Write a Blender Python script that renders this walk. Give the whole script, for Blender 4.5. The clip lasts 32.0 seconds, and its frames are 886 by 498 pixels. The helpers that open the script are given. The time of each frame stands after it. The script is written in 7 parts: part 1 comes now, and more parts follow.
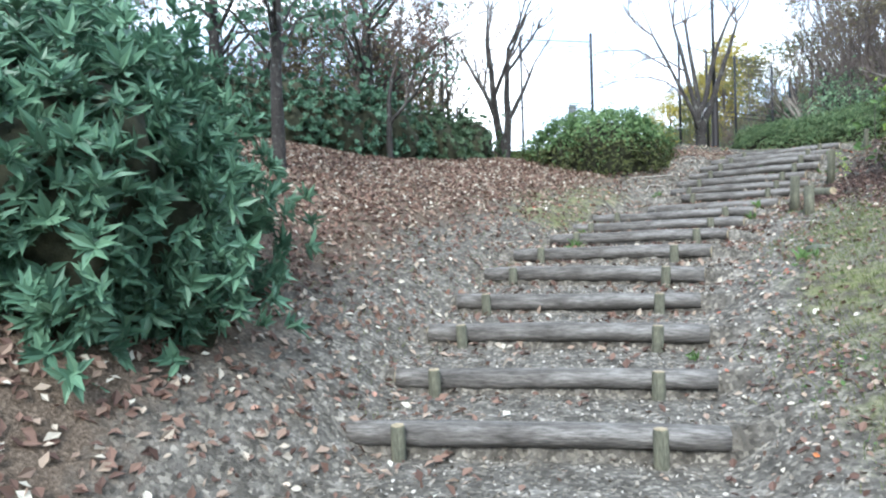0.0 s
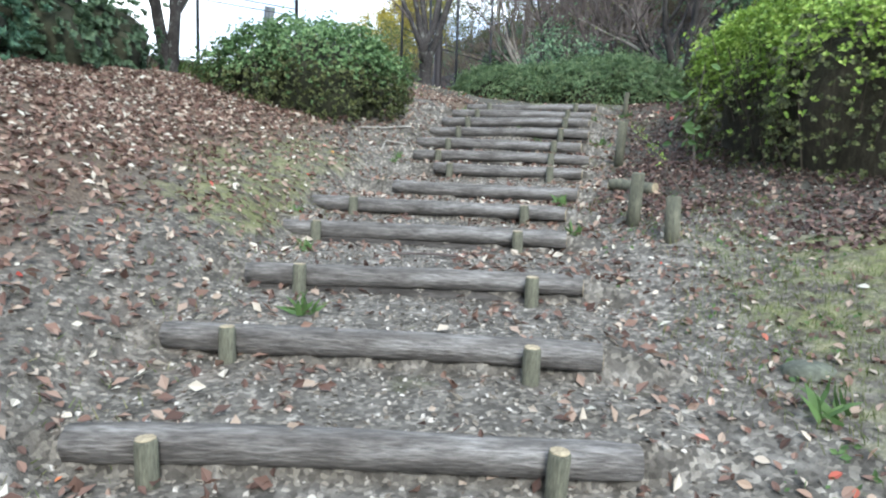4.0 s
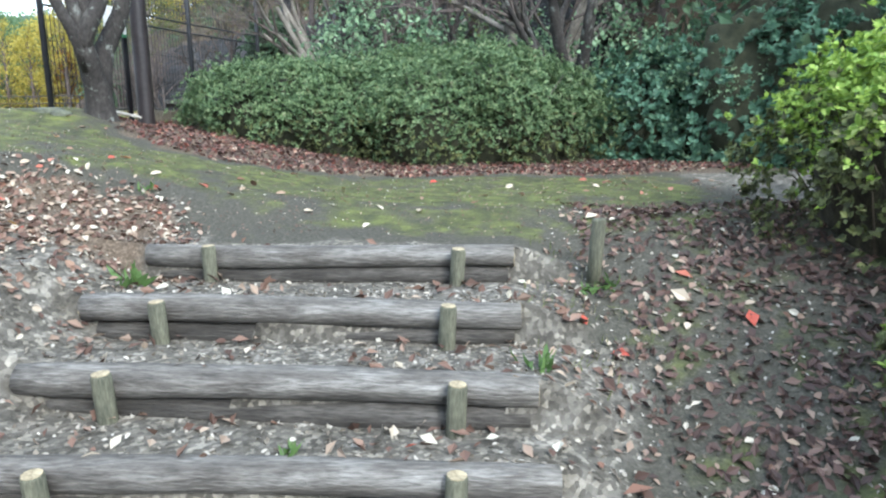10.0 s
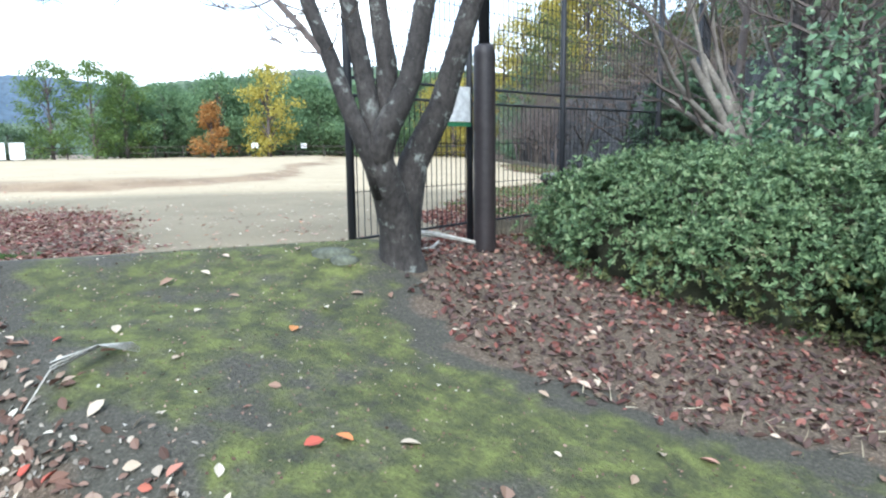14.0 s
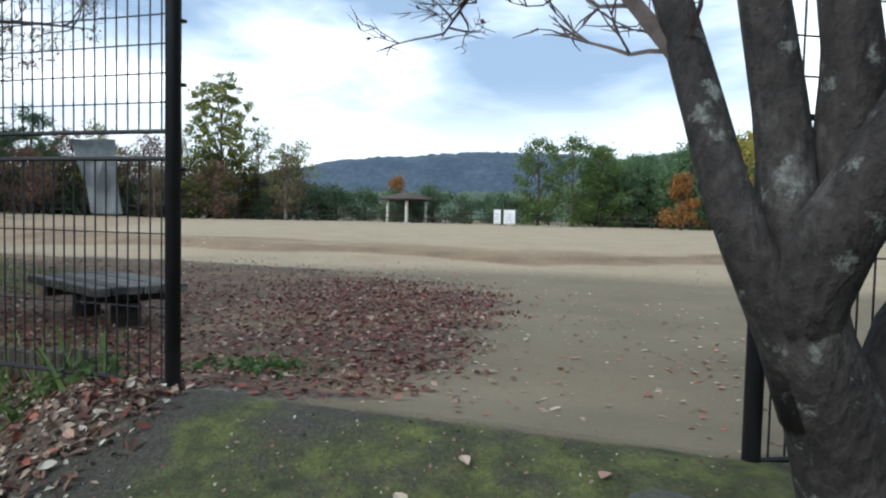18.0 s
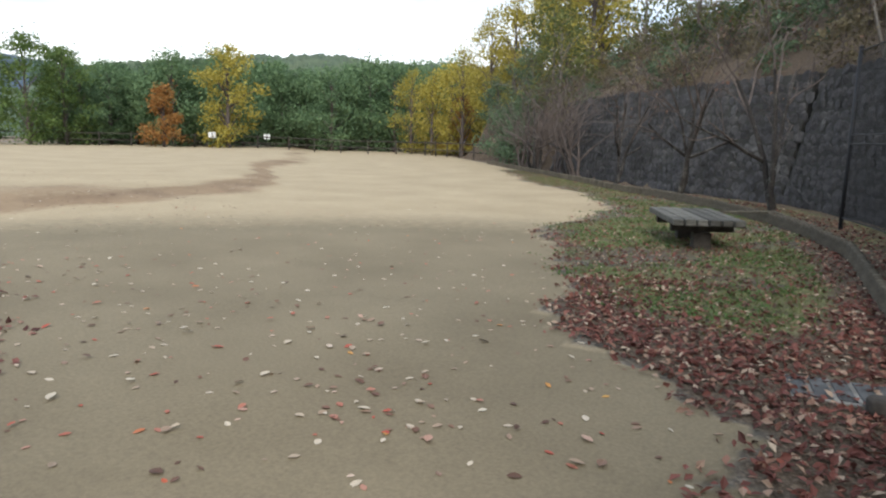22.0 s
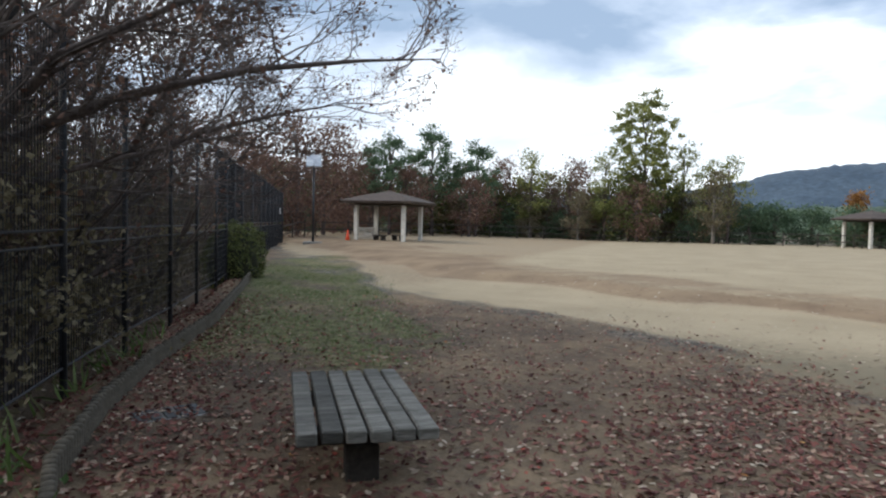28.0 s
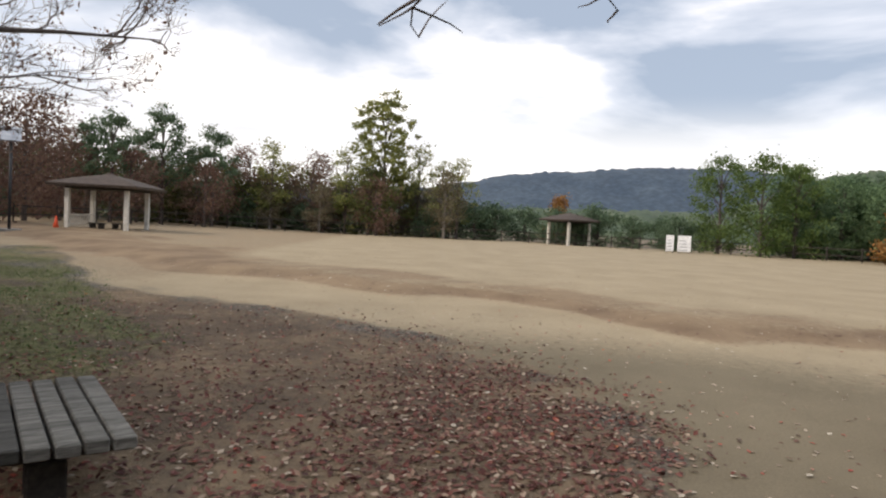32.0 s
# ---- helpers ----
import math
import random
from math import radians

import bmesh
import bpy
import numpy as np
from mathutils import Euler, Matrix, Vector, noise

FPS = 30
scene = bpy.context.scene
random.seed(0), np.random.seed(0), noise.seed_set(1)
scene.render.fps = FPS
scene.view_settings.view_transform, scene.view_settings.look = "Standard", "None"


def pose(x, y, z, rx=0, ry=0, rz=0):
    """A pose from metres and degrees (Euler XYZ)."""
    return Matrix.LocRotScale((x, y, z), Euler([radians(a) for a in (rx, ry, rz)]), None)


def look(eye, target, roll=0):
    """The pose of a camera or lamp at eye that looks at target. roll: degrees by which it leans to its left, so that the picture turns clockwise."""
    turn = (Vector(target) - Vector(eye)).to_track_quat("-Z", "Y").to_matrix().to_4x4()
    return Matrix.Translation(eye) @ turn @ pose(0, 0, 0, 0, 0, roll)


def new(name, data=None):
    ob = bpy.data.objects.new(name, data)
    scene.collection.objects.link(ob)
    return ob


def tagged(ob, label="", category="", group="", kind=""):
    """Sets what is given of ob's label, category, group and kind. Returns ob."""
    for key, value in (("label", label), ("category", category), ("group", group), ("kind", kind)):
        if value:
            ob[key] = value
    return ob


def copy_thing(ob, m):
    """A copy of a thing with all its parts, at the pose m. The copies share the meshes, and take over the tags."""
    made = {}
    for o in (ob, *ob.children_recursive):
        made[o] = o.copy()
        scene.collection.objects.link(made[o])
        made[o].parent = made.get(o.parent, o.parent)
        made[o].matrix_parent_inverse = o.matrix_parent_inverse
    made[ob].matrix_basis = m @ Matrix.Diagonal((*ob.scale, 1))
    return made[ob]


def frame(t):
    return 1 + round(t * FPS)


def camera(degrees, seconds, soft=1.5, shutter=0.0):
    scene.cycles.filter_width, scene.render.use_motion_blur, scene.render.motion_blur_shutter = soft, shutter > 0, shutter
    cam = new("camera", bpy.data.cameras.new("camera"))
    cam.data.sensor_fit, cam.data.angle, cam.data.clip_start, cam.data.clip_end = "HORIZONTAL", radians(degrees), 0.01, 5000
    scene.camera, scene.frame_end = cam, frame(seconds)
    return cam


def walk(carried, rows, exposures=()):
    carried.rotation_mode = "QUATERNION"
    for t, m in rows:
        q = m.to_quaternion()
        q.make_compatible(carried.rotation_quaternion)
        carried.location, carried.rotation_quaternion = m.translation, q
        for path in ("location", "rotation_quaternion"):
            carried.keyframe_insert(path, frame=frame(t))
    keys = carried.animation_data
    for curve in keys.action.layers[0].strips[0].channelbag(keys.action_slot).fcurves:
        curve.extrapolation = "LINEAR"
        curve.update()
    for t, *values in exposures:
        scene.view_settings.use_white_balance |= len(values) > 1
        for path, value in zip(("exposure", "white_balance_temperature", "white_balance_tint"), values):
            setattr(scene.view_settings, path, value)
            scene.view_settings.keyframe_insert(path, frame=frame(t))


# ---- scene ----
# ---- camera ----
cam = camera(67.6, 32.0, soft=2.2)
PATH = [
    (0.0, look((3.688, -5.382, -2.274), (2.277, -3.964, -2.295), -1.7)),
    (0.5, look((3.456, -4.921, -2.149), (2.327, -3.271, -2.190), -0.6)),
    (1.0, look((3.150, -4.487, -2.036), (2.029, -2.831, -2.053), 0.4)),
    (1.5, look((2.782, -4.124, -1.920), (1.799, -2.389, -2.074), 1.2)),
    (2.0, look((2.519, -3.649, -1.833), (1.710, -1.839, -2.091), 1.5)),
    (2.5, look((2.139, -3.328, -1.749), (1.236, -1.571, -2.062), 1.2)),
    (3.0, look((1.849, -2.998, -1.614), (1.122, -1.163, -1.938), 3.5)),
    (3.5, look((1.520, -2.557, -1.606), (0.830, -0.698, -1.864), 2.6)),
    (5.5, look((0.469, -0.119, -0.995), (0.254, 1.839, -1.339), 2.4)),
    (6.0, look((0.289, 0.608, -0.741), (0.008, 2.560, -1.072), -0.3)),
    (6.5, look((0.051, 1.153, -0.575), (-0.213, 3.120, -0.817), -0.3)),
    (7.0, look((0.047, 1.820, -0.453), (-0.071, 3.800, -0.704), -0.6)),
    (7.5, look((-0.151, 2.378, -0.361), (-0.318, 4.353, -0.634), -0.9)),
    (8.0, look((-0.197, 2.808, -0.217), (-0.246, 4.781, -0.542), -0.0)),
    (8.5, look((-0.022, 3.438, -0.056), (0.004, 5.421, -0.312), -0.4)),
    (9.0, look((-0.132, 4.014, 0.011), (-0.139, 5.994, -0.268), 0.4)),
    (9.5, look((-0.181, 4.528, 0.102), (-0.149, 6.499, -0.234), 1.2)),
    (10.0, look((-0.126, 5.217, 0.174), (-0.180, 7.173, -0.241), 0.1)),
    (10.5, look((-0.242, 5.808, 0.164), (-0.294, 7.749, -0.315), 0.6)),
    (11.0, look((-0.389, 6.329, 0.280), (-0.360, 8.260, -0.237), 2.0)),
    (11.5, look((-0.521, 6.803, 0.431), (-0.618, 8.725, -0.116), 1.3)),
    (12.0, look((-0.759, 7.230, 0.503), (-1.040, 9.142, -0.013), -0.8)),
    (12.5, look((-0.751, 7.564, 0.559), (-1.258, 9.433, 0.058), -2.0)),
    (13.0, look((-0.804, 8.01, 0.669), (-1.727, 9.748, 0.309), -3.6)),
    (13.5, look((-0.925, 8.355, 0.785), (-2.05, 9.979, 0.473), -2.0)),
    (14.0, look((-1.137, 8.699, 0.854), (-2.263, 10.324, 0.551), -0.7)),
    (14.5, look((-1.256, 9.181, 0.885), (-2.56, 10.673, 0.619), -0.3)),
    (15.0, look((-1.499, 9.581, 0.898), (-3.053, 10.806, 0.61), -0.9)),
    (15.5, look((-1.707, 9.825, 1.041), (-3.424, 10.81, 0.754), -0.5)),
    (17.5, look((-2.412, 10.612, 0.991), (-4.292, 11.282, 0.872), 1.7)),
    (18.0, look((-2.671, 10.756, 1.008), (-4.592, 11.305, 0.906), 1.3)),
    (18.5, look((-2.969, 10.831, 1.038), (-4.813, 11.601, 0.971), 2.2)),
    (19.0, look((-3.284, 10.93, 1.043), (-5.069, 11.829, 0.977), 2.6)),
    (19.5, look((-3.584, 10.952, 1.065), (-5.227, 12.088, 0.978), 2.8)),
    (20.0, look((-3.847, 11.009, 1.078), (-5.267, 12.408, 0.909), 2.5)),
    (20.5, look((-4.079, 11.123, 1.117), (-5.435, 12.571, 0.857), 1.7)),
    (21.0, look((-4.335, 11.161, 1.139), (-5.561, 12.715, 0.85), 2.1)),
    (21.5, look((-4.535, 11.241, 1.151), (-5.497, 12.969, 0.849), 2.8)),
    (22.0, look((-4.74, 11.394, 1.18), (-5.754, 13.088, 0.856), 1.2)),
    (22.5, look((-4.955, 11.49, 1.206), (-5.885, 13.23, 0.878), 1.0)),
    (23.0, look((-5.035, 11.541, 1.246), (-5.816, 13.355, 0.931), 1.4)),
    (23.5, look((-5.036, 11.562, 1.259), (-5.762, 13.405, 0.983), 1.9)),
    (24.0, look((-5.041, 11.562, 1.256), (-5.775, 13.405, 1.003), 2.1)),
    (24.5, look((-5.092, 11.556, 1.259), (-6.11, 13.26, 1.012), 0.9)),
    (25.0, look((-5.152, 11.549, 1.248), (-6.612, 12.896, 1.011), -0.7)),
    (25.5, look((-5.317, 11.662, 1.167), (-7.013, 12.699, 0.951), -0.5)),
    (27.5, look((-5.480, 11.525, 1.522), (-7.453, 11.210, 1.423), -0.1)),
    (28.0, look((-5.501, 11.476, 1.512), (-7.377, 10.786, 1.433), 1.2)),
    (28.5, look((-5.487, 11.466, 1.517), (-7.217, 10.463, 1.455), 2.1)),
    (29.0, look((-5.496, 11.478, 1.516), (-7.176, 10.394, 1.463), 2.0)),
    (29.5, look((-5.518, 11.467, 1.502), (-7.189, 10.373, 1.397), 2.0)),
    (30.0, look((-5.514, 11.485, 1.504), (-7.233, 10.470, 1.375), 2.9)),
    (30.5, look((-5.506, 11.517, 1.511), (-7.303, 10.649, 1.384), 3.4)),
    (31.0, look((-5.511, 11.549, 1.511), (-7.404, 10.915, 1.393), 3.7)),
    (31.5, look((-5.477, 11.605, 1.532), (-7.445, 11.261, 1.434), 4.3)),
    (32.0, look((-5.399, 11.684, 1.580), (-7.397, 11.746, 1.504), 2.9)),
]
EXPOSURES = [
    (0.0, 1.6, 5950, 6), (1.0, 1.4, 6000, 7), (3.0, 1.4, 6050, 7), (5.5, 1.6, 6000, 6), (8.0, 1.7, 6000, 5), (11.0, 1.8, 5950, 5), (13.0, 1.85, 5700, 5), (14.0, 1.6, 5800, 5), (15.5, 1.0, 5850, 6), (17.5, 0.35, 6000, 5), (20.0, 0.1, 6400, 9),
    (21.5, 0.5, 6700, 9), (24.0, 0.95, 6800, 8), (25.5, 0.45, 6800, 9), (27.5, 0.0, 6300, 8), (28.5, 0.6, 6700, 11), (30.0, 1.3, 7100, 13), (31.0, 0.95, 7200, 13), (32.0, 0.15, 7400, 15),
]
walk(cam, PATH, EXPOSURES)

# ---- light ----
SUN_EL, SUN_AZ = radians(38), radians(150)
world = bpy.data.worlds.new("overcast_sky")
scene.world = world
world.use_nodes = True
wn, wl = world.node_tree.nodes, world.node_tree.links
wn.clear()
w_out = wn.new("ShaderNodeOutputWorld")
w_bg = wn.new("ShaderNodeBackground")
w_sky = wn.new("ShaderNodeTexSky")
w_sky.sky_type = "NISHITA"
w_sky.sun_disc = False
w_sky.sun_elevation, w_sky.sun_rotation = SUN_EL, SUN_AZ
w_gain = wn.new("ShaderNodeVectorMath")
w_gain.operation = "SCALE"
w_gain.inputs["Scale"].default_value = 0.1
wl.new(w_sky.outputs[0], w_gain.inputs[0])
w_co = wn.new("ShaderNodeTexCoord")
w_map = wn.new("ShaderNodeMapping")
w_map.inputs["Scale"].default_value = (1.0, 1.0, 3.2)
w_map.inputs["Location"].default_value = (0.3, 1.7, 0.35)
wl.new(w_co.outputs["Generated"], w_map.inputs[0])
w_noise = wn.new("ShaderNodeTexNoise")
w_noise.inputs["Scale"].default_value = 2.3
w_noise.inputs["Detail"].default_value = 6
w_noise.inputs["Roughness"].default_value = 0.52
w_noise.inputs["Distortion"].default_value = 0.35
wl.new(w_map.outputs[0], w_noise.inputs[0])
w_ramp = wn.new("ShaderNodeValToRGB")
w_ramp.color_ramp.elements[0].position, w_ramp.color_ramp.elements[0].color = 0.40, (0.25, 0.33, 0.45, 1)
w_ramp.color_ramp.elements[1].position, w_ramp.color_ramp.elements[1].color = 0.68, (1.08, 1.08, 1.06, 1)
e = w_ramp.color_ramp.elements.new(0.51)
e.color = (0.47, 0.545, 0.66, 1)
wl.new(w_noise.outputs[0], w_ramp.inputs[0])
w_mix = wn.new("ShaderNodeMix")
w_mix.data_type = "RGBA"
w_mix.inputs[0].default_value = 0.88
wl.new(w_gain.outputs[0], w_mix.inputs[6])
# the cloud thins to a white glow low over the horizon
w_sep = wn.new("ShaderNodeSeparateXYZ")
wl.new(w_co.outputs["Generated"], w_sep.inputs[0])
w_low = wn.new("ShaderNodeMapRange")
w_low.interpolation_type = "SMOOTHSTEP"
w_low.inputs["From Min"].default_value, w_low.inputs["From Max"].default_value = 0.09, 0.2
w_low.inputs["To Min"].default_value, w_low.inputs["To Max"].default_value = 0.5, 0.0
wl.new(w_sep.outputs["Z"], w_low.inputs[0])
w_glow = wn.new("ShaderNodeMix")
w_glow.data_type = "RGBA"
wl.new(w_low.outputs[0], w_glow.inputs[0])
wl.new(w_ramp.outputs[0], w_glow.inputs[6])
w_glow.inputs[7].default_value = (1.05, 1.06, 1.05, 1)
wl.new(w_glow.outputs[2], w_mix.inputs[7])
wl.new(w_mix.outputs[2], w_bg.inputs["Color"])
w_bg.inputs["Strength"].default_value = 1.5
wl.new(w_bg.outputs[0], w_out.inputs[0])

sun = new("sun", bpy.data.lights.new("sun", "SUN"))
sun.data.energy, sun.data.angle, sun.data.color = 1.8, radians(25), (1.0, 0.96, 0.9)
sun.matrix_world = look((math.sin(SUN_AZ) * 50 * math.cos(SUN_EL), math.cos(SUN_AZ) * 50 * math.cos(SUN_EL), 50 * math.sin(SUN_EL)), (0, 0, 0))

# ---- plan of the field side ----


def at_bearing(yaw, dist, lift=None):
    """A spot seen from inside the gate at that bearing (degrees to the left of north) and distance."""
    p = (-5.3 - dist * math.sin(radians(yaw)), 11.5 + dist * math.cos(radians(yaw)))
    return p if lift is None else (*p, lift)


GATE_L, GATE_R = (-6.09, 10.38), (-4.59, 12.46)
BENCH_L, BENCH_R = (-9.41, 9.43, -56.0), (-6.3, 20.1, 24.0)
PAV_A, PAV_B = at_bearing(114.8, 40, 0.25), at_bearing(77.4, 61, 0.05)
BOARDS = [(*at_bearing(69.2, 55), 0.6, 1.25), (*at_bearing(68.1, 55), 1.0, 1.25)]
SMALL_SIGNS = [(*at_bearing(49.8, 56), 0.55, 0.8), (*at_bearing(45.5, 57), 0.5, 0.75), (*at_bearing(29.0, 52), 0.4, 0.8), (*at_bearing(124.2, 38), 0.42, 1.75)]
SOLAR, CONE = at_bearing(121.2, 36, 0.25), at_bearing(118.3, 38.5, 0.25)

# ---- materials ----


def material(name):
    m = bpy.data.materials.new(name)
    m.use_nodes = True
    return m, m.node_tree.nodes, m.node_tree.links, m.node_tree.nodes["Principled BSDF"]


def ramp_of(n, stops):
    r = n.new("ShaderNodeValToRGB")
    while len(r.color_ramp.elements) < len(stops):
        r.color_ramp.elements.new(0.5)
    for el, (p, c) in zip(r.color_ramp.elements, stops):
        el.position, el.color = p, (*c, 1)
    return r


def noise_of(n, l, scale, detail=4.0, rough=0.55, coord="Object", stretch=None):
    co = n.new("ShaderNodeTexCoord")
    t = n.new("ShaderNodeTexNoise")
    t.inputs["Scale"].default_value, t.inputs["Detail"].default_value, t.inputs["Roughness"].default_value = scale, detail, rough
    src = co.outputs[coord]
    if stretch:
        mp = n.new("ShaderNodeMapping")
        mp.inputs["Scale"].default_value = stretch
        l.new(src, mp.inputs[0])
        src = mp.outputs[0]
    l.new(src, t.inputs[0])
    return t


def mix_of(n, l, fac, a, b, blend="MIX"):
    m = n.new("ShaderNodeMix")
    m.data_type, m.blend_type = "RGBA", blend
    for sock, v in ((m.inputs[0], fac), (m.inputs[6], a), (m.inputs[7], b)):
        if isinstance(v, (int, float)):
            sock.default_value = v
        elif isinstance(v, tuple):
            sock.default_value = (*v, 1)
        else:
            l.new(v, sock)
    return m.outputs[2]


def math_of(n, l, op, a, b=0.0, clamp=False):
    m = n.new("ShaderNodeMath")
    m.operation, m.use_clamp = op, clamp
    for sock, v in ((m.inputs[0], a), (m.inputs[1], b)):
        if isinstance(v, (int, float)):
            sock.default_value = v
        else:
            l.new(v, sock)
    return m.outputs[0]


def bump_to(n, l, p, height, strength, dist=0.02):
    b = n.new("ShaderNodeBump")
    b.inputs["Strength"].default_value, b.inputs["Distance"].default_value = strength, dist
    l.new(height, b.inputs["Height"])
    l.new(b.outputs[0], p.inputs["Normal"])


def plain_mat(name, stops, scale, rough=0.8, metal=0.0, bump=0.2, stretch=None, fine=0.35, dist=0.01):
    """Colour by coarse noise, lightened and darkened by a finer one, with bump."""
    m, n, l, p = material(name)
    t = noise_of(n, l, scale, 5, 0.6, stretch=stretch)
    r = ramp_of(n, stops)
    l.new(t.outputs[0], r.inputs[0])
    t2 = noise_of(n, l, scale * 7, 4, 0.6, stretch=stretch)
    r2 = ramp_of(n, [(0.3, (1 - fine,) * 3), (0.7, (1 + fine * 0.6,) * 3)])
    l.new(t2.outputs[0], r2.inputs[0])
    l.new(mix_of(n, l, 1.0, r.outputs[0], r2.outputs[0], "MULTIPLY"), p.inputs["Base Color"])
    p.inputs["Roughness"].default_value, p.inputs["Metallic"].default_value = rough, metal
    if bump:
        bump_to(n, l, p, t2.outputs[0], bump, dist)
    return m


def leaf_mat(name, stops, rough=0.55, trans=0.35, spread=0.25, scale=1.2):
    """Leaves: the colour varies from leaf to leaf and from spray to spray; some light passes through."""
    m, n, l, p = material(name)
    g = n.new("ShaderNodeNewGeometry")
    t = noise_of(n, l, scale, 2, 0.5)
    k = math_of(n, l, "ADD", math_of(n, l, "MULTIPLY", g.outputs["Random Per Island"], 1 - spread), math_of(n, l, "MULTIPLY", t.outputs[0], spread))
    r = ramp_of(n, stops)
    l.new(k, r.inputs[0])
    l.new(r.outputs[0], p.inputs["Base Color"])
    p.inputs["Roughness"].default_value = rough
    p.inputs["Specular IOR Level"].default_value = 0.25
    if trans:
        tr = n.new("ShaderNodeBsdfTranslucent")
        l.new(r.outputs[0], tr.inputs[0])
        mx = n.new("ShaderNodeMixShader")
        mx.inputs[0].default_value = trans
        l.new(p.outputs[0], mx.inputs[1])
        l.new(tr.outputs[0], mx.inputs[2])
        l.new(mx.outputs[0], n["Material Output"].inputs[0])
    return m


M_LOG = plain_mat("weathered_log_bark", [(0.3, (0.055, 0.049, 0.043)), (0.5, (0.135, 0.123, 0.112)), (0.7, (0.275, 0.262, 0.245))], 6, 0.9, bump=0.9, stretch=(0.35, 2.2, 2.2), fine=0.55, dist=0.02)
# darker copy of the bark: shade below the step's log, put into the colour
M_LOGSHADE = plain_mat("shaded_log_bark", [(0.3, (0.022, 0.019, 0.016)), (0.5, (0.052, 0.046, 0.040)), (0.7, (0.115, 0.105, 0.095))], 6, 0.9, bump=0.9, stretch=(0.35, 2.2, 2.2), fine=0.55, dist=0.02)
M_LOGEND = plain_mat("cut_wood_end", [(0.3, (0.2, 0.16, 0.1)), (0.7, (0.42, 0.35, 0.23))], 14, 0.9, bump=0.3)
M_POST = plain_mat("greenish_weathered_post", [(0.3, (0.06, 0.062, 0.045)), (0.7, (0.17, 0.165, 0.115))], 9, 0.9, bump=0.5, stretch=(2, 2, 0.4), fine=0.45)
M_BARK = plain_mat("grey_cherry_bark", [(0.32, (0.018, 0.015, 0.014)), (0.55, (0.044, 0.038, 0.035)), (0.72, (0.122, 0.116, 0.106))], 5, 0.9, bump=0.9, stretch=(1, 1, 0.6), fine=0.6, dist=0.02)
def add_lichen(m):
    n, l = m.node_tree.nodes, m.node_tree.links
    p = n["Principled BSDF"]
    old = p.inputs["Base Color"].links[0].from_socket
    t = noise_of(n, l, 9, 5, 0.75)
    r = ramp_of(n, [(0.58, (0, 0, 0)), (0.66, (1, 1, 1))])
    l.new(t.outputs[0], r.inputs[0])
    l.new(mix_of(n, l, math_of(n, l, "MULTIPLY", r.outputs[0], 0.7), old, (0.22, 0.235, 0.215)), p.inputs["Base Color"])


add_lichen(M_BARK)
M_TWIG = plain_mat("dark_branch_bark", [(0.3, (0.06, 0.047, 0.043)), (0.7, (0.15, 0.12, 0.108))], 4, 0.9, bump=0.2)
M_PALETRUNK = plain_mat("pale_trunk_bark", [(0.3, (0.099, 0.088, 0.074)), (0.7, (0.257, 0.229, 0.198))], 4, 0.9, bump=0.3)
M_FENCE = plain_mat("dark_brown_painted_steel", [(0.3, (0.007, 0.008, 0.012)), (0.7, (0.015, 0.016, 0.021))], 3, 0.6, bump=0.05)
M_SLEEVE = plain_mat("brown_plastic_pole_sleeve", [(0.3, (0.018, 0.013, 0.014)), (0.7, (0.034, 0.026, 0.027))], 3, 0.5, bump=0.1)
M_PLANK = plain_mat("weathered_grey_plank", [(0.3, (0.067, 0.065, 0.052)), (0.5, (0.15, 0.145, 0.128)), (0.72, (0.280, 0.270, 0.24))], 3.5, 0.85, bump=0.5, stretch=(0.5, 5, 5), fine=0.5)
def vary_pieces(m, low, high):
    """Each piece of this material takes its own tone."""
    n, l = m.node_tree.nodes, m.node_tree.links
    p = n["Principled BSDF"]
    old = p.inputs["Base Color"].links[0].from_socket
    r = ramp_of(n, [(0.0, (low,) * 3), (1.0, (high,) * 3)])
    l.new(n.new("ShaderNodeObjectInfo").outputs["Random"], r.inputs[0])
    l.new(mix_of(n, l, 1.0, old, r.outputs[0], "MULTIPLY"), p.inputs["Base Color"])


vary_pieces(M_PLANK, 0.45, 1.2)
M_BENCHLEG = plain_mat("dark_timber", [(0.3, (0.025, 0.02, 0.017)), (0.7, (0.07, 0.06, 0.05))], 6, 0.9, bump=0.4)
M_CHIP = leaf_mat("pale_gravel_and_chips", [(0.0, (0.090, 0.074, 0.058)), (0.5, (0.225, 0.200, 0.166)), (1.0, (0.450, 0.422, 0.374))], 0.9, 0.0, 0.1)
M_STONE = plain_mat("dark_wall_stone", [(0.3, (0.04, 0.039, 0.042)), (0.5, (0.06, 0.058, 0.062)), (0.72, (0.11, 0.107, 0.105))], 1.6, 0.9, bump=0.8, fine=0.5, dist=0.03)
M_MORTAR = plain_mat("dark_wall_joint", [(0.3, (0.02, 0.02, 0.02)), (0.7, (0.05, 0.05, 0.045))], 3, 0.95)
M_CONC = plain_mat("stained_grey_concrete", [(0.3, (0.13, 0.125, 0.115)), (0.7, (0.3, 0.29, 0.27))], 3, 0.9, bump=0.3)
M_KERB = plain_mat("moss_stained_timber_edging", [(0.3, (0.060, 0.051, 0.038)), (0.7, (0.152, 0.131, 0.098))], 5, 0.92, bump=0.5, fine=0.45)
M_IRON = plain_mat("wet_grey_iron", [(0.3, (0.042, 0.045, 0.049)), (0.7, (0.112, 0.115, 0.119))], 8, 0.8, 0.0, bump=0.2)
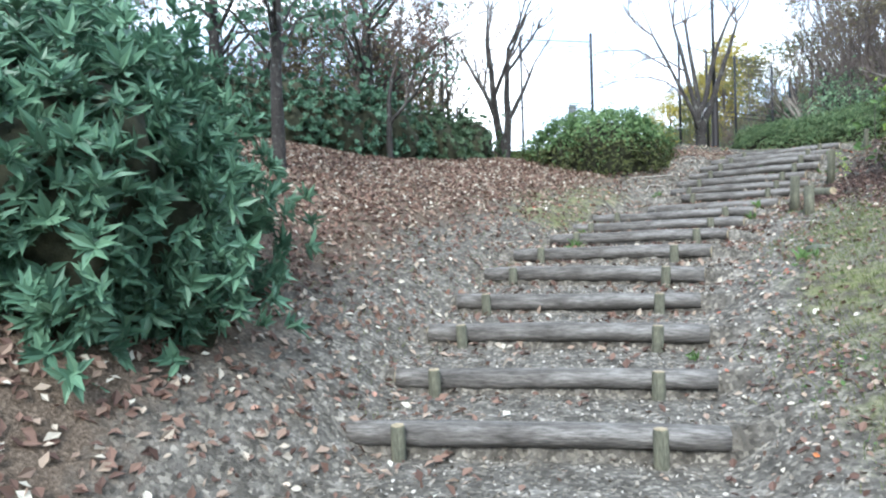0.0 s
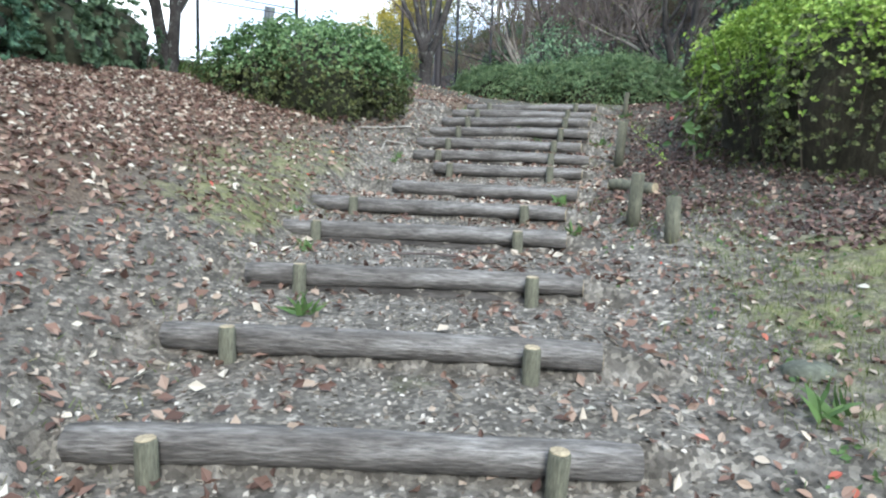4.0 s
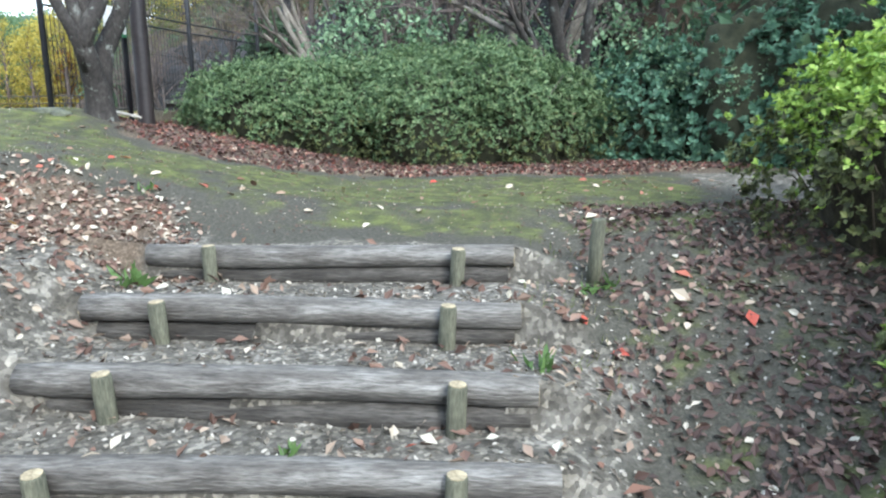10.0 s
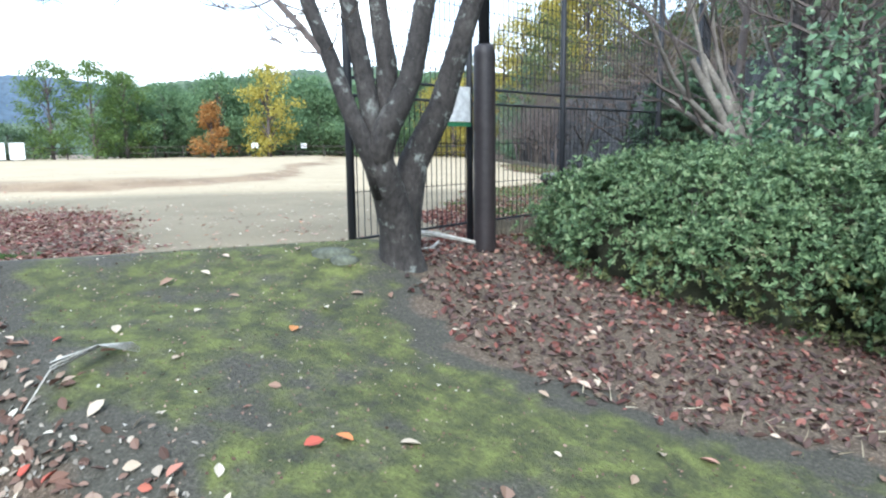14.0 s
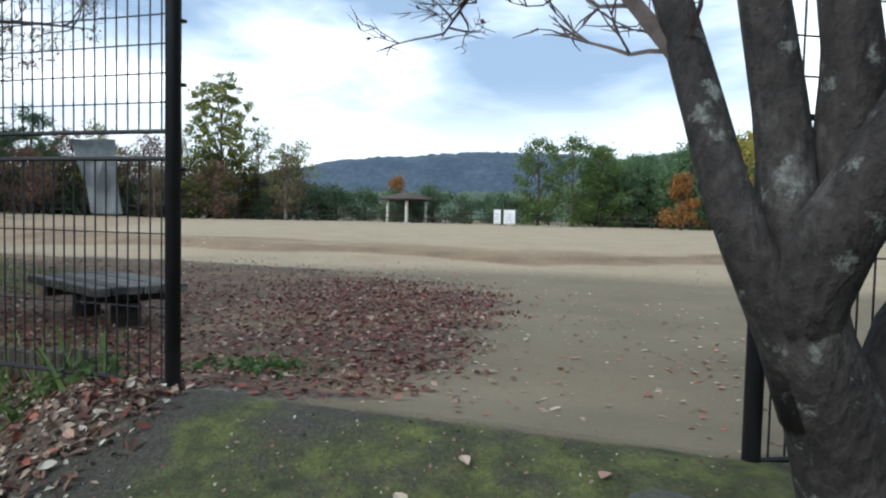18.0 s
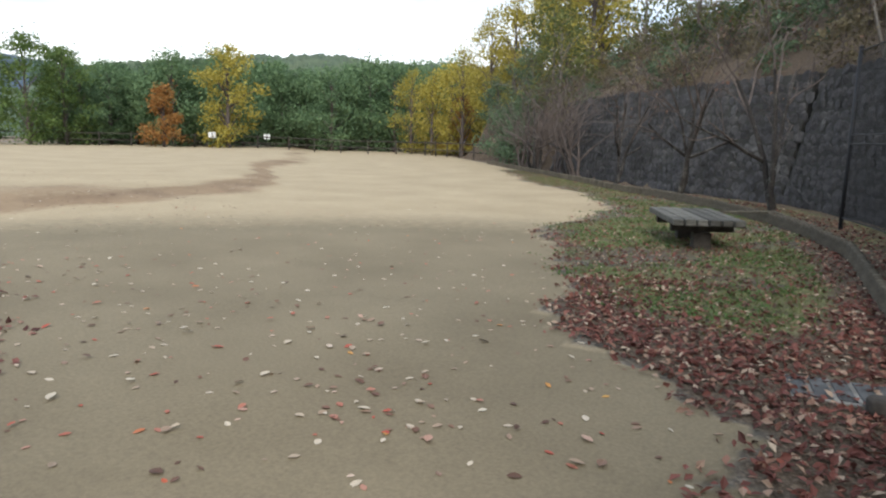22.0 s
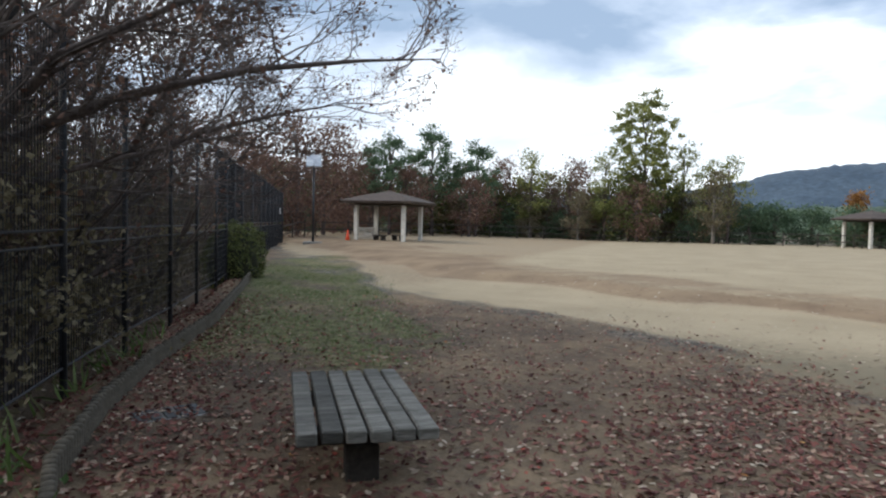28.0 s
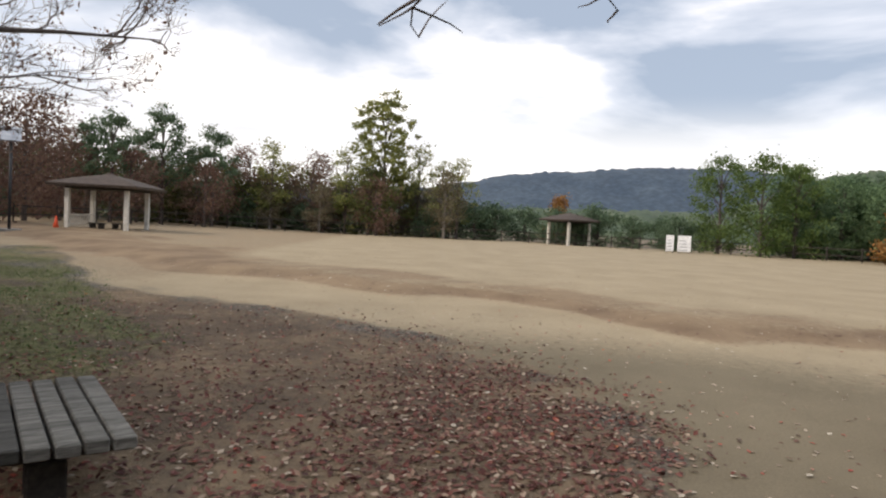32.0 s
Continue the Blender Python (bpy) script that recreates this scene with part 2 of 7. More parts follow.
M_PAVPOST = plain_mat("pale_concrete_post", [(0.3, (0.55, 0.52, 0.46)), (0.7, (0.75, 0.72, 0.66))], 3, 0.8)
M_ROOF = plain_mat("brown_roof_shingle", [(0.3, (0.05, 0.036, 0.03)), (0.7, (0.1, 0.075, 0.06))], 4, 0.85, bump=0.5)
M_WHITE = plain_mat("white_painted_board", [(0.3, (0.72, 0.74, 0.76)), (0.7, (0.82, 0.83, 0.84))], 2, 0.6)
M_ORANGE = plain_mat("orange_cone_plastic", [(0.3, (0.7, 0.07, 0.02)), (0.7, (0.8, 0.1, 0.03))], 4, 0.5)
M_SLIDE = plain_mat("pale_blue_grey_sheet", [(0.3, (0.25, 0.282, 0.31)), (0.7, (0.385, 0.405, 0.416))], 1.2, 0.5)
M_SOLAR = plain_mat("solar_panel_glass", [(0.3, (0.25, 0.28, 0.33)), (0.7, (0.45, 0.48, 0.52))], 2, 0.25)
M_INK = plain_mat("printed_grey", [(0.3, (0.25, 0.27, 0.3)), (0.7, (0.35, 0.37, 0.4))], 3, 0.7)
M_GREENBAND = plain_mat("green_print", [(0.3, (0.03, 0.16, 0.08)), (0.7, (0.05, 0.22, 0.1))], 3, 0.6)
M_ROCK = plain_mat("lichen_grey_rock", [(0.3, (0.050, 0.054, 0.041)), (0.7, (0.126, 0.135, 0.100))], 6, 0.95, bump=0.8)
M_PALEWOOD = plain_mat("bleached_stick", [(0.3, (0.3, 0.28, 0.24)), (0.7, (0.55, 0.52, 0.47))], 8, 0.85, bump=0.4)
# twig colours for the shrubs' inner mass, with the shade inside painted in
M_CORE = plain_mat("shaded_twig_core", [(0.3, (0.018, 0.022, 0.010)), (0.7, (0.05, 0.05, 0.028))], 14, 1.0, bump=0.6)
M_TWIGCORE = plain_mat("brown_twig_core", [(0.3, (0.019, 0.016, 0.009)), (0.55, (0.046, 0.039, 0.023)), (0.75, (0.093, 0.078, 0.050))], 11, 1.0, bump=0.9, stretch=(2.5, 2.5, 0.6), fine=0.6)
# the mountain's blue is distance haze put into its colour
M_MOUNT = plain_mat("haze_blue_mountain", [(0.35, (0.04, 0.066, 0.1)), (0.65, (0.066, 0.096, 0.13))], 0.02, 1.0, bump=0)
M_MOUNT2 = plain_mat("wooded_hill", [(0.35, (0.045, 0.075, 0.05)), (0.65, (0.1, 0.13, 0.075))], 0.08, 1.0, bump=0)

M_STEM = plain_mat("brown_shrub_stem", [(0.3, (0.05, 0.038, 0.028)), (0.7, (0.14, 0.11, 0.08))], 4, 0.9, bump=0.3)
M_LITTER_DARK = leaf_mat("fallen_leaves_dark", [(0.0, (0.03, 0.02, 0.017)), (0.4, (0.075, 0.048, 0.042)), (0.75, (0.14, 0.085, 0.07)), (0.95, (0.3, 0.22, 0.17))], 0.6, 0.12, 0.2)
M_LITTER = leaf_mat("fallen_leaves_brown", [(0.0, (0.043, 0.026, 0.021)), (0.3, (0.114, 0.067, 0.052)), (0.6, (0.209, 0.130, 0.098)), (0.8, (0.342, 0.270, 0.207)), (0.93, (0.589, 0.572, 0.483)), (0.98, (0.3, 0.11, 0.07))], 0.7, 0.12, 0.2)
M_LITTER_RED = leaf_mat("fallen_leaves_red", [(0.0, (0.045, 0.021, 0.018)), (0.35, (0.135, 0.050, 0.041)), (0.65, (0.225, 0.086, 0.068)), (0.8, (0.324, 0.207, 0.149)), (0.92, (0.522, 0.432, 0.333)), (0.96, (0.378, 0.054, 0.041))], 0.7, 0.12, 0.2)
M_LITTER_PALE = leaf_mat("fallen_leaves_pale", [(0.0, (0.07, 0.04, 0.03)), (0.25, (0.19, 0.1, 0.07)), (0.42, (0.38, 0.29, 0.21)), (0.65, (0.56, 0.5, 0.4)), (0.84, (0.36, 0.12, 0.08)), (0.92, (0.42, 0.07, 0.05)), (0.99, (0.6, 0.46, 0.12))], 0.65, 0.12, 0.1)
M_DRYGRASS = leaf_mat("dry_straw_blades", [(0.0, (0.25, 0.2, 0.13)), (1.0, (0.6, 0.54, 0.4))], 0.7, 0.2, 0.1)
M_AZALEA = leaf_mat("clipped_azalea_leaves", [(0.2, (0.030, 0.058, 0.027)), (0.42, (0.088, 0.162, 0.065)), (0.58, (0.185, 0.295, 0.122)), (0.75, (0.29, 0.395, 0.185)), (0.87, (0.250, 0.156, 0.108))], 0.5, 0.3, 0.6, 6.0)
M_HEDGE = leaf_mat("hedge_leaves", [(0.2, (0.032, 0.056, 0.029)), (0.42, (0.088, 0.146, 0.068)), (0.58, (0.189, 0.275, 0.132)), (0.75, (0.287, 0.348, 0.189)), (0.85, (0.281, 0.152, 0.107))], 0.5, 0.3, 0.62, 6.0)
M_LIME = leaf_mat("bright_lime_azalea_leaves", [(0.18, (0.070, 0.115, 0.036)), (0.4, (0.19, 0.31, 0.055)), (0.58, (0.36, 0.49, 0.1)), (0.75, (0.5, 0.6, 0.19)), (0.88, (0.255, 0.146, 0.124))], 0.5, 0.35, 0.6, 5.0)
# brownish leaves, their colour also darkened for the shade on shrub sides
M_SIDE = leaf_mat("shaded_side_leaves", [(0.2, (0.022, 0.024, 0.013)), (0.42, (0.064, 0.075, 0.032)), (0.6, (0.125, 0.145, 0.055)), (0.75, (0.2, 0.215, 0.085)), (0.87, (0.16, 0.105, 0.072))], 0.55, 0.3, 0.6, 6.0)
M_LAUREL = leaf_mat("dark_glossy_laurel_leaves", [(0.0, (0.039, 0.081, 0.055)), (0.5, (0.091, 0.179, 0.114)), (0.9, (0.176, 0.302, 0.195)), (1.0, (0.273, 0.390, 0.260))], 0.35, 0.2, 0.4, 1.0)
M_EVERGREEN = leaf_mat("evergreen_leaves", [(0.0, (0.041, 0.071, 0.044)), (0.5, (0.092, 0.149, 0.084)), (1.0, (0.192, 0.259, 0.143))], 0.6, 0.25, 0.5, 0.6)
M_FOREST = leaf_mat("mid_green_foliage", [(0.0, (0.054, 0.102, 0.059)), (0.5, (0.119, 0.196, 0.097)), (1.0, (0.220, 0.312, 0.145))], 0.65, 0.25, 0.5, 0.35)
M_SLOPE = leaf_mat("glossy_slope_leaves", [(0.15, (0.050, 0.094, 0.057)), (0.45, (0.138, 0.231, 0.132)), (0.75, (0.297, 0.418, 0.242))], 0.45, 0.3, 0.5, 3.0)
M_OLIVE = leaf_mat("olive_autumn_foliage", [(0.0, (0.044, 0.060, 0.022)), (0.5, (0.106, 0.126, 0.042)), (1.0, (0.250, 0.240, 0.084))], 0.65, 0.3, 0.5, 0.5)
M_LIGHT = leaf_mat("light_green_foliage", [(0.0, (0.042, 0.078, 0.026)), (0.5, (0.102, 0.162, 0.046)), (1.0, (0.204, 0.258, 0.078))], 0.65, 0.3, 0.5, 0.4)
M_YELLOW = leaf_mat("yellow_autumn_foliage", [(0.0, (0.150, 0.125, 0.031)), (0.5, (0.362, 0.306, 0.062)), (1.0, (0.575, 0.500, 0.138))], 0.65, 0.35, 0.4, 0.5)
M_AMBER = leaf_mat("orange_autumn_foliage", [(0.0, (0.149, 0.069, 0.025)), (0.5, (0.333, 0.161, 0.052)), (1.0, (0.483, 0.287, 0.098))], 0.65, 0.35, 0.4, 0.5)
M_RUSSET = leaf_mat("russet_autumn_foliage", [(0.0, (0.072, 0.043, 0.037)), (0.5, (0.174, 0.102, 0.079)), (1.0, (0.300, 0.198, 0.134))], 0.7, 0.25, 0.5, 0.5)
M_DUSK = leaf_mat("dusky_brown_foliage", [(0.0, (0.072, 0.065, 0.042)), (0.5, (0.163, 0.137, 0.085)), (1.0, (0.286, 0.247, 0.143))], 0.7, 0.25, 0.5, 0.4)
M_POPLAR = leaf_mat("yellow_green_foliage", [(0.0, (0.095, 0.115, 0.041)), (0.5, (0.216, 0.236, 0.074)), (1.0, (0.419, 0.405, 0.135))], 0.65, 0.3, 0.4, 0.6)
M_GRASS = leaf_mat("grass_blades", [(0.0, (0.06, 0.075, 0.022)), (0.6, (0.12, 0.155, 0.045)), (0.8, (0.2, 0.2, 0.085)), (1.0, (0.36, 0.31, 0.19))], 0.6, 0.3, 0.3)
M_WEED = leaf_mat("fresh_green_weed", [(0.0, (0.043, 0.085, 0.025)), (1.0, (0.119, 0.196, 0.064))], 0.55, 0.3, 0.3)
M_BAMBOO = leaf_mat("bamboo_grass_blades", [(0.0, (0.06, 0.1, 0.03)), (0.7, (0.16, 0.24, 0.07)), (1.0, (0.4, 0.4, 0.24))], 0.5, 0.3, 0.3)


def ground_material():
    """Soil with zones of leaf litter, moss, worn grass and pale sand, weighted by the sheet's attributes."""
    m, n, l, p = material("park_ground")

    def attr(name):
        a = n.new("ShaderNodeAttribute")
        a.attribute_name = name
        return a.outputs["Fac"]

    big, mid, fine = noise_of(n, l, 0.7, 4), noise_of(n, l, 7, 5, 0.65), noise_of(n, l, 55, 4, 0.7)
    grit = n.new("ShaderNodeTexVoronoi")
    grit.inputs["Scale"].default_value = 42
    l.new(n.new("ShaderNodeTexCoord").outputs["Object"], grit.inputs[0])

    patch = noise_of(n, l, 2.6, 4, 0.62)

    def soft(name, amount):
        v = math_of(n, l, "ADD", attr(name), math_of(n, l, "MULTIPLY", math_of(n, l, "SUBTRACT", (patch if name == "moss" else mid).outputs[0], 0.5), amount * (1.7 if name == "moss" else 1)))
        v = math_of(n, l, "ADD", v, math_of(n, l, "MULTIPLY", math_of(n, l, "SUBTRACT", big.outputs[0], 0.5), amount))
        return math_of(n, l, "MULTIPLY", math_of(n, l, "SUBTRACT", v, 0.35), 3.3, True)

    def tone(src, stops):
        r = ramp_of(n, stops)
        l.new(src, r.inputs[0])
        return r.outputs[0]

    soil = tone(mid.outputs[0], [(0.3, (0.075, 0.067, 0.055)), (0.52, (0.15, 0.136, 0.116)), (0.72, (0.265, 0.245, 0.216))])
    grits = tone(grit.outputs["Color"], [(0.2, (0.55, 0.55, 0.55)), (0.65, (1.0, 1.0, 1.0)), (0.9, (1.9, 1.9, 1.85))])
    soil = mix_of(n, l, 1.0, soil, grits, "MULTIPLY")
    litter = tone(fine.outputs[0], [(0.3, (0.046, 0.034, 0.026)), (0.5, (0.112, 0.084, 0.061)), (0.7, (0.23, 0.178, 0.135))])
    moss = tone(mid.outputs[0], [(0.3, (0.046, 0.048, 0.032)), (0.47, (0.082, 0.09, 0.039)), (0.68, (0.155, 0.17, 0.055))])
    moss = mix_of(n, l, 0.8, moss, tone(fine.outputs[0], [(0.3, (0.6, 0.6, 0.6)), (0.7, (1.3, 1.3, 1.3))]), "MULTIPLY")
    path = tone(fine.outputs[0], [(0.3, (0.042, 0.039, 0.031)), (0.55, (0.077, 0.072, 0.058)), (0.75, (0.145, 0.136, 0.112))])
    grass = tone(mid.outputs[0], [(0.3, (0.06, 0.054, 0.036)), (0.45, (0.12, 0.112, 0.062)), (0.55, (0.15, 0.16, 0.07)), (0.7, (0.24, 0.215, 0.145))])
    grass = mix_of(n, l, 0.9, grass, tone(fine.outputs[0], [(0.3, (0.6, 0.6, 0.58)), (0.7, (1.35, 1.35, 1.3))]), "MULTIPLY")
    sand = tone(big.outputs[0], [(0.3, (0.335, 0.27, 0.178)), (0.7, (0.41, 0.333, 0.223))])
    sand = mix_of(n, l, 0.7, sand, tone(fine.outputs[0], [(0.3, (0.68, 0.68, 0.68)), (0.7, (1.2, 1.2, 1.2))]), "MULTIPLY")
    damp = tone(big.outputs[0], [(0.3, (0.172, 0.141, 0.094)), (0.7, (0.226, 0.187, 0.126))])
    damp = mix_of(n, l, 0.6, damp, tone(fine.outputs[0], [(0.3, (0.68, 0.68, 0.68)), (0.7, (1.24, 1.24, 1.22))]), "MULTIPLY")
    dry = tone(big.outputs[0], [(0.3, (0.17, 0.115, 0.075)), (0.7, (0.3, 0.22, 0.14))])
    c = mix_of(n, l, soft("litter", 0.9), soil, litter)
    c = mix_of(n, l, soft("grass", 1.0), c, grass)
    c = mix_of(n, l, soft("path", 0.8), c, path)
    c = mix_of(n, l, soft("moss", 1.0), c, moss)
    c = mix_of(n, l, soft("sand", 0.3), c, sand)
    c = mix_of(n, l, soft("damp", 0.35), c, damp)
    c = mix_of(n, l, soft("dry", 0.6), c, dry)
    l.new(c, p.inputs["Base Color"])
    p.inputs["Roughness"].default_value = 0.93
    p.inputs["Specular IOR Level"].default_value = 0.2
    hsum = math_of(n, l, "ADD", math_of(n, l, "MULTIPLY", mid.outputs[0], 0.6), fine.outputs[0])
    flat = math_of(n, l, "SUBTRACT", 1.0, math_of(n, l, "MULTIPLY", soft("sand", 0.3), 0.9), True)
    bump_to(n, l, p, math_of(n, l, "MULTIPLY", hsum, flat), 0.7, 0.03)
    return m


M_GROUND = ground_material()

# ---- geometry helpers ----


def mesh_of(name, verts, faces, mat, smooth=False):
    me = bpy.data.meshes.new(name)
    me.from_pydata(verts if isinstance(verts, list) else verts.tolist(), [], faces if isinstance(faces, list) else faces.tolist())
    me.materials.append(mat)
    if smooth:
        me.polygons.foreach_set("use_smooth", [True] * len(me.polygons))
    me.update()
    return me


def thing(name, label, category, group="", at=(0, 0, 0), rz=0.0, kind=""):
    ob = new(name)
    ob.empty_display_size = 0.1
    ob.matrix_basis = pose(*at, 0, 0, rz)
    return tagged(ob, label, category, group, kind)


def part(name, me, parent, label="", at=(0, 0, 0), rot=(0, 0, 0)):
    ob = new(name, me)
    ob.parent = parent
    ob.matrix_basis = pose(*at, *rot)
    if label:
        tagged(ob, label)
    return ob


class Shape:
    """Verts and faces gathered for one mesh."""

    def __init__(self):
        self.v, self.f = [], []

    def add(self, verts, faces):
        b = len(self.v)
        self.v += [tuple(p) for p in verts]
        self.f += [tuple(i + b for i in f) for f in faces]
        return self

    def box(self, x0, x1, y0, y1, z0, z1, bevel=0.0):
        """A box with its upright edges and rims chamfered."""
        c = min(bevel, (x1 - x0) / 3, (y1 - y0) / 3, (z1 - z0) / 3)
        if c <= 0:
            vs = [(x, y, z) for z in (z0, z1) for x, y in ((x0, y0), (x1, y0), (x1, y1), (x0, y1))]
            return self.add(vs, [(0, 3, 2, 1), (4, 5, 6, 7), (0, 1, 5, 4), (1, 2, 6, 5), (2, 3, 7, 6), (3, 0, 4, 7)])
        rings = []
        for z, k in ((z0, c), (z0 + c, 0), (z1 - c, 0), (z1, c)):
            rings.append([(x0 + k + c, y0 + k, z), (x1 - k - c, y0 + k, z), (x1 - k, y0 + k + c, z), (x1 - k, y1 - k - c, z),
                          (x1 - k - c, y1 - k, z), (x0 + k + c, y1 - k, z), (x0 + k, y1 - k - c, z), (x0 + k, y0 + k + c, z)])
        return self.rings(rings)

    def rings(self, rings, caps=True):
        k, vs, fs = len(rings[0]), [p for r in rings for p in r], []
        for i in range(len(rings) - 1):
            for j in range(k):
                fs.append((i * k + j, i * k + (j + 1) % k, (i + 1) * k + (j + 1) % k, (i + 1) * k + j))
        if caps:
            fs += [tuple(range(k))[::-1], tuple(range((len(rings) - 1) * k, len(rings) * k))]
        return self.add(vs, fs)

    def tube(self, pts, radii, sides=8, caps=True):
        pts = [Vector(p) for p in pts]
        if isinstance(radii, (int, float)):
            radii = [radii] * len(pts)
        rings, ref = [], None
        for i, p in enumerate(pts):
            d = (pts[min(i + 1, len(pts) - 1)] - pts[max(i - 1, 0)]).normalized()
            if ref is None or abs(ref.dot(d)) > 0.95:
                ref = d.orthogonal().normalized()
            a = (ref - d * ref.dot(d)).normalized()
            b = d.cross(a)
            ref = a
            rings.append([p + (a * math.cos(2 * math.pi * j / sides) + b * math.sin(2 * math.pi * j / sides)) * radii[i] for j in range(sides)])
        return self.rings(rings, caps)

    def mesh(self, name, mat, smooth=False):
        return mesh_of(name, self.v, self.f, mat, smooth)


LEAF = np.array([(0, -0.52, 0.0), (-0.24, -0.28, 0.1), (-0.33, 0.03, 0.16), (-0.2, 0.33, 0.12), (0, 0.56, 0.02), (0.2, 0.33, 0.1), (0.33, 0.03, 0.14), (0.24, -0.28, 0.1), (0, 0.0, 0.0)])
LEAF_F = np.array([(i, 8, (i + 1) % 8) for i in range(8)])
LEAF_S = np.array([(0, -0.52, 0.0), (-0.31, -0.05, 0.15), (0, 0.56, 0.02), (0.31, 0.05, 0.13), (0, 0.02, 0.0)])
LEAF_SF = np.array([(i, 4, (i + 1) % 4) for i in range(4)])
BLADE = np.array([(-0.5, 0, 0), (0.5, 0, 0), (0.3, 0.25, 0.6), (-0.3, 0.2, 0.6), (0.0, 0.6, 1.0)])
BLADE_F = np.array([(0, 1, 2), (0, 2, 3), (3, 2, 4)])
QUAD = np.array([(0, -0.5, 0), (0.32, 0, 0.1), (0, 0.5, 0), (-0.32, 0, 0.1)])
QUAD_F = np.array([(0, 1, 2), (0, 2, 3)])


def frames_for(rng, n, normals=None, tilt=0.4):
    """n rotations as columns, their third axis scattered about the normals (or anywhere)."""
    z = rng.normal(size=(n, 3))
    if normals is not None:
        z = normals + z * tilt
    z /= np.linalg.norm(z, axis=1)[:, None] + 1e-9
    x = np.cross(z, rng.normal(size=(n, 3)))
    x /= np.linalg.norm(x, axis=1)[:, None] + 1e-9
    return np.stack([x, np.cross(z, x), z], axis=2)


def sprinkle(name, rng, centres, sizes, mat, normals=None, tilt=0.4, shape=LEAF, faces=LEAF_F, squash=None):
    n, k = len(centres), len(shape)
    rot = frames_for(rng, n, normals, tilt)
    s = shape[None] * np.asarray(sizes).reshape(-1, 1, 1)
    if squash is not None:
        s = s * squash
    v = np.einsum("nij,nkj->nki", rot, s) + centres[:, None, :]
    f = (faces[None] + (np.arange(n) * k)[:, None, None]).reshape(-1, 3)
    return mesh_of(name, v.reshape(-1, 3), f, mat)


def rosettes(name, centres, along, facing, sizes, mat, shape, faces):
    """Leaves whose long axis points along the given direction and whose upper side faces the shoot's tip."""
    x = np.cross(along, facing)
    x /= np.linalg.norm(x, axis=1)[:, None] + 1e-9
    rot = np.stack([x, along, np.cross(x, along)], axis=2)
    s = shape[None] * np.asarray(sizes).reshape(-1, 1, 1)
    v = np.einsum("nij,nkj->nki", rot, s) + centres[:, None, :]
    f = (faces[None] + (np.arange(len(centres)) * len(shape))[:, None, None]).reshape(-1, 3)
    return mesh_of(name, v.reshape(-1, 3), f, mat)


# ---- the lie of the land ----
# log steps from the top down: left post, right post, height of the log's axis, and how far it reaches past its posts
STEPS = [
    (-1.556, 8.867, -0.153, 8.853, -0.665, 0.40, 0.33), (-1.593, 8.274, -0.199, 8.262, -0.82, 0.44, 0.37),
    (-1.593, 7.744, -0.149, 7.675, -0.97, 0.45, 0.34), (-1.597, 7.270, -0.143, 7.284, -1.14, 0.48, 0.38),
    (-1.548, 6.633, -0.116, 6.580, -1.335, 0.50, 0.34), (-1.524, 6.124, -0.076, 6.199, -1.50, 0.35, 0.46),
    (-1.15, 5.42, 0.04, 5.46, -1.66, 0.20, 0.34), (-1.0, 4.52, 0.15, 4.58, -1.86, 0.50, 0.30),
    (-1.50, 3.56, 0.13, 3.60, -1.99, 0.45, 0.33), (-1.399, 2.670, 0.217, 2.90, -2.14, 0.30, 0.36),
    (-0.84, 1.46, 0.54, 1.74, -2.28, 0.36, 0.30), (-0.690, 0.545, 0.705, 0.833, -2.44, 0.36, 0.33),
    (-0.424, -0.271, 0.922, 0.190, -2.62, 0.34, 0.33), (-0.108, -1.037, 1.147, -0.392, -2.81, 0.30, 0.33),
    (0.237, -1.723, 1.449, -1.022, -2.98, 0.30, 0.36), (0.576, -2.355, 1.748, -1.603, -3.18, 0.30, 0.36),
    (0.91, -2.98, 2.06, -2.19, -3.35, 0.32, 0.36),
]
LOG_R = 0.07


def smooth01(t):
    t = np.clip(t, 0, 1)
    return t * t * (3 - 2 * t)


FENCE_Y = [-60, -13, 0, 4.25, 6.34, 7.19, 10.35, 12.48, 14.0, 15.4, 17.2, 20.0, 21.9, 23.6, 26.8, 29.1, 31.7, 36.4, 53, 80]
FENCE_X = [-75, -42, -20.2, -13.36, -9.8, -8.5, -6.1, -4.6, -4.35, -4.0, -3.6, -4.0, -4.1, -4.4, -6.2, -8.8, -11.1, -15.2, -29, -50]
AXIS_Y = [-9, -5, -2.5, -1.3, 0, 1.65, 3.67, 6.2, 9, 12]
AXIS_X = [5.4, 3.25, 1.5, 0.87, 0.25, -0.12, -0.7, -0.78, -0.87, -0.9]


def lateral(x, y):
    return x - np.interp(y, AXIS_Y, AXIS_X)


def field_side(x, y):
    """Metres into the field from the fence's line, to the west."""
    return np.interp(y, FENCE_Y, FENCE_X) - x


def rough_noise(x, y, seed=0.0):
    return (np.sin(x * 1.7 + y * 0.9 + seed) * np.cos(y * 1.3 - x * 0.6 + seed * 2) + 0.6 * np.sin(x * 3.9 - y * 3.1 + seed) + 0.35 * np.sin(x * 8.3 + y * 7.1 + seed * 3)) / 1.95


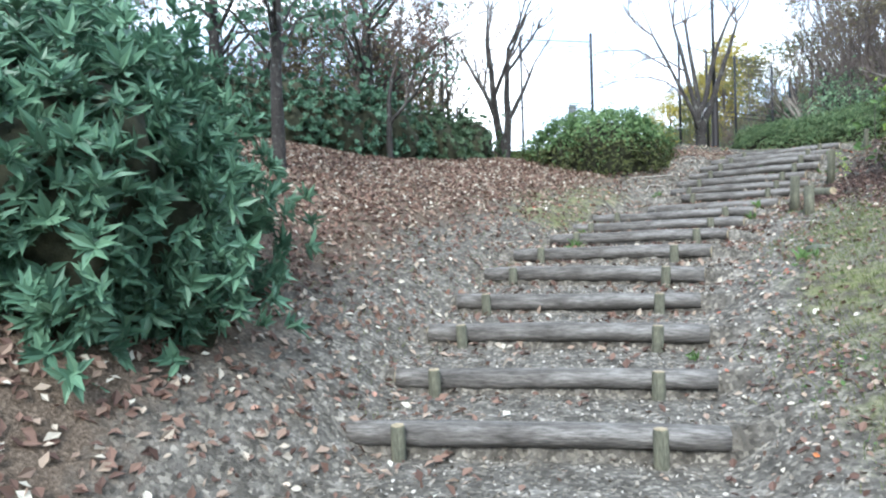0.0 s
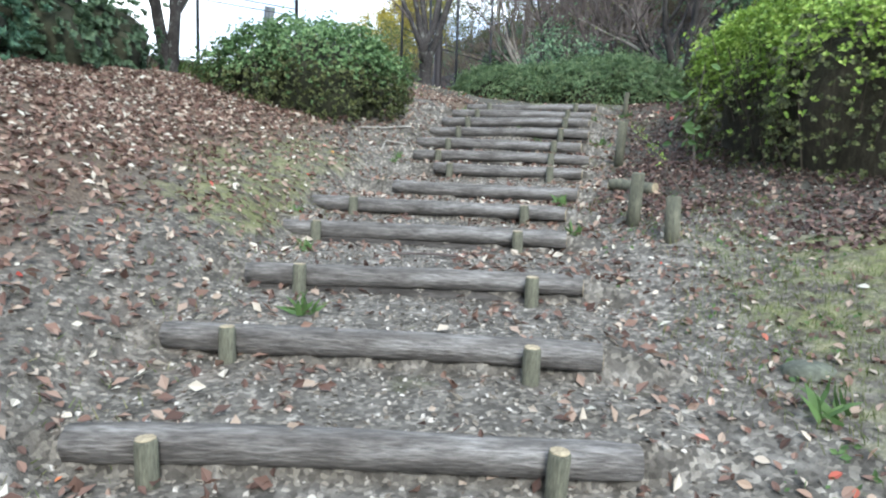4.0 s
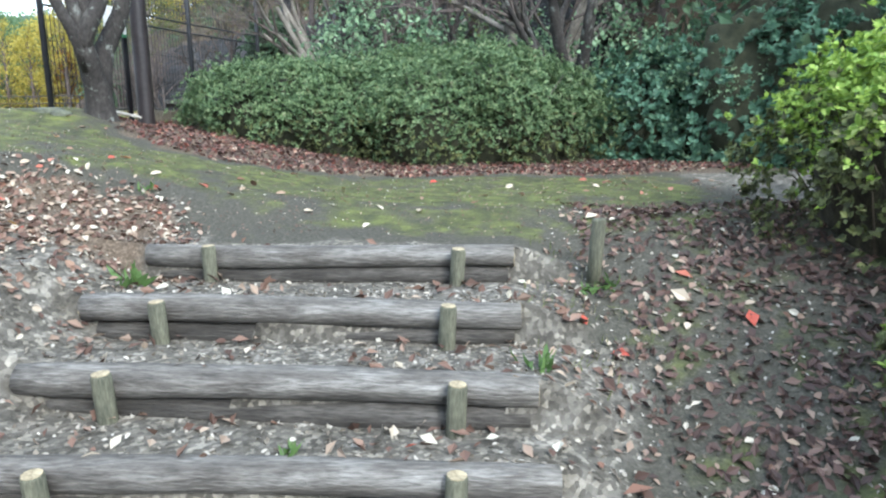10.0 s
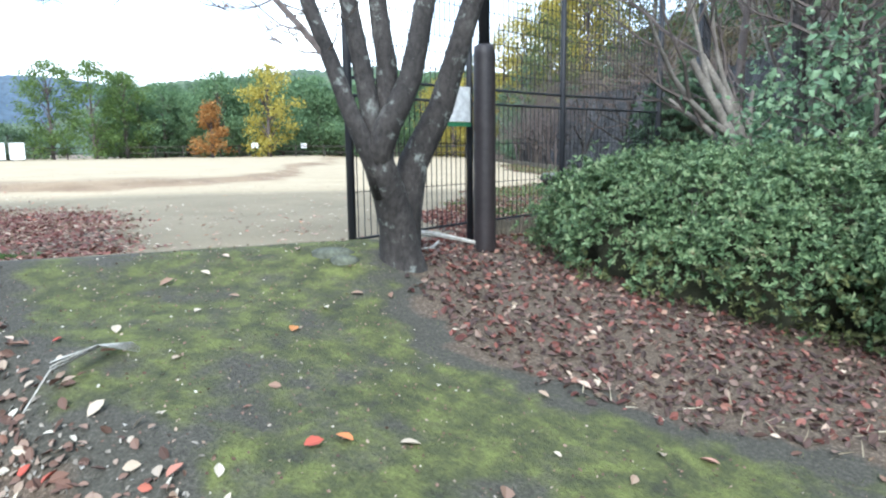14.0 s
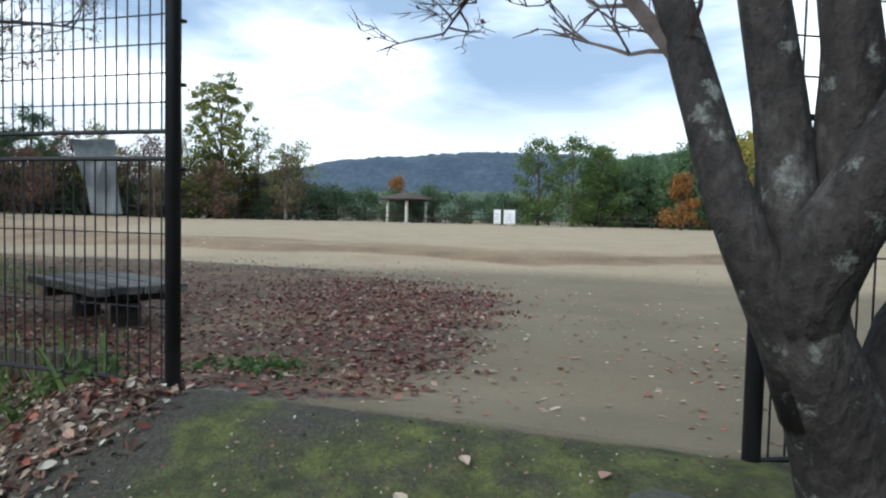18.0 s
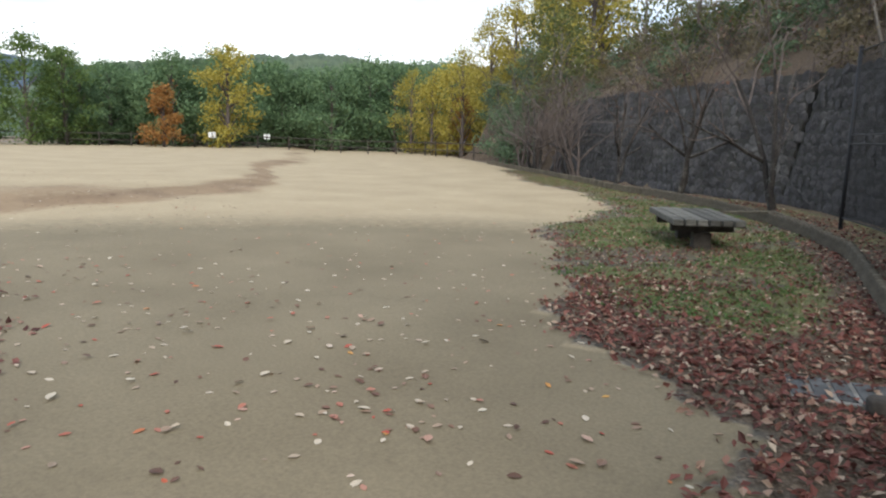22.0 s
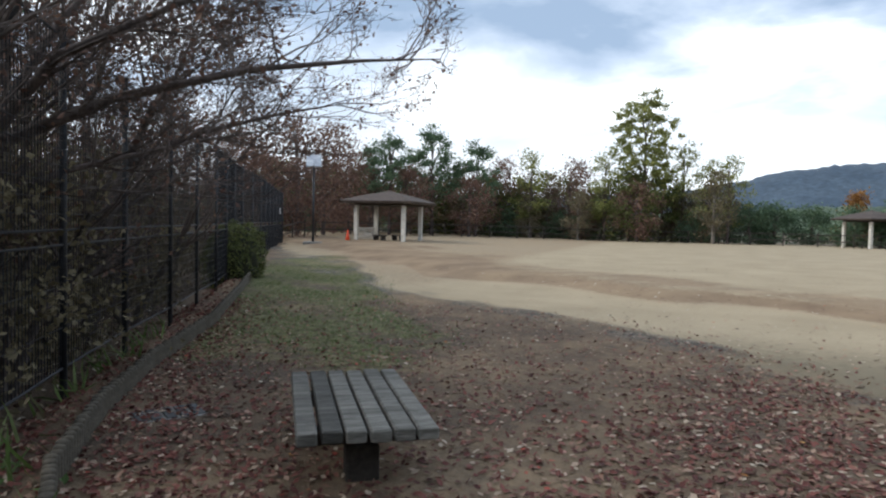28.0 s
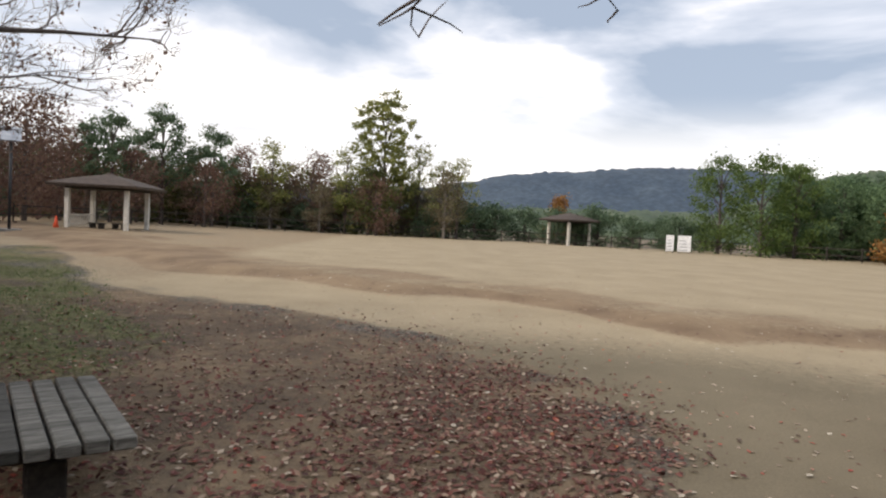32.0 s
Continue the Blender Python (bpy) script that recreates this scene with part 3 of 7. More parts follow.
def bank_side(x, y):
    """Metres past the foot of the low bank that crosses the field, to the west."""
    edge = np.interp(y, [-20, -6, 0, 6, 9.3, 12, 14.6, 16.3, 18, 19.6, 22, 25.5, 29.7, 36, 60], [-45, -34, -28, -22, -20.2, -19.2, -17.3, -14.9, -14.2, -14.3, -15.6, -18.5, -22.3, -27, -50])
    return (edge - x) * 0.75 + 0.35 * np.sin(y * 0.9 + 0.4 * x) + 0.15 * np.sin(y * 2.3 - x)


def terrace(x, y):
    """How far up the field's low bank a place lies, 0 to 1."""
    return smooth01(bank_side(x, y) / 1.7)


def ground_z(x, y, steps=True):
    x, y = np.asarray(x, float), np.asarray(y, float)
    d = lateral(x, y)
    v = y - 0.35 * x
    zb = np.interp(v, [-40, -8, -3.4, -0.1, 3.9, 6.4, 9.2, 10.2], [-7, -4.9, -3.45, -2.66, -1.98, -1.52, -0.66, -0.52])
    # bank up to the ridge on one side, a gentler rise on the other
    left = np.clip((-d - 1.15) / 6.2, 0, 1) ** 0.9
    z = zb + np.maximum(-0.25 - zb, 0) * left * smooth01((12 - y) / 3)
    z = z + 0.2 * np.clip(d - 1.2, 0, 7) * smooth01((13 - y) / 4)
    # landing, rising to the gate
    land = -0.52 + 0.52 * smooth01((-x - 0.6) / 4.2)
    z = np.where(y > 9.3, z + (land - z) * smooth01((y - 9.3) / 0.7), z)
    # wooded hill to the north-east, held by the stone wall
    hill = np.clip(y - 14.5, 0, 40) * 0.14 * smooth01((x + 4.0) / 4.5)
    z = z + np.minimum(hill, 4.0)
    wall_d = x - np.interp(y, [17.5, 21.2, 23.6, 26.8, 29.1, 31.7, 34.5, 36.4, 53], [2.0, -1.5, -4.0, -5.9, -8.55, -10.85, -13.2, -14.9, -28]) - 0.3
    z = z + np.where(y > 16.5, (2.6 + 0.42 * np.clip(wall_d - 0.8, 0, 13)) * smooth01((wall_d - 0.55) / 0.7) * smooth01((y - 17) / 4), 0)
    z = z + 0.03 * rough_noise(x, y)
    if steps:
        n = len(STEPS)
        sides = []
        for xl, yl, xr, yr, zc, a, b in STEPS:
            k = math.hypot(xr - xl, yr - yl)
            nx, ny = -(yr - yl) / k, (xr - xl) / k
            sides.append((x - (xl + xr) / 2 - nx * 0.1) * nx + (y - (yl + yr) / 2 - ny * 0.1) * ny)
        zs = np.full_like(z, STEPS[-1][4] - 0.13)
        for i in range(n - 1, -1, -1):
            top = STEPS[i][4] + LOG_R * 0.72
            nxt = STEPS[i - 1][4] - (0.15 if i < 5 else 0.1) if i else -0.55
            run = sides[i] - sides[i - 1] if i else np.full_like(z, 0.8)
            t = np.clip(sides[i] / np.maximum(run, 0.2), 0, 1)
            zs = np.where(sides[i] > 0, top + (nxt - top) * t, zs)
        w = smooth01((1.55 - np.abs(d)) / 0.55) * smooth01((9.75 - y) / 0.5) * smooth01((v + 4.6) / 0.7)
        z = z + (zs + 0.012 * rough_noise(x * 3, y * 3, 2) - z) * w
    # the field
    f = field_side(x, y)
    far = np.hypot(x + 6, y - 11)
    zf = (0.06 + 0.2 * smooth01((6 - y) / 14)) * smooth01((far - 7) / 25) + 0.2 * terrace(x, y) + 0.02 * rough_noise(x * 0.3, y * 0.3, 5) - 0.03
    z = z + (zf - z) * smooth01((f + 0.5) / 0.9)
    # the sill of the gate lies a little higher than the ground on both sides
    q = np.clip(((x + 6.1) * 0.576 + (y - 10.35) * 0.817) / 2.6, 0, 1)
    z = z + 0.12 * np.exp(-((x + 3.95) ** 2 + (y - 12.1) ** 2) / 0.3)
    return z + 0.16 * np.exp(-(np.hypot(x + 6.1 - 1.5 * q, y - 10.35 - 2.13 * q) / 0.75) ** 2)


def gz(x, y):
    return float(ground_z(np.array([x]), np.array([y]))[0])


def axis_steps(bands):
    out = []
    for a, b, s in bands:
        out.append(np.arange(a, b, s))
    return np.concatenate(out)


def path_near(x):
    """The moss path's edge toward the steps and the leafy corner, as y at x."""
    return np.interp(x, [-6.2, -5.2, -4.1, -3.3, -2.4, -2.1, -1.8, -1.6], [10.4, 10.0, 9.72, 9.72, 9.7, 9.55, 9.2, 9.0])


def path_far(x):
    return np.interp(x, [-4.6, -3.5, -3.0, -2.4, -1.9, -1.35, -0.35, 0.2, 1.9, 4], [12.7, 11.75, 11.45, 11.42, 11.5, 11.8, 11.95, 12.0, 12.5, 13.2])


def patch_top(x):
    return np.interp(x, [-19.5, -17.5, -15.8, -13.5, -11.5, -9.8, -8.0, -7.0, -6.3, -5.8, -5.4], [6.6, 9.6, 12.3, 13.9, 14.5, 14.1, 13.1, 12.5, 12.1, 11.8, 11.2])


def leaf_patch(x, y):
    """Weight of the broad patch of fallen leaves round the bench."""
    return (field_side(x, y) > 0) * smooth01((patch_top(x) - y + (0.45 + 0.04 * np.clip(-x - 8, 0, 9)) * rough_noise(x * 1.5, y * 1.5, 4)) / (1.3 + 0.2 * np.clip(-x - 10, 0, 9))) * smooth01((-x - 5.5) / 0.4) * (0.4 + 0.6 * smooth01((y - 10.4) / 1.6)) * (0.22 + 0.78 * smooth01((x + 14.5) / 5)) * smooth01((y + 1 - 0.35 * (x + 20)) / 2)


def leaf_soil(x, y):
    """Weight of the brown trodden soil that runs along the fence under the leaves."""
    q = patch_top(np.maximum(x, -19.5)) + np.minimum(x + 19.5, 0) * 0.9 - y + (0.3 + 0.05 * np.clip(-x - 8, 0, 9)) * rough_noise(x * 1.5, y * 1.5, 4)
    return (field_side(x, y) > 0) * smooth01(q / (1.6 + 0.55 * np.clip(-x - 10, 0, 9)) + 0.1) * smooth01((-x - 5.5) / 0.4)


def grass_spots(x, y):
    """Green spots along both sides of the field, inside the kerb."""
    f = field_side(x, y)
    n = 0.42 + 0.58 * smooth01((rough_noise(x * 0.8, y * 0.8, 3) + 0.55) / 1.0)
    east = smooth01((y - 15.6) / 1.0) * smooth01((f - 0.8) / 0.5) * smooth01((np.interp(y, [15, 16.4, 19.7, 22, 29, 37], [1.8, 3.1, 4.5, 4.5, 3.9, 2.0]) + 0.4 * rough_noise(x * 1.3, y * 1.3, 6) - f) / 0.9) * smooth01((38 - y) / 3)
    west = smooth01((9.4 - y) / 1.6) * smooth01((f - 0.9) / 0.6) * smooth01((8.2 - f) / 2.5) * smooth01((-x - 10.4) / 1.5) * smooth01((y + 3) / 2)
    return n * np.maximum(east, west)


def leaf_rim(x, y):
    """Weight of the leaves that lie along the kerb below the wall."""
    f = field_side(x, y)
    return (f > 0) * smooth01((np.interp(y, [12.8, 13.8, 14.4, 14.8, 15.4, 16.4, 19.7, 22, 29, 37], [0.3, 0.7, 1.0, 1.55, 2.4, 3.1, 4.4, 4.4, 3.8, 1.8]) + 0.25 * rough_noise(x * 2, y * 2, 1) - f) / 0.5) * smooth01((y - 12.8) / 0.5) * (0.45 + 0.55 * smooth01((25 - y) / 8)) * smooth01((38 - y) / 3) * (1 - 0.75 * grass_spots(x, y)) * (1 - 0.85 * np.exp(-((x + 4.62) ** 2 + (y - 15.2) ** 2) / 0.05))


def ground_sheet():
    xs = np.concatenate([-np.geomspace(2600, 62, 22), axis_steps([(-60, -26, 1.0), (-26, -9, 0.3), (-9, -2.6, 0.12), (-2.6, 3.0, 0.055), (3.0, 9, 0.2), (9, 30, 1.0)]), np.geomspace(31, 2600, 22)])
    ys = np.concatenate([-np.geomspace(2600, 32, 22), axis_steps([(-30, -6, 0.8), (-6, -3.4, 0.2), (-3.4, 9.6, 0.055), (9.6, 15, 0.12), (15, 30, 0.3), (30, 62, 1.0)]), np.geomspace(64, 2600, 22)])
    gx, gy = np.meshgrid(xs, ys)
    x, y = gx.ravel(), gy.ravel()
    z = ground_z(x, y)
    nx, ny = len(xs), len(ys)
    i = (np.arange(ny - 1)[:, None] * nx + np.arange(nx - 1)[None]).ravel()
    me = mesh_of("ground", np.stack([x, y, z], 1), np.stack([i, i + 1, i + nx + 1, i + nx], 1), M_GROUND, True)
    d, f, v = lateral(x, y), field_side(x, y), y - 0.35 * x
    inside = smooth01((f + 0.2) / 0.5)
    slope = smooth01((10.2 - y) / 1.0) * (1 - inside)
    w = {}
    # dark soil below the azaleas; the bushes' shade is put into its colour too
    under = smooth01((d - 1.0 + 0.2 * rough_noise(x * 2, y * 2, 6)) / 0.7) * smooth01((y - 2.8 + 0.6 * rough_noise(x, y, 8)) / 1.6) * smooth01((5.4 - d + 0.5 * rough_noise(x, y, 2)) / 1.6)
    w["litter"] = np.clip(slope * (0.22 + 0.8 * smooth01((-d - 1.5) / 1.6)) - 0.5 * smooth01((d - 1.2) / 0.6) * (1 - under), 0, 1)
    w["litter"] = np.maximum(w["litter"] * (1 - under), 0.4 * under * slope)
    w["litter"] = np.maximum(w["litter"], smooth01((y - path_far(x) + 0.3) / 0.35) * (1 - inside) * (y > 10))
    w["litter"] = np.maximum(w["litter"], 0.85 * smooth01((path_near(x) + 0.3 - y) / 0.4) * smooth01((y - 8.4) / 0.8) * smooth01((-x - 1.7) / 0.4) * (1 - inside))
    w["litter"] = np.maximum(w["litter"], 0.9 * smooth01((y - 15.5) / 1.5) * (1 - inside))
    w["litter"] = np.maximum(w["litter"], inside * leaf_soil(x, y) * 0.85)
    w["litter"] = np.maximum(w["litter"], inside * leaf_rim(x, y) * 0.95)
    w["grass"] = np.clip(slope * (smooth01((d - 1.3) / 0.8) * 0.52 * (1 - under) + 0.5 * smooth01((-d - 1.0) / 0.5) * smooth01((3.2 + d) / 1.2) * smooth01((y - 0.5) / 2) * smooth01((6.5 - y) / 2)), 0, 1)
    w["grass"] = np.maximum(w["grass"], inside * 0.95 * grass_spots(x, y))
    wob = 0.16 * rough_noise(x * 2.1, y * 2.1, 3) + 0.06 * rough_noise(x * 6, y * 6, 1)
    on_path = smooth01((y - 8.95) / 0.15) * smooth01((path_far(x) + 0.15 - y + wob) / 0.35) * smooth01((y - path_near(x) + wob) / 0.5) * smooth01((2.4 - x) / 0.8) * (1 - inside)
    beside = smooth01((y - 8.95) / 0.15) * smooth01((path_far(x) + 0.3 - y + wob) / 0.3) * smooth01((y - path_near(x) + 0.15 + wob) / 0.3) * smooth01((2.6 - x) / 0.8) * (1 - inside)
    w["path"] = np.maximum(beside, 0.85 * under * slope)
    w["moss"] = on_path * (0.47 + 0.22 * smooth01((y - 9.8 - 0.1 * x) / 0.6) - 0.13 * smooth01((-x - 2.4) / 1.2) * smooth01((11.3 + 0.3 * (-x - 3) - y) / 0.8))
    w["moss"] = np.maximum(w["moss"], 0.36 * under * slope * smooth01((3.2 - d) / 1.0))
    ter = terrace(x, y)
    w["sand"] = inside * smooth01((72 - np.hypot(x + 6, y - 11)) / 6)
    w["litter"] = np.maximum(w["litter"], 0.9 * smooth01((0.75 - np.abs(f - 0.35)) / 0.4) * (y < 10.2))
    foot = (y > 20.6) * (f > -0.3) * smooth01((x - np.interp(y, [20.6, 22.6, 25.1, 26.6, 28.85, 32.9, 38.1], [-4.8, -5.5, -6.84, -8.05, -10.06, -13.26, -17.4])) / 0.15)
    w["litter"], w["grass"] = np.maximum(w["litter"], 0.7 * foot), np.maximum(w["grass"], 0.5 * foot)
    leafy = np.maximum(w["litter"], w["grass"]) * inside
    w["sand"] = np.clip(w["sand"] - 1.7 * leafy, 0, 1)
    w["damp"] = smooth01(w["sand"] / 0.45) * smooth01((13 - np.hypot(x + 6, y - 12)) / 7) * 0.8
    q_bank = bank_side(x, y)
    rim = smooth01(q_bank / 0.8) * smooth01((5.5 + 2 * rough_noise(x * 0.5, y * 0.5, 7) - q_bank) / 4) * smooth01((21 - y) / 3)
    w["dry"] = inside * np.maximum(0.85 * np.clip(4 * ter * (1 - ter), 0, 1), 0.62 * rim) + inside * 0.5 * smooth01((patch_top(x) + 1.0 - y) / 3.0) * smooth01((-x - 7.5) / 1.0) * smooth01((f - 0.3) / 0.5) * (1 - leaf_soil(x, y))
    w["dry"] = np.maximum(w["dry"], 0.5 * inside * leaf_soil(x, y) * (1 - 0.6 * grass_spots(x, y)))
    w["dry"] = np.maximum(w["dry"], 0.5 * inside * smooth01((0.95 - w["sand"]) / 0.6) * (1 - 0.7 * grass_spots(x, y)) * (1 - 0.6 * leaf_rim(x, y)) * smooth01((f - 0.2) / 0.3))
    w["dry"] = np.clip(w["dry"], 0, 1)
    for key, val in w.items():
        a = me.attributes.new(key, "FLOAT", "POINT")
        a.data.foreach_set("value", val.astype(np.float32))
    return tagged(new("ground", me), "soil bank, moss landing and sandy field strewn with leaves", "ground", kind="structure")


ground_sheet()

# ---- log steps ----


def rough_log(name, length, r, seed, mat):
    rng = random.Random(seed)
    s, rings, k, n = Shape(), [], 14, 15
    ph = [rng.uniform(0, 6.28) for _ in range(4)]
    for i in range(n):
        u = i / (n - 1)
        x = (u - 0.5) * length
        rr = r * (1.04 - 0.08 * u) * (0.93 if i in (0, n - 1) else 1.0)
        ring = []
        for j in range(k):
            a = 2 * math.pi * j / k
            q = rr * (1 + 0.035 * math.sin(3 * a + ph[0] + 2 * u) + 0.03 * math.sin(5 * a + ph[1] + 9 * u) + 0.02 * math.sin(17 * u + ph[2]))
            ring.append((x, q * math.cos(a) + 0.012 * math.sin(3.1 * u + ph[3]), q * math.sin(a) + 0.01 * math.sin(4.2 * u + ph[1])))
        rings.append(ring)
    return s.rings(rings).mesh(name, mat, True)


def stake(name, r, h, mat, seed=0):
    rng = random.Random(seed)
    s, rings = Shape(), []
    for z, q in ((0, 1.04), (h * 0.5, 1.0), (h - 0.012, 0.98), (h, 0.86)):
        rings.append([(q * r * math.cos(a) * rng.uniform(0.96, 1.04), q * r * math.sin(a), z + rng.uniform(-0.003, 0.003)) for a in [j * math.pi / 5 for j in range(10)]])
    return s.rings(rings).mesh(name, mat, True)


stake_meshes = [stake("stake", 0.042, 0.36, M_POST, i) for i in range(3)]
cap_mesh = Shape().rings([[(0.036 * math.cos(j * math.pi / 5), 0.036 * math.sin(j * math.pi / 5), z) for j in range(10)] for z in (0, 0.004)]).mesh("cut_end", M_LOGEND)
log_end = Shape().rings([[(x, 0.056 * math.cos(j * math.pi / 6), 0.056 * math.sin(j * math.pi / 6)) for j in range(12)] for x in (0, 0.004)]).mesh("cut_end", M_LOGEND)
for i, (xl, yl, xr, yr, zc, a, b) in enumerate(STEPS):
    k = math.hypot(xr - xl, yr - yl)
    ux, uy = (xr - xl) / k, (yr - yl) / k
    cx, cy = (xl + xr) / 2 + ux * (b - a) / 2 - uy * 0.105, (yl + yr) / 2 + uy * (b - a) / 2 + ux * 0.105
    sunk = i in (6, 7, 8)
    step = thing("log_step", "weathered grey log step half sunk in the soil" if sunk else "weathered grey round log step held by two short stakes", "log step", "log steps", (cx, cy, zc), math.degrees(math.atan2(uy, ux)))
    part("log", rough_log("log", k + a + b, LOG_R * (0.95 + 0.1 * ((i * 37) % 5) / 4), i + 3, M_LOG), step)
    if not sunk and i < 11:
        part("lower_log", rough_log("lower_log", k + a + b - 0.1, LOG_R * 0.9, i + 43, M_LOGSHADE), step, "log below, its colour darkened for shade", at=(0.02, 0.01, -2 * LOG_R + 0.02))
    for side in (-1, 1):
        part("cut_end", log_end, step, "pale sawn end", at=(side * ((k + a + b) / 2 - 0.002) - (0.002 if side < 0 else 0), 0, 0))
        if i == 7:
            continue
        px = side * k / 2 - (b - a) / 2
        st = part("stake", stake_meshes[(i + side) % 3], step, "short round stake with a pale cut top", at=(px, -0.105, 0.05 - 0.34), rot=(1.5 * side, 2 * side, 30 * i))
        part("cut_top", cap_mesh, st, at=(0, 0, 0.36))

for x, y, h, lean, lab in ((1.02, 3.43, 0.42, 4, "tall weathered round post beside the steps"), (1.32, 2.95, 0.32, -9, "split weathered post beside the steps"), (0.73, 6.13, 0.52, 3, "tall weathered round post beside the steps"), (0.62, 8.86, 0.36, 2, "mossy short post at the landing's edge")):
    pt = thing("marker_post", lab, "post", "edge posts", (x, y, gz(x, y) - 0.05), 20)
    part("shaft", stake("shaft", 0.04 if y > 8 else 0.055, h + 0.05, M_POST, int(x * 50 + y)), pt, rot=(lean, 2, 0))
fl = thing("fallen_log", "short sawn log lying on bare soil", "log", at=(0.96, 4.66, gz(0.96, 4.66) + 0.055), rz=-35)
part("log", rough_log("fallen", 0.52, 0.06, 91, M_POST), fl)
for sx in (-1, 1):
    part("cut_end", Shape().rings([[(x, 0.052 * math.cos(j * math.pi / 5), 0.052 * math.sin(j * math.pi / 5)) for j in range(10)] for x in (0, 0.004)]).mesh("end", M_LOGEND), fl, at=(sx * 0.26, 0, 0))

# ---- shrubs ----


def shrub(name, label, at, axes, count, leaf, mat, seed, rz=0.0, category="shrub", group="", power=2.6, lumps=0.10, skirt=0.04, stems=0, thin=1.0, leaf_shape=None, tufts=0.0, core_mat=None, ragged=0.05, low=-0.28, full=0.35, per=14, side_mat=None, side_at=0.55):
    """A clipped shrub: stems, an inner mass coloured dark for shade, and thousands of small leaves over a lumpy mound.
    """
    rng = np.random.default_rng(seed)
    ob = thing(name, label, category, group, at, rz)
    ph = rng.uniform(0, 6.28, 8)

    def skin(th, el, k):
        c, s = np.abs(np.cos(el)) ** (2 / power), np.sign(el) * np.abs(np.sin(el)) ** (2 / power)
        c = c * np.where(el < 0.25, 1 - 0.35 * (0.25 - el), 1.0)
        l = 1 + lumps * (np.sin(3 * th + ph[0]) * np.cos(2.3 * el + ph[1]) + 0.6 * np.sin(7 * th + ph[2] + 4 * el) + 0.5 * np.sin(11 * th - 6 * el + ph[3]))
        return np.stack([axes[0] * k * l * c * np.cos(th), axes[1] * k * l * c * np.sin(th), axes[2] * (skirt + (1 - skirt) * s) * (0.15 + 0.85 * k) * (0.6 + 0.4 * l)], -1)

    # leaves sit in tufts at the ends of the shoots, with darker gaps between
    per = per if tufts else 1
    nt = count // per
    th, el = rng.uniform(0, 2 * np.pi, nt), np.arcsin(rng.uniform(low, 1, nt))
    k = 1 - np.abs(rng.normal(0, ragged, nt))
    k = np.where(rng.random(nt) < 0.06 + ragged - 0.05, 1 + rng.uniform(0, 1.6 * ragged, nt), k)
    k = k * (1 + 0.035 * np.sin(th * 17 + 9 * el + ph[6]) * np.sin(el * 15 - 5 * th + ph[7]))
    th, el, k = np.repeat(th, per), np.repeat(el, per), np.repeat(k, per)
    count = nt * per
    keep = (el > full) | (rng.random(count) < np.clip(thin + (el + 0.28) * 0.9, 0, 1))
    if tufts:
        keep = np.repeat(keep[::per], per)
    th, el, k = th[keep], el[keep], k[keep]
    count = len(th)
    el = np.clip(el + 0.05 * np.sin(9 * th + ph[4]) * np.sin(8 * el + ph[5]), -0.3, 1.55)
    p = skin(th, el, k)
    if tufts:
        p = p + np.repeat(rng.normal(0, 1, (count // per, 3)), per, axis=0) * tufts * 0.3 + rng.normal(0, 1, (count, 3)) * tufts * 0.14
    nrm = p / np.array(axes) ** 2
    nrm /= np.linalg.norm(nrm, axis=1)[:, None]
    if tufts:
        # each shoot carries a rosette: leaves spread round the shoot's own direction
        shoots = count // per
        lead = nrm[::per] + rng.normal(0, 0.35, (shoots, 3)) + np.array([0, 0, 0.35])
        lead /= np.linalg.norm(lead, axis=1)[:, None]
        lead = np.repeat(lead, per, axis=0)
        side = np.cross(lead, rng.normal(size=(count, 3)))
        side /= np.linalg.norm(side, axis=1)[:, None] + 1e-9
        out = side * rng.uniform(0.5, 1.1, (count, 1)) + lead * rng.uniform(0.1, 0.9, (count, 1))
        out /= np.linalg.norm(out, axis=1)[:, None]
        size = rng.uniform(0.7, 1.25, count) * leaf
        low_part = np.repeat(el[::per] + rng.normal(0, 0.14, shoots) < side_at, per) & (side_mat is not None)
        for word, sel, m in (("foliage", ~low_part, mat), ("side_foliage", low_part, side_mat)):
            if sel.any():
                part(word, rosettes(word, (p + out * (0.45 * size)[:, None])[sel], out[sel], lead[sel], size[sel], m, *(leaf_shape or (QUAD, QUAD_F))), ob, "" if word == "foliage" else "brownish side leaves, darkened in colour for shade")
    else:
        part("foliage", sprinkle("foliage", rng, p, rng.uniform(0.6, 1.25, count) * leaf, mat, nrm + np.array([0, 0, 0.3]), 0.75, *(leaf_shape or (QUAD, QUAD_F))), ob)
    # closed dark surface that stands in for the shade among the inner twigs
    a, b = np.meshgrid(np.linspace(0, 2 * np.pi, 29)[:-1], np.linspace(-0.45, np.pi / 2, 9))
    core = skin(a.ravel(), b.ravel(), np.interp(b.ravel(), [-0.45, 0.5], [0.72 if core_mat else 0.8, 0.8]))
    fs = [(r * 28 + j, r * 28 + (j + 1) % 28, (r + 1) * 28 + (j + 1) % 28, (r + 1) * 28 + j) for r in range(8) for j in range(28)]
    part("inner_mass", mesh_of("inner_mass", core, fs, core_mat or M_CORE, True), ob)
    for _ in range(stems):
        t, q = rng.uniform(0, 6.28), rng.uniform(0.55, 0.9)
        foot = Vector((axes[0] * q * 0.6 * math.cos(t), axes[1] * q * 0.6 * math.sin(t), -0.1))
        tip = Vector((axes[0] * q * 1.02 * math.cos(t + 0.2), axes[1] * q * 1.02 * math.sin(t + 0.2), axes[2] * rng.uniform(0.3, 0.8)))
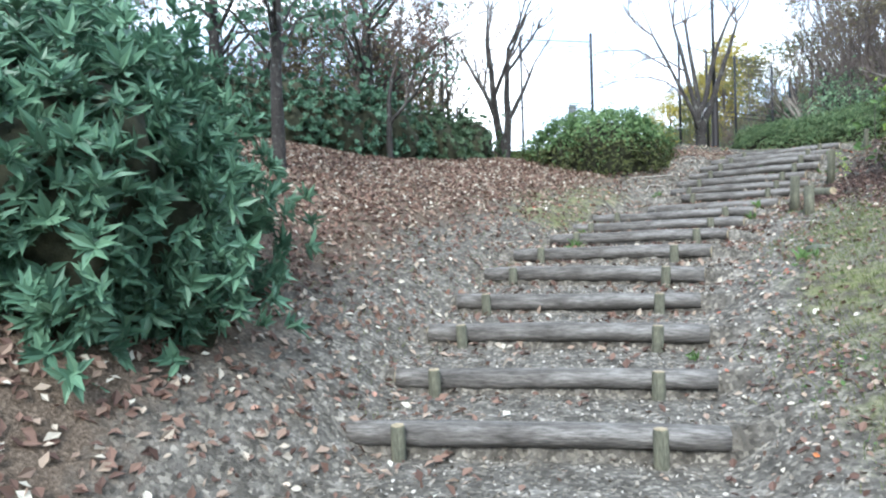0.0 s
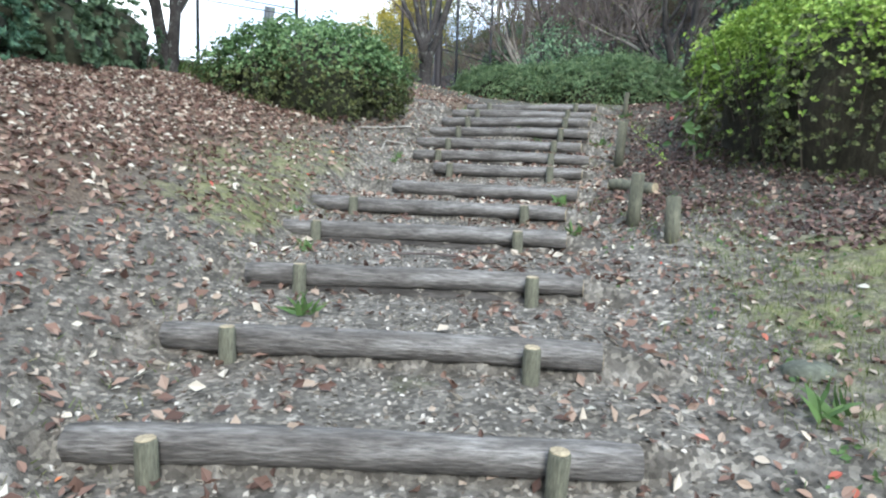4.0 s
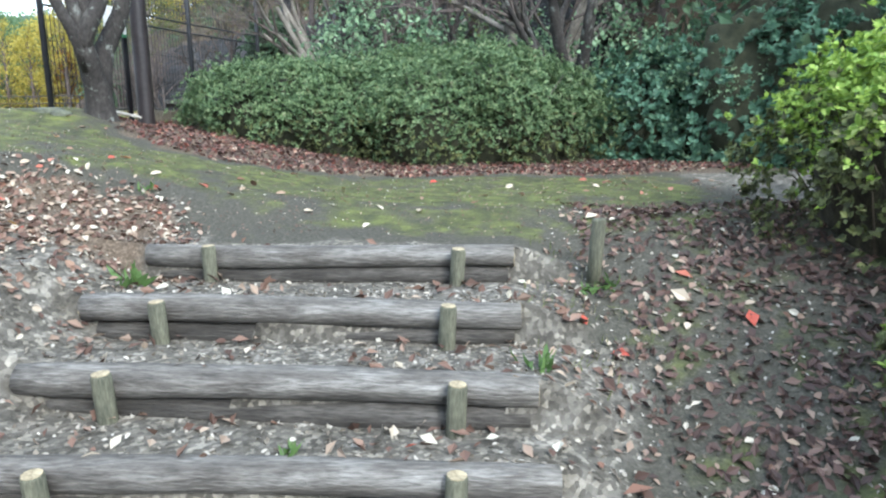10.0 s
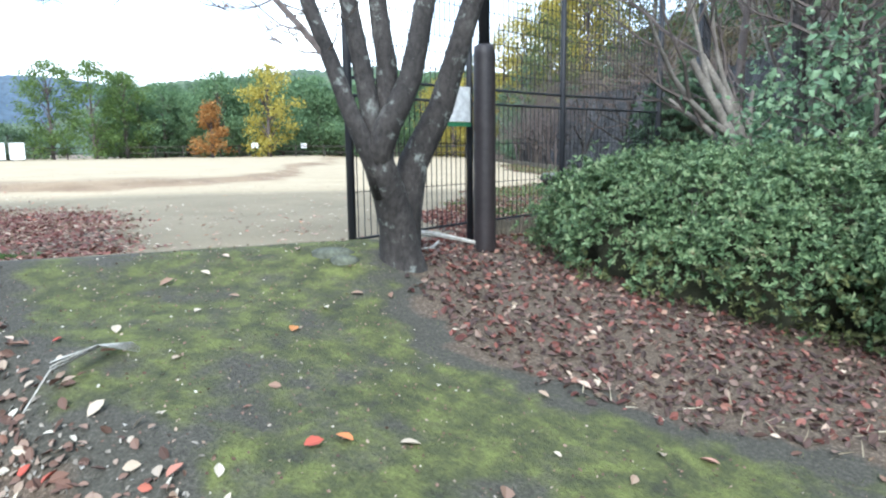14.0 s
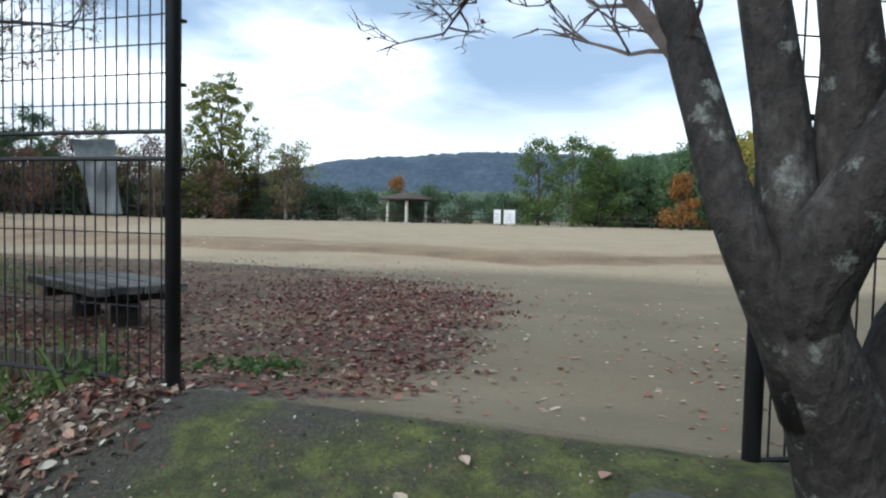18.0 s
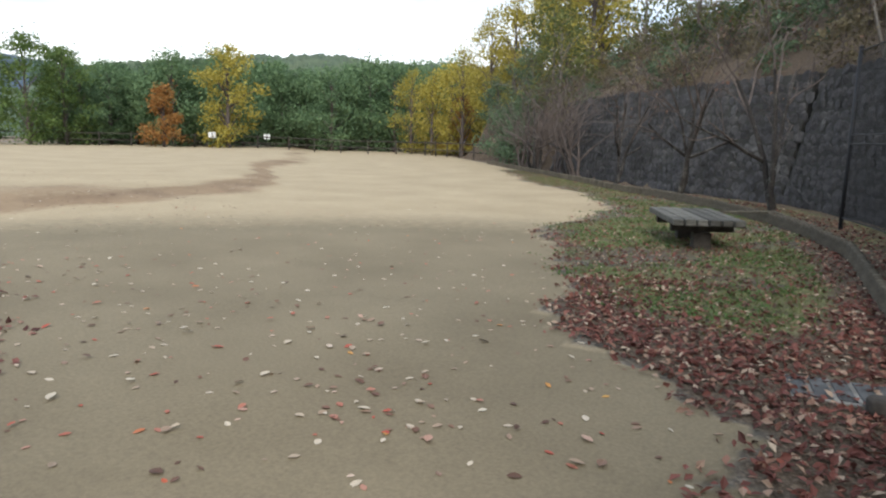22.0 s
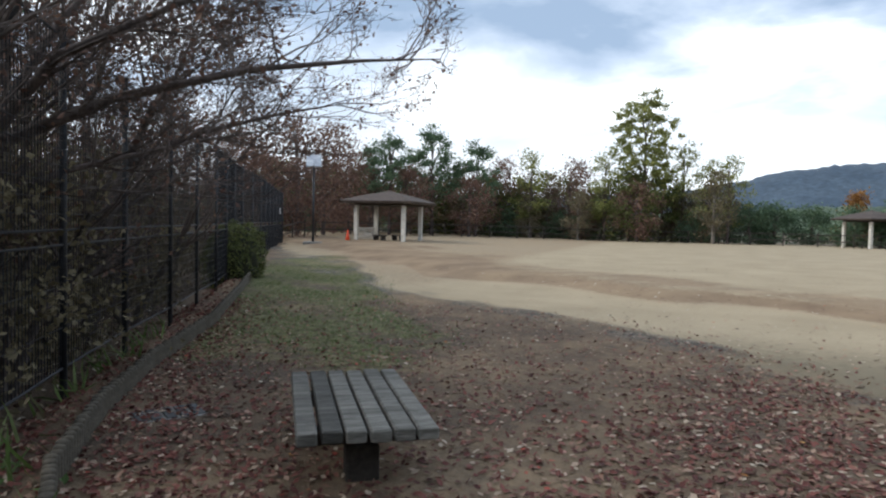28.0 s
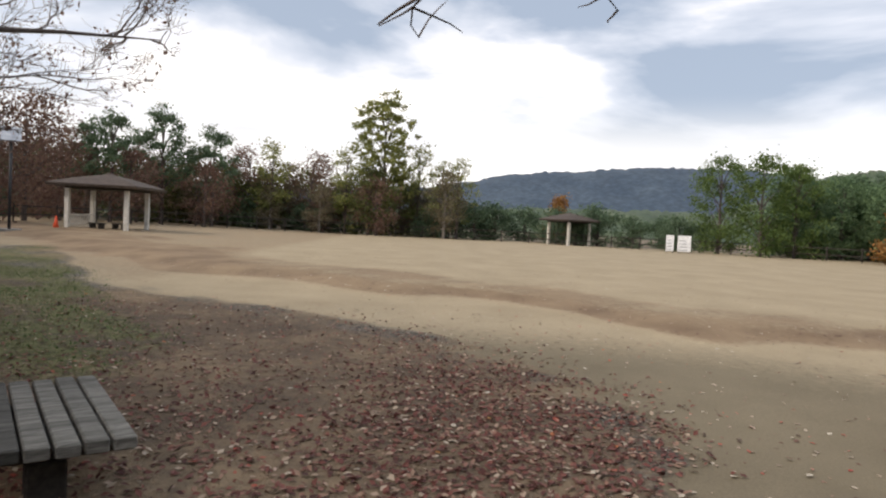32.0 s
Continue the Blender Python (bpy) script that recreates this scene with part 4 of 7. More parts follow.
        part("stem", Shape().tube([foot, foot.lerp(tip, 0.5) + Vector(rng.normal(0, 0.05, 3)), tip], [0.012, 0.009, 0.004], 5).mesh("stem", M_STEM if core_mat else M_PALETRUNK), ob)
    return ob


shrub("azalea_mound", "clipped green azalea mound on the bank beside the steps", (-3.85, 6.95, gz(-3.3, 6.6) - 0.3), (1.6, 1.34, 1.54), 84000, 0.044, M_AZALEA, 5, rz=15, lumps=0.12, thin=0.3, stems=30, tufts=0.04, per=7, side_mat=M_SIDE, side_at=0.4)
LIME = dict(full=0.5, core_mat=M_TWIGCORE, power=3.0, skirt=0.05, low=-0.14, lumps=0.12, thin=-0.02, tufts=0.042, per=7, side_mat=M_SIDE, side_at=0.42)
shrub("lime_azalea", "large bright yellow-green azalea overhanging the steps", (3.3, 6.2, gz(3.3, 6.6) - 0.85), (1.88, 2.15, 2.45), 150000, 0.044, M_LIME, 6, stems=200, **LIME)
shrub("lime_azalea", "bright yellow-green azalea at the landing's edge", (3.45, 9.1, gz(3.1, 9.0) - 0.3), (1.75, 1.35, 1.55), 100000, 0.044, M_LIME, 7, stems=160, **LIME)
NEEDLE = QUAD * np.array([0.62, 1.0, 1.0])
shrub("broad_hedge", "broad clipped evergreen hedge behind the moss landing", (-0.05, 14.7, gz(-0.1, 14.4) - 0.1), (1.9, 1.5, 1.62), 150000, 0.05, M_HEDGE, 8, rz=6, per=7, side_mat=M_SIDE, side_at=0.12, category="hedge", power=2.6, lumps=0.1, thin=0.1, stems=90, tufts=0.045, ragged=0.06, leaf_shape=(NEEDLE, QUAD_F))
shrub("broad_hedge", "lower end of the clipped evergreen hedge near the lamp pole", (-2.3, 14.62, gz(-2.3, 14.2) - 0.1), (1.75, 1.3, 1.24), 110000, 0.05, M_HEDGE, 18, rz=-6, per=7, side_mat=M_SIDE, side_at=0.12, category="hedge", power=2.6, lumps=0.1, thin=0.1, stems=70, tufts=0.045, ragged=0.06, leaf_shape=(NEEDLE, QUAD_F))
BROAD = (QUAD * np.array([0.55, 1.25, 1.0]), QUAD_F)
shrub("laurel_bush", "dark glossy laurel bush above fallen leaves", (-0.6, -4.15, gz(-0.6, -4.15) - 0.14), (1.04, 1.04, 1.5), 26000, 0.11, M_LAUREL, 9, power=2.0, lumps=0.26, leaf_shape=BROAD, thin=0.7, tufts=0.11, ragged=0.15)
shrub("laurel_bush", "dark glossy laurel bush under the ridge trees", (-2.9, -4.4, gz(-2.9, -4.4) - 0.15), (1.3, 1.3, 1.9), 22000, 0.115, M_LAUREL, 10, power=2.0, lumps=0.26, leaf_shape=BROAD, thin=0.7, tufts=0.11, ragged=0.15)
for i, (x, y, a, h) in enumerate(((-8.2, -0.6, 1.4, 1.5), (-8.1, 0.5, 1.3, 1.55), (-7.8, 1.5, 1.3, 1.5), (-7.5, 2.5, 1.2, 1.5), (-7.2, 3.5, 1.1, 1.45), (-7.4, 5.2, 1.1, 1.25), (-7.3, 6.3, 0.9, 1.2))):
    shrub("ridge_shrub", "dark evergreen undergrowth on the ridge", (x, y, gz(x, y) - 0.1), (a, a, h), 9000, 0.085, M_EVERGREEN if i > 4 else M_LAUREL, 20 + i, power=2.0, lumps=0.22, group="ridge undergrowth", tufts=0.09, ragged=0.12)
shrub("green_bush", "dark green bush against the fence by the kerb", (-3.55, 17.95, gz(-3.6, 17.9) - 0.1), (0.72, 1.15, 1.95), 26000, 0.055, M_EVERGREEN, 31, power=2.4, tufts=0.06)
shrub("green_bush", "small yellow-green bush at the fence's bend", (-19.6, 0.6, gz(-19.6, 0.6) - 0.1), (0.8, 0.8, 1.5), 5000, 0.08, M_OLIVE, 32)
for i, (x, y, a, h) in enumerate(((4.3, 14.6, 1.6, 2.6), (5.6, 12.2, 1.5, 2.2), (2.6, 15.4, 1.0, 1.5), (6.2, 16.5, 2.0, 3.4))):
    shrub("wood_shrub", "dark evergreen shrub at the wood's edge", (x, y, gz(x, y) - 0.15), (a, a, h), 26000, 0.08, M_LAUREL, 40 + i, power=2.0, lumps=0.24, group="wood edge", tufts=0.1, ragged=0.1)

# ---- trees ----


def grow(rng, p, d, length, r, depth, out, up=0.12, wiggle=0.16, kids=(3, 4), spread=0.75, shrink=0.64):
    n = 5 if depth > 1 else 3
    pts, rad = [p.copy()], [r]
    for i in range(n):
        d = (d + Vector(rng.normal(0, wiggle, 3)) + Vector((0, 0, up))).normalized()
        d.z = max(d.z, -0.12)
        p = p + d * (length / n)
        pts.append(p.copy())
        rad.append(r * (1 - 0.62 * (i + 1) / n))
    out.append((pts, rad, depth))
    if depth == 0:
        return
    for _ in range(int(rng.integers(kids[0], kids[1] + 1))):
        i = int(rng.integers(2 if n > 3 else 1, n + 1))
        side = Vector(rng.normal(0, 1, 3))
        nd = (d + side.normalized() * spread).normalized()
        grow(rng, pts[i], nd, length * shrink * rng.uniform(0.75, 1.15), max(rad[i] * 0.72, 0.004), depth - 1, out, up, wiggle, kids, spread, shrink)


def wood_parts(ob, limbs, mat, thick=0.035):
    trunk, twig = Shape(), Shape()
    for pts, rad, depth in limbs:
        if rad[0] >= thick:
            trunk.tube(pts, rad, 9 if rad[0] > 0.08 else 6, caps=False)
        else:
            twig.tube(pts, rad, 4 if rad[0] > 0.012 else 3, caps=False)
    part("trunk", trunk.mesh("trunk", mat, True), ob)
    if twig.v:
        tagged(part("twig_spray", twig.mesh("twig_spray", M_TWIG), ob), kind="stuff")


def tips_of(limbs, depth_max=0):
    return np.array([tuple(p) for pts, rad, depth in limbs if depth <= depth_max for p in pts[1:]])


def bare_tree(name, label, at, height, r, seed, stems=1, leaves=0, leaf_mat_=None, mat=None, depth=4, up=0.1, spread=0.75, leaf=0.07, lean=(0, 0), group="", kids=(3, 4)):
    rng = np.random.default_rng(seed)
    ob = thing(name, label, "tree", group, at)
    limbs = []
    for s in range(stems):
        a = rng.uniform(0, 6.28)
        q = 0.0 if stems == 1 else 0.35
        d = Vector((q * math.cos(a) + lean[0], q * math.sin(a) + lean[1], 1)).normalized()
        grow(rng, Vector((0.05 * math.cos(a) * (stems > 1), 0.05 * math.sin(a) * (stems > 1), -0.15)), d, height * 0.45, r, depth, limbs, up, 0.1, kids, spread)
    wood_parts(ob, limbs, mat or M_BARK)
    if leaves:
        tips = tips_of(limbs, 1)
        c = tips[rng.integers(0, len(tips), leaves)] + rng.normal(0, 0.08, (leaves, 3))
        part("leaves", sprinkle("leaves", rng, c, rng.uniform(0.6, 1.3, leaves) * leaf, leaf_mat_, shape=QUAD, faces=QUAD_F), ob)
    return ob


def gate_tree():
    """The many-stemmed cherry at the gate; its stems lean as they do over the opening."""
    rng = np.random.default_rng(77)
    bx, by, bz = GATE_TREE
    ob = thing("cherry_tree", "old many-stemmed cherry with grey lichened bark at the gate", "tree", at=GATE_TREE)

    def at(x, y, z):
        return Vector((x - bx, y - by, z - bz))

    s = Shape()
    s.tube([at(-3.92, 12.23, -0.25), at(-3.915, 12.21, 0.0), at(-3.905, 12.19, 0.12), at(-3.892, 12.14, 0.35), at(-3.888, 12.055, 0.58), at(-3.885, 11.965, 0.75), at(-3.87, 11.94, 0.9)], [0.28, 0.195, 0.15, 0.122, 0.11, 0.1, 0.07], 16)
    stems = [
        ([at(-3.9, 12.0, 0.55), at(-3.895, 11.92, 0.75), at(-3.93, 11.85, 0.93), at(-4.0, 11.82, 1.1), at(-4.075, 11.815, 1.28), at(-4.18, 11.815, 1.5), at(-4.32, 11.82, 1.78), at(-4.5, 11.85, 2.15), at(-4.75, 11.9, 2.65), at(-5.1, 12.0, 3.3)], [0.06, 0.064, 0.06, 0.056, 0.053, 0.051, 0.048, 0.043, 0.036, 0.028]),
        ([at(-3.88, 11.95, 0.78), at(-3.92, 11.94, 1.05), at(-3.965, 11.94, 1.28), at(-4.03, 11.93, 1.58), at(-4.11, 11.92, 1.95), at(-4.24, 11.9, 2.6), at(-4.45, 11.9, 3.4)], [0.07, 0.066, 0.061, 0.058, 0.055, 0.046, 0.034]),
        ([at(-3.88, 11.99, 0.85), at(-3.885, 12.05, 1.12), at(-3.9, 12.08, 1.4), at(-3.945, 12.085, 1.62), at(-4.0, 12.09, 2.0), at(-4.1, 12.1, 2.6), at(-4.22, 12.13, 3.4)], [0.07, 0.07, 0.066, 0.062, 0.056, 0.046, 0.034]),
        ([at(-3.9, 11.98, 0.66), at(-3.86, 11.94, 0.84), at(-3.8, 11.955, 0.99), at(-3.745, 12.01, 1.13), at(-3.705, 12.07, 1.28), at(-3.675, 12.11, 1.48), at(-3.655, 12.16, 1.72), at(-3.6, 12.26, 2.1), at(-3.5, 12.5, 2.8), at(-3.3, 12.75, 3.5)], [0.08, 0.088, 0.085, 0.079, 0.074, 0.07, 0.066, 0.06, 0.05, 0.034]),
        ([at(-3.95, 12.2, -0.2), at(-3.93, 12.21, 0.1), at(-3.91, 12.23, 0.4), at(-3.87, 12.3, 0.75), at(-3.74, 12.45, 1.12), at(-3.665, 12.51, 1.42), at(-3.6, 12.57, 1.7), at(-3.5, 12.67, 2.1), at(-3.35, 12.85, 2.7), at(-3.2, 13.02, 3.4)], [0.2, 0.15, 0.125, 0.104, 0.088, 0.078, 0.073, 0.066, 0.054, 0.036]),
    ]
    limbs = []
    for pts, rad in stems:
        s.tube(pts, rad, 10)
        d = (pts[-1] - pts[-2]).normalized()
        for k in range(3):
            grow(rng, pts[-1], (d + Vector(rng.normal(0, 0.45, 3))).normalized(), 1.5, rad[-1] * 0.8, 3, limbs, 0.1, 0.15, (3, 4), 0.8)
    # low limbs that reach out over the opening, hung with fine twigs
    for pts, r0 in (([at(-4.12, 11.8, 1.38), at(-4.32, 11.74, 1.62), at(-4.62, 11.72, 1.9), at(-5.1, 11.75, 2.12), at(-5.7, 11.85, 2.22), at(-6.3, 11.9, 2.22), at(-6.8, 11.9, 2.15)], 0.026),
                    ([at(-4.18, 12.03, 2.1), at(-5.1, 12.5, 2.8), at(-5.8, 12.8, 2.95), at(-6.5, 13.0, 2.8), at(-7.0, 13.1, 2.65)], 0.028),
                    ([at(-4.7, 11.98, 2.35), at(-5.4, 11.6, 2.9), at(-6.2, 11.3, 3.0), at(-6.9, 11.2, 2.9)], 0.026)):
        limbs.append((pts, [r0 * (1 - 0.75 * i / (len(pts) - 1)) for i in range(len(pts))], 3))
        for q in range(1, len(pts)):
            for _ in range(4):
                side = Vector((rng.normal(-0.5, 0.5), rng.normal(0, 0.7), rng.normal(-0.1, 0.35))).normalized()
                grow(rng, pts[q - 1].lerp(pts[q], rng.uniform(0.2, 1.0)), side, rng.uniform(0.3, 0.6), 0.009, 2, limbs, 0.03, 0.2, (3, 4), 0.7, 0.6)
    part("trunk", s.mesh("trunk", M_BARK, True), ob)
    tw = Shape()
    for pts, rad, depth in limbs:
        tw.tube(pts, rad, 5 if rad[0] > 0.02 else 3, caps=False)
    tagged(part("twig_spray", tw.mesh("twig_spray", M_TWIG), ob), kind="stuff")
    tips = tips_of(limbs, 0)
    c = tips[rng.integers(0, len(tips), 60)]
    tagged(part("last_leaves", sprinkle("last_leaves", rng, c, rng.uniform(0.04, 0.08, 60), M_RUSSET, shape=QUAD, faces=QUAD_F), ob), kind="stuff")


def limb_tree(label, at, trunk, limbs_, seed, leaves, leaf_m):
    """A leaning tree whose long limbs are hung with fine twigs and a few leaves."""
    rng = np.random.default_rng(seed)
    ob = thing("overhanging_cherry", label, "tree", "cherries by the fence", at)
    s, fine = Shape(), []
    s.tube(trunk[0], trunk[1], 10)
    for pts, r0 in limbs_:
        pts = [Vector(p) for p in pts]
        part("limb", Shape().tube(pts, [r0 * (1 - 0.9 * i / (len(pts) - 1)) for i in range(len(pts))], 7, caps=False).mesh("limb", M_TWIG, True), ob)
        for q in range(1, len(pts)):
            d = (pts[q] - pts[q - 1]).normalized()
            for _ in range(5):
                side = (d * 0.6 + Vector((rng.normal(0, 0.6), rng.normal(0.1, 0.6), rng.normal(0.15, 0.4)))).normalized()
                grow(rng, pts[q - 1].lerp(pts[q], rng.uniform(0.1, 1.0)), side, rng.uniform(0.6, 1.2), 0.014, 3, fine, 0.04, 0.16, (3, 4), 0.7, 0.64)
    part("trunk", s.mesh("trunk", M_TWIG, True), ob)
    tw = Shape()
    for pts, rad, depth in fine:
        tw.tube(pts, rad, 3, caps=False)
    tagged(part("twig_spray", tw.mesh("twig_spray", M_TWIG), ob), kind="stuff")
    tips = tips_of(fine, 1)
    c = tips[rng.integers(0, len(tips), leaves)] + rng.normal(0, 0.05, (leaves, 3))
    tagged(part("last_leaves", sprinkle("last_leaves", rng, c, rng.uniform(0.04, 0.085, leaves), leaf_m, shape=QUAD, faces=QUAD_F), ob), kind="stuff")


def crown_tree(name, label, height, width, mat, seed, trunk_r=0.14, clumps=26, per=70, leaf=0.34, shape="round", bole=0.25, group="", airy=1.0, trunk_mat=None):
    """A tree in leaf: a tapered trunk, limbs out to each spray, and an uneven crown made of sprays of leaves."""
    rng = np.random.default_rng(seed)
    ob = thing(name, label, "tree", group)
    cents = []
    for i in range(clumps):
        u = (i + 0.5) / clumps
        z = height * (bole + (1 - bole) * u)
        if shape == "round":
            w = width * math.sin(math.pi * min(0.97, 0.12 + 0.86 * u)) ** 0.7
        elif shape == "cone":
            w = width * (1.05 - u) ** 0.8
        else:
            w = width * (0.55 + 0.45 * math.sin(math.pi * u)) * rng.uniform(0.5, 1.1)
        a, q = rng.uniform(0, 6.28), math.sqrt(rng.uniform(0.1, 1.0))
        cents.append((w * q * math.cos(a), w * q * math.sin(a), z + rng.normal(0, 0.04 * height)))
    cents = np.array(cents)
    s = Shape()
    s.tube([(0, 0, -0.3), (0.02, 0.03, height * 0.25), (-0.04, 0.02, height * 0.55), (0, 0, height * 0.9)], [trunk_r * 1.25, trunk_r, trunk_r * 0.6, 0.02], 8, caps=False)
    for c in cents[::8 if clumps > 100 else 2]:
        z0 = max(height * bole * 0.8, c[2] - 0.22 * height)
        s.tube([(0, 0, z0), (c[0] * 0.5, c[1] * 0.5, (z0 + c[2]) / 2 + 0.05 * height), tuple(c)], [trunk_r * 0.4, trunk_r * 0.22, 0.01], 4, caps=False)
    stem = part("twigs" if trunk_r < 0.04 else "trunk", s.mesh("trunk", trunk_mat or M_TWIG, True), ob)
    if trunk_r < 0.04:
        tagged(stem, kind="stuff")
    n = clumps * per
    idx = np.repeat(np.arange(clumps), per)
    size = np.array([0.19, 0.19, 0.12]) * width * airy * rng.uniform(0.7, 1.25, (clumps, 1))
    c = cents[idx] + rng.normal(0, 1, (n, 3)) * size[idx]
    part("crown", sprinkle("crown", rng, c, rng.uniform(0.55, 1.3, n) * leaf, mat, normals=np.tile([0, 0, 0.6], (n, 1)), tilt=1.3, shape=QUAD, faces=QUAD_F), ob)
    return ob


def copies(ob, rng, spots, low=0.85, high=1.15, z=None):
    """Stands the thing at the first spot and copies of it at the others, each turned and scaled."""
    for i, (x, y) in enumerate(spots):
        k = rng.uniform(low, high)
        m = pose(x, y, gz(x, y) if z is None else z, 0, 0, rng.uniform(0, 360)) @ Matrix.Scale(k, 4)
        if i == 0:
            first = m
        else:
            copy_thing(ob, m)
    ob.matrix_basis = first


GATE_TREE = (-3.95, 12.1, 0.0)
gate_tree()

# ---- fence and gate ----
FENCE_H = 3.0
RAIL_A, RAIL_B = 1.15, 1.28


def wire_panel(name, length, z0, z1, gap=0.065, rows=9):
    s = Shape()
    n = max(2, int(length / gap))
    w = 0.0028
    for i in range(1, n):
        x = length * i / n
        s.box(x - w, x + w, -w, w, z0, z1)
    for j in range(rows + 1):
        z = z0 + (z1 - z0) * j / rows
        s.box(0, length, -w - 0.004, w - 0.004, z - 0.003, z + 0.003)
    return s.mesh(name, M_FENCE)


def fence_run(label, pts, r=0.032, bare_start=False, near=4, tall=1.0):
    """A tall steel mesh fence: posts, twin rails, and wire panels below and above them."""
    x0, y0 = pts[0]
    z0 = 0.1
    ob = thing("mesh_fence", label, "fence", "field fence", (x0, y0, z0))
    shared = {}
    for i, (x, y) in enumerate(pts):
        s = Shape()
        s.tube([(0, 0, -0.6), (0, 0, FENCE_H * tall)], r, 10)
        s.tube([(0, 0, FENCE_H * tall), (0, 0, FENCE_H * tall + 0.03)], [r * 1.15, r * 0.7], 10)
        g = 0.1
        if i or not bare_start:
            part("post", s.mesh("post", M_FENCE, True), ob, at=(x - x0, y - y0, g - z0))
        if i + 1 == len(pts):
            break
        x1, y1 = pts[i + 1]
        g1 = 0.1
        ln = math.hypot(x1 - x, y1 - y)
        key = round(ln, 1)
        if key not in shared:
            rails = [Shape().tube([(0, 0, zr), (key, 0, zr)], 0.012, 6).mesh("rail", M_FENCE) for zr in (0.06, RAIL_A, RAIL_B, 2.95 * tall)]
            shared[key] = (wire_panel("wire_lower", key, 0.06, RAIL_A), wire_panel("wire_upper", key, RAIL_B, 2.95 * tall, rows=12), *rails)
        rot = (0, -math.degrees(math.atan2(g1 - g, ln)), math.degrees(math.atan2(y1 - y, x1 - x)))
        if i < near:
            for z_a, z_b, rows in ((0.06, RAIL_A, 3), (RAIL_B, 2.95 * tall, 12)):
                up = Shape().box(-0.0028, 0.0028, -0.0028, 0.0028, z_a, z_b).mesh("wire", M_FENCE)
                cross = Shape().box(0, ln, -0.0068, -0.0012, -0.003, 0.003).mesh("cross_wire", M_FENCE)
                cr, sr = math.cos(radians(rot[2])), math.sin(radians(rot[2]))
                n = max(2, int(ln / 0.065))
                for j in range(1, n):
                    q = ln * j / n
                    part("wire", up, ob, at=(x - x0 + q * cr, y - y0 + q * sr, g - z0), rot=rot)
                for j in range(rows + 1):
                    part("cross_wire", cross, ob, at=(x - x0, y - y0, g - z0 + z_a + (z_b - z_a) * j / rows), rot=rot)
        for me in shared[key][2 if i < near else 0:]:
            if me.name.startswith("wire"):
                tagged(part(me.name.split(".")[0], me, ob, at=(x - x0, y - y0, g - z0), rot=rot), kind="stuff")
                continue
            part(me.name.split(".")[0], me, ob, at=(x - x0, y - y0, g - z0), rot=rot)
    return ob


LEFT_FENCE = [GATE_L, (-7.19, 8.70), (-8.49, 7.19), (-9.8, 6.34), (-11.5, 5.29), (-13.36, 4.25), (-15.3, 3.07), (-17.0, 2.12), (-18.8, 0.95), (-20.6, -0.2), (-22.4, -1.3), (-24.4, -2.4), (-26.4, -3.5), (-28.4, -4.7), (-30.4, -5.9), (-32.4, -7.1), (-34.4, -8.3), (-36.4, -9.5), (-38.4, -10.6)]
RIGHT_FENCE = [GATE_R, (-4.43, 13.9), (-4.15, 15.3), (-3.65, 17.0), (-3.42, 17.9), (-3.72, 19.6), (-4.17, 21.2), (-4.7, 22.95)]
fence_run("tall dark steel mesh fence along the field", LEFT_FENCE, bare_start=True)
fence_run("tall dark steel mesh fence by the cherry tree", RIGHT_FENCE[:4], near=3)
fence_run("dark steel mesh fence below the stone wall", RIGHT_FENCE[4:], near=0, tall=0.84)

gate = thing("gate_post", "thick dark steel gate post with bolts and a latch plate", "post", at=(*GATE_L, gz(*GATE_L)), rz=55)
part("tube", Shape().tube([(0, 0, -0.3), (0, 0, 3.1), (0, 0, 3.14)], [0.037, 0.037, 0.026], 14).mesh("tube", M_FENCE, True), gate)
for z in (1.05, 1.45, 1.75, 2.2):
    part("bolt", Shape().tube([(0.03, 0.02, z), (0.05, 0.034, z)], [0.012, 0.008], 8).mesh("bolt", M_SLEEVE), gate, "round bolt head")
strip = thing("torn_sheet", "torn pale plastic sheet hanging on the fence", "sheet", at=(-6.42, 9.95, gz(-6.42, 9.92)), rz=61)
part("cloth", Shape().rings([[(-0.13 + k * 0.25 * (0.75 + 0.25 * q) + 0.03 * (1 - q), 0.02 + 0.012 * math.sin(9 * k + 5 * q) + o, 0.89 + 0.38 * q) for k in (0, 0.35, 0.7, 1.0)] + [(-0.13 + k * 0.25 * (0.75 + 0.25 * q) + 0.03 * (1 - q), 0.024 + 0.012 * math.sin(9 * k + 5 * q) + o, 0.89 + 0.38 * q) for k in (1.0, 0.7, 0.35, 0)] for q, o in ((0, 0.1), (0.35, 0.07), (0.7, 0.03), (1.0, 0.0))]).mesh("cloth", M_SLIDE), strip)
sg = thing("fence_sign", "white sign with a green band tied to the fence", "sign", at=(-4.36, 13.55, gz(-4.4, 13.55)), rz=81)
part("plate", Shape().box(-0.2, 0.2, -0.006, 0.006, 1.08, 1.38, 0.002).mesh("plate", M_WHITE), sg)
part("band", Shape().box(-0.2, 0.2, -0.009, 0.009, 1.04, 1.075).mesh("band", M_GREENBAND), sg, "green printed band")

pole = thing("lamp_pole", "dark steel lamp pole in a brown protective sleeve", "lamp post", at=(-4.09, 13.6, -0.1))
part("sleeve", Shape().tube([(0, 0, -0.2), (0, 0, 0.1), (0, 0, 1.72), (0, 0, 1.78), (0, 0, 1.8)], [0.1, 0.098, 0.094, 0.085, 0.06], 16).mesh("sleeve", M_SLEEVE, True), pole, "brown plastic sleeve")
part("shaft", Shape().tube([(0, 0, 1.7), (0, 0, 5.2)], [0.05, 0.04], 12).mesh("shaft", M_FENCE, True), pole)
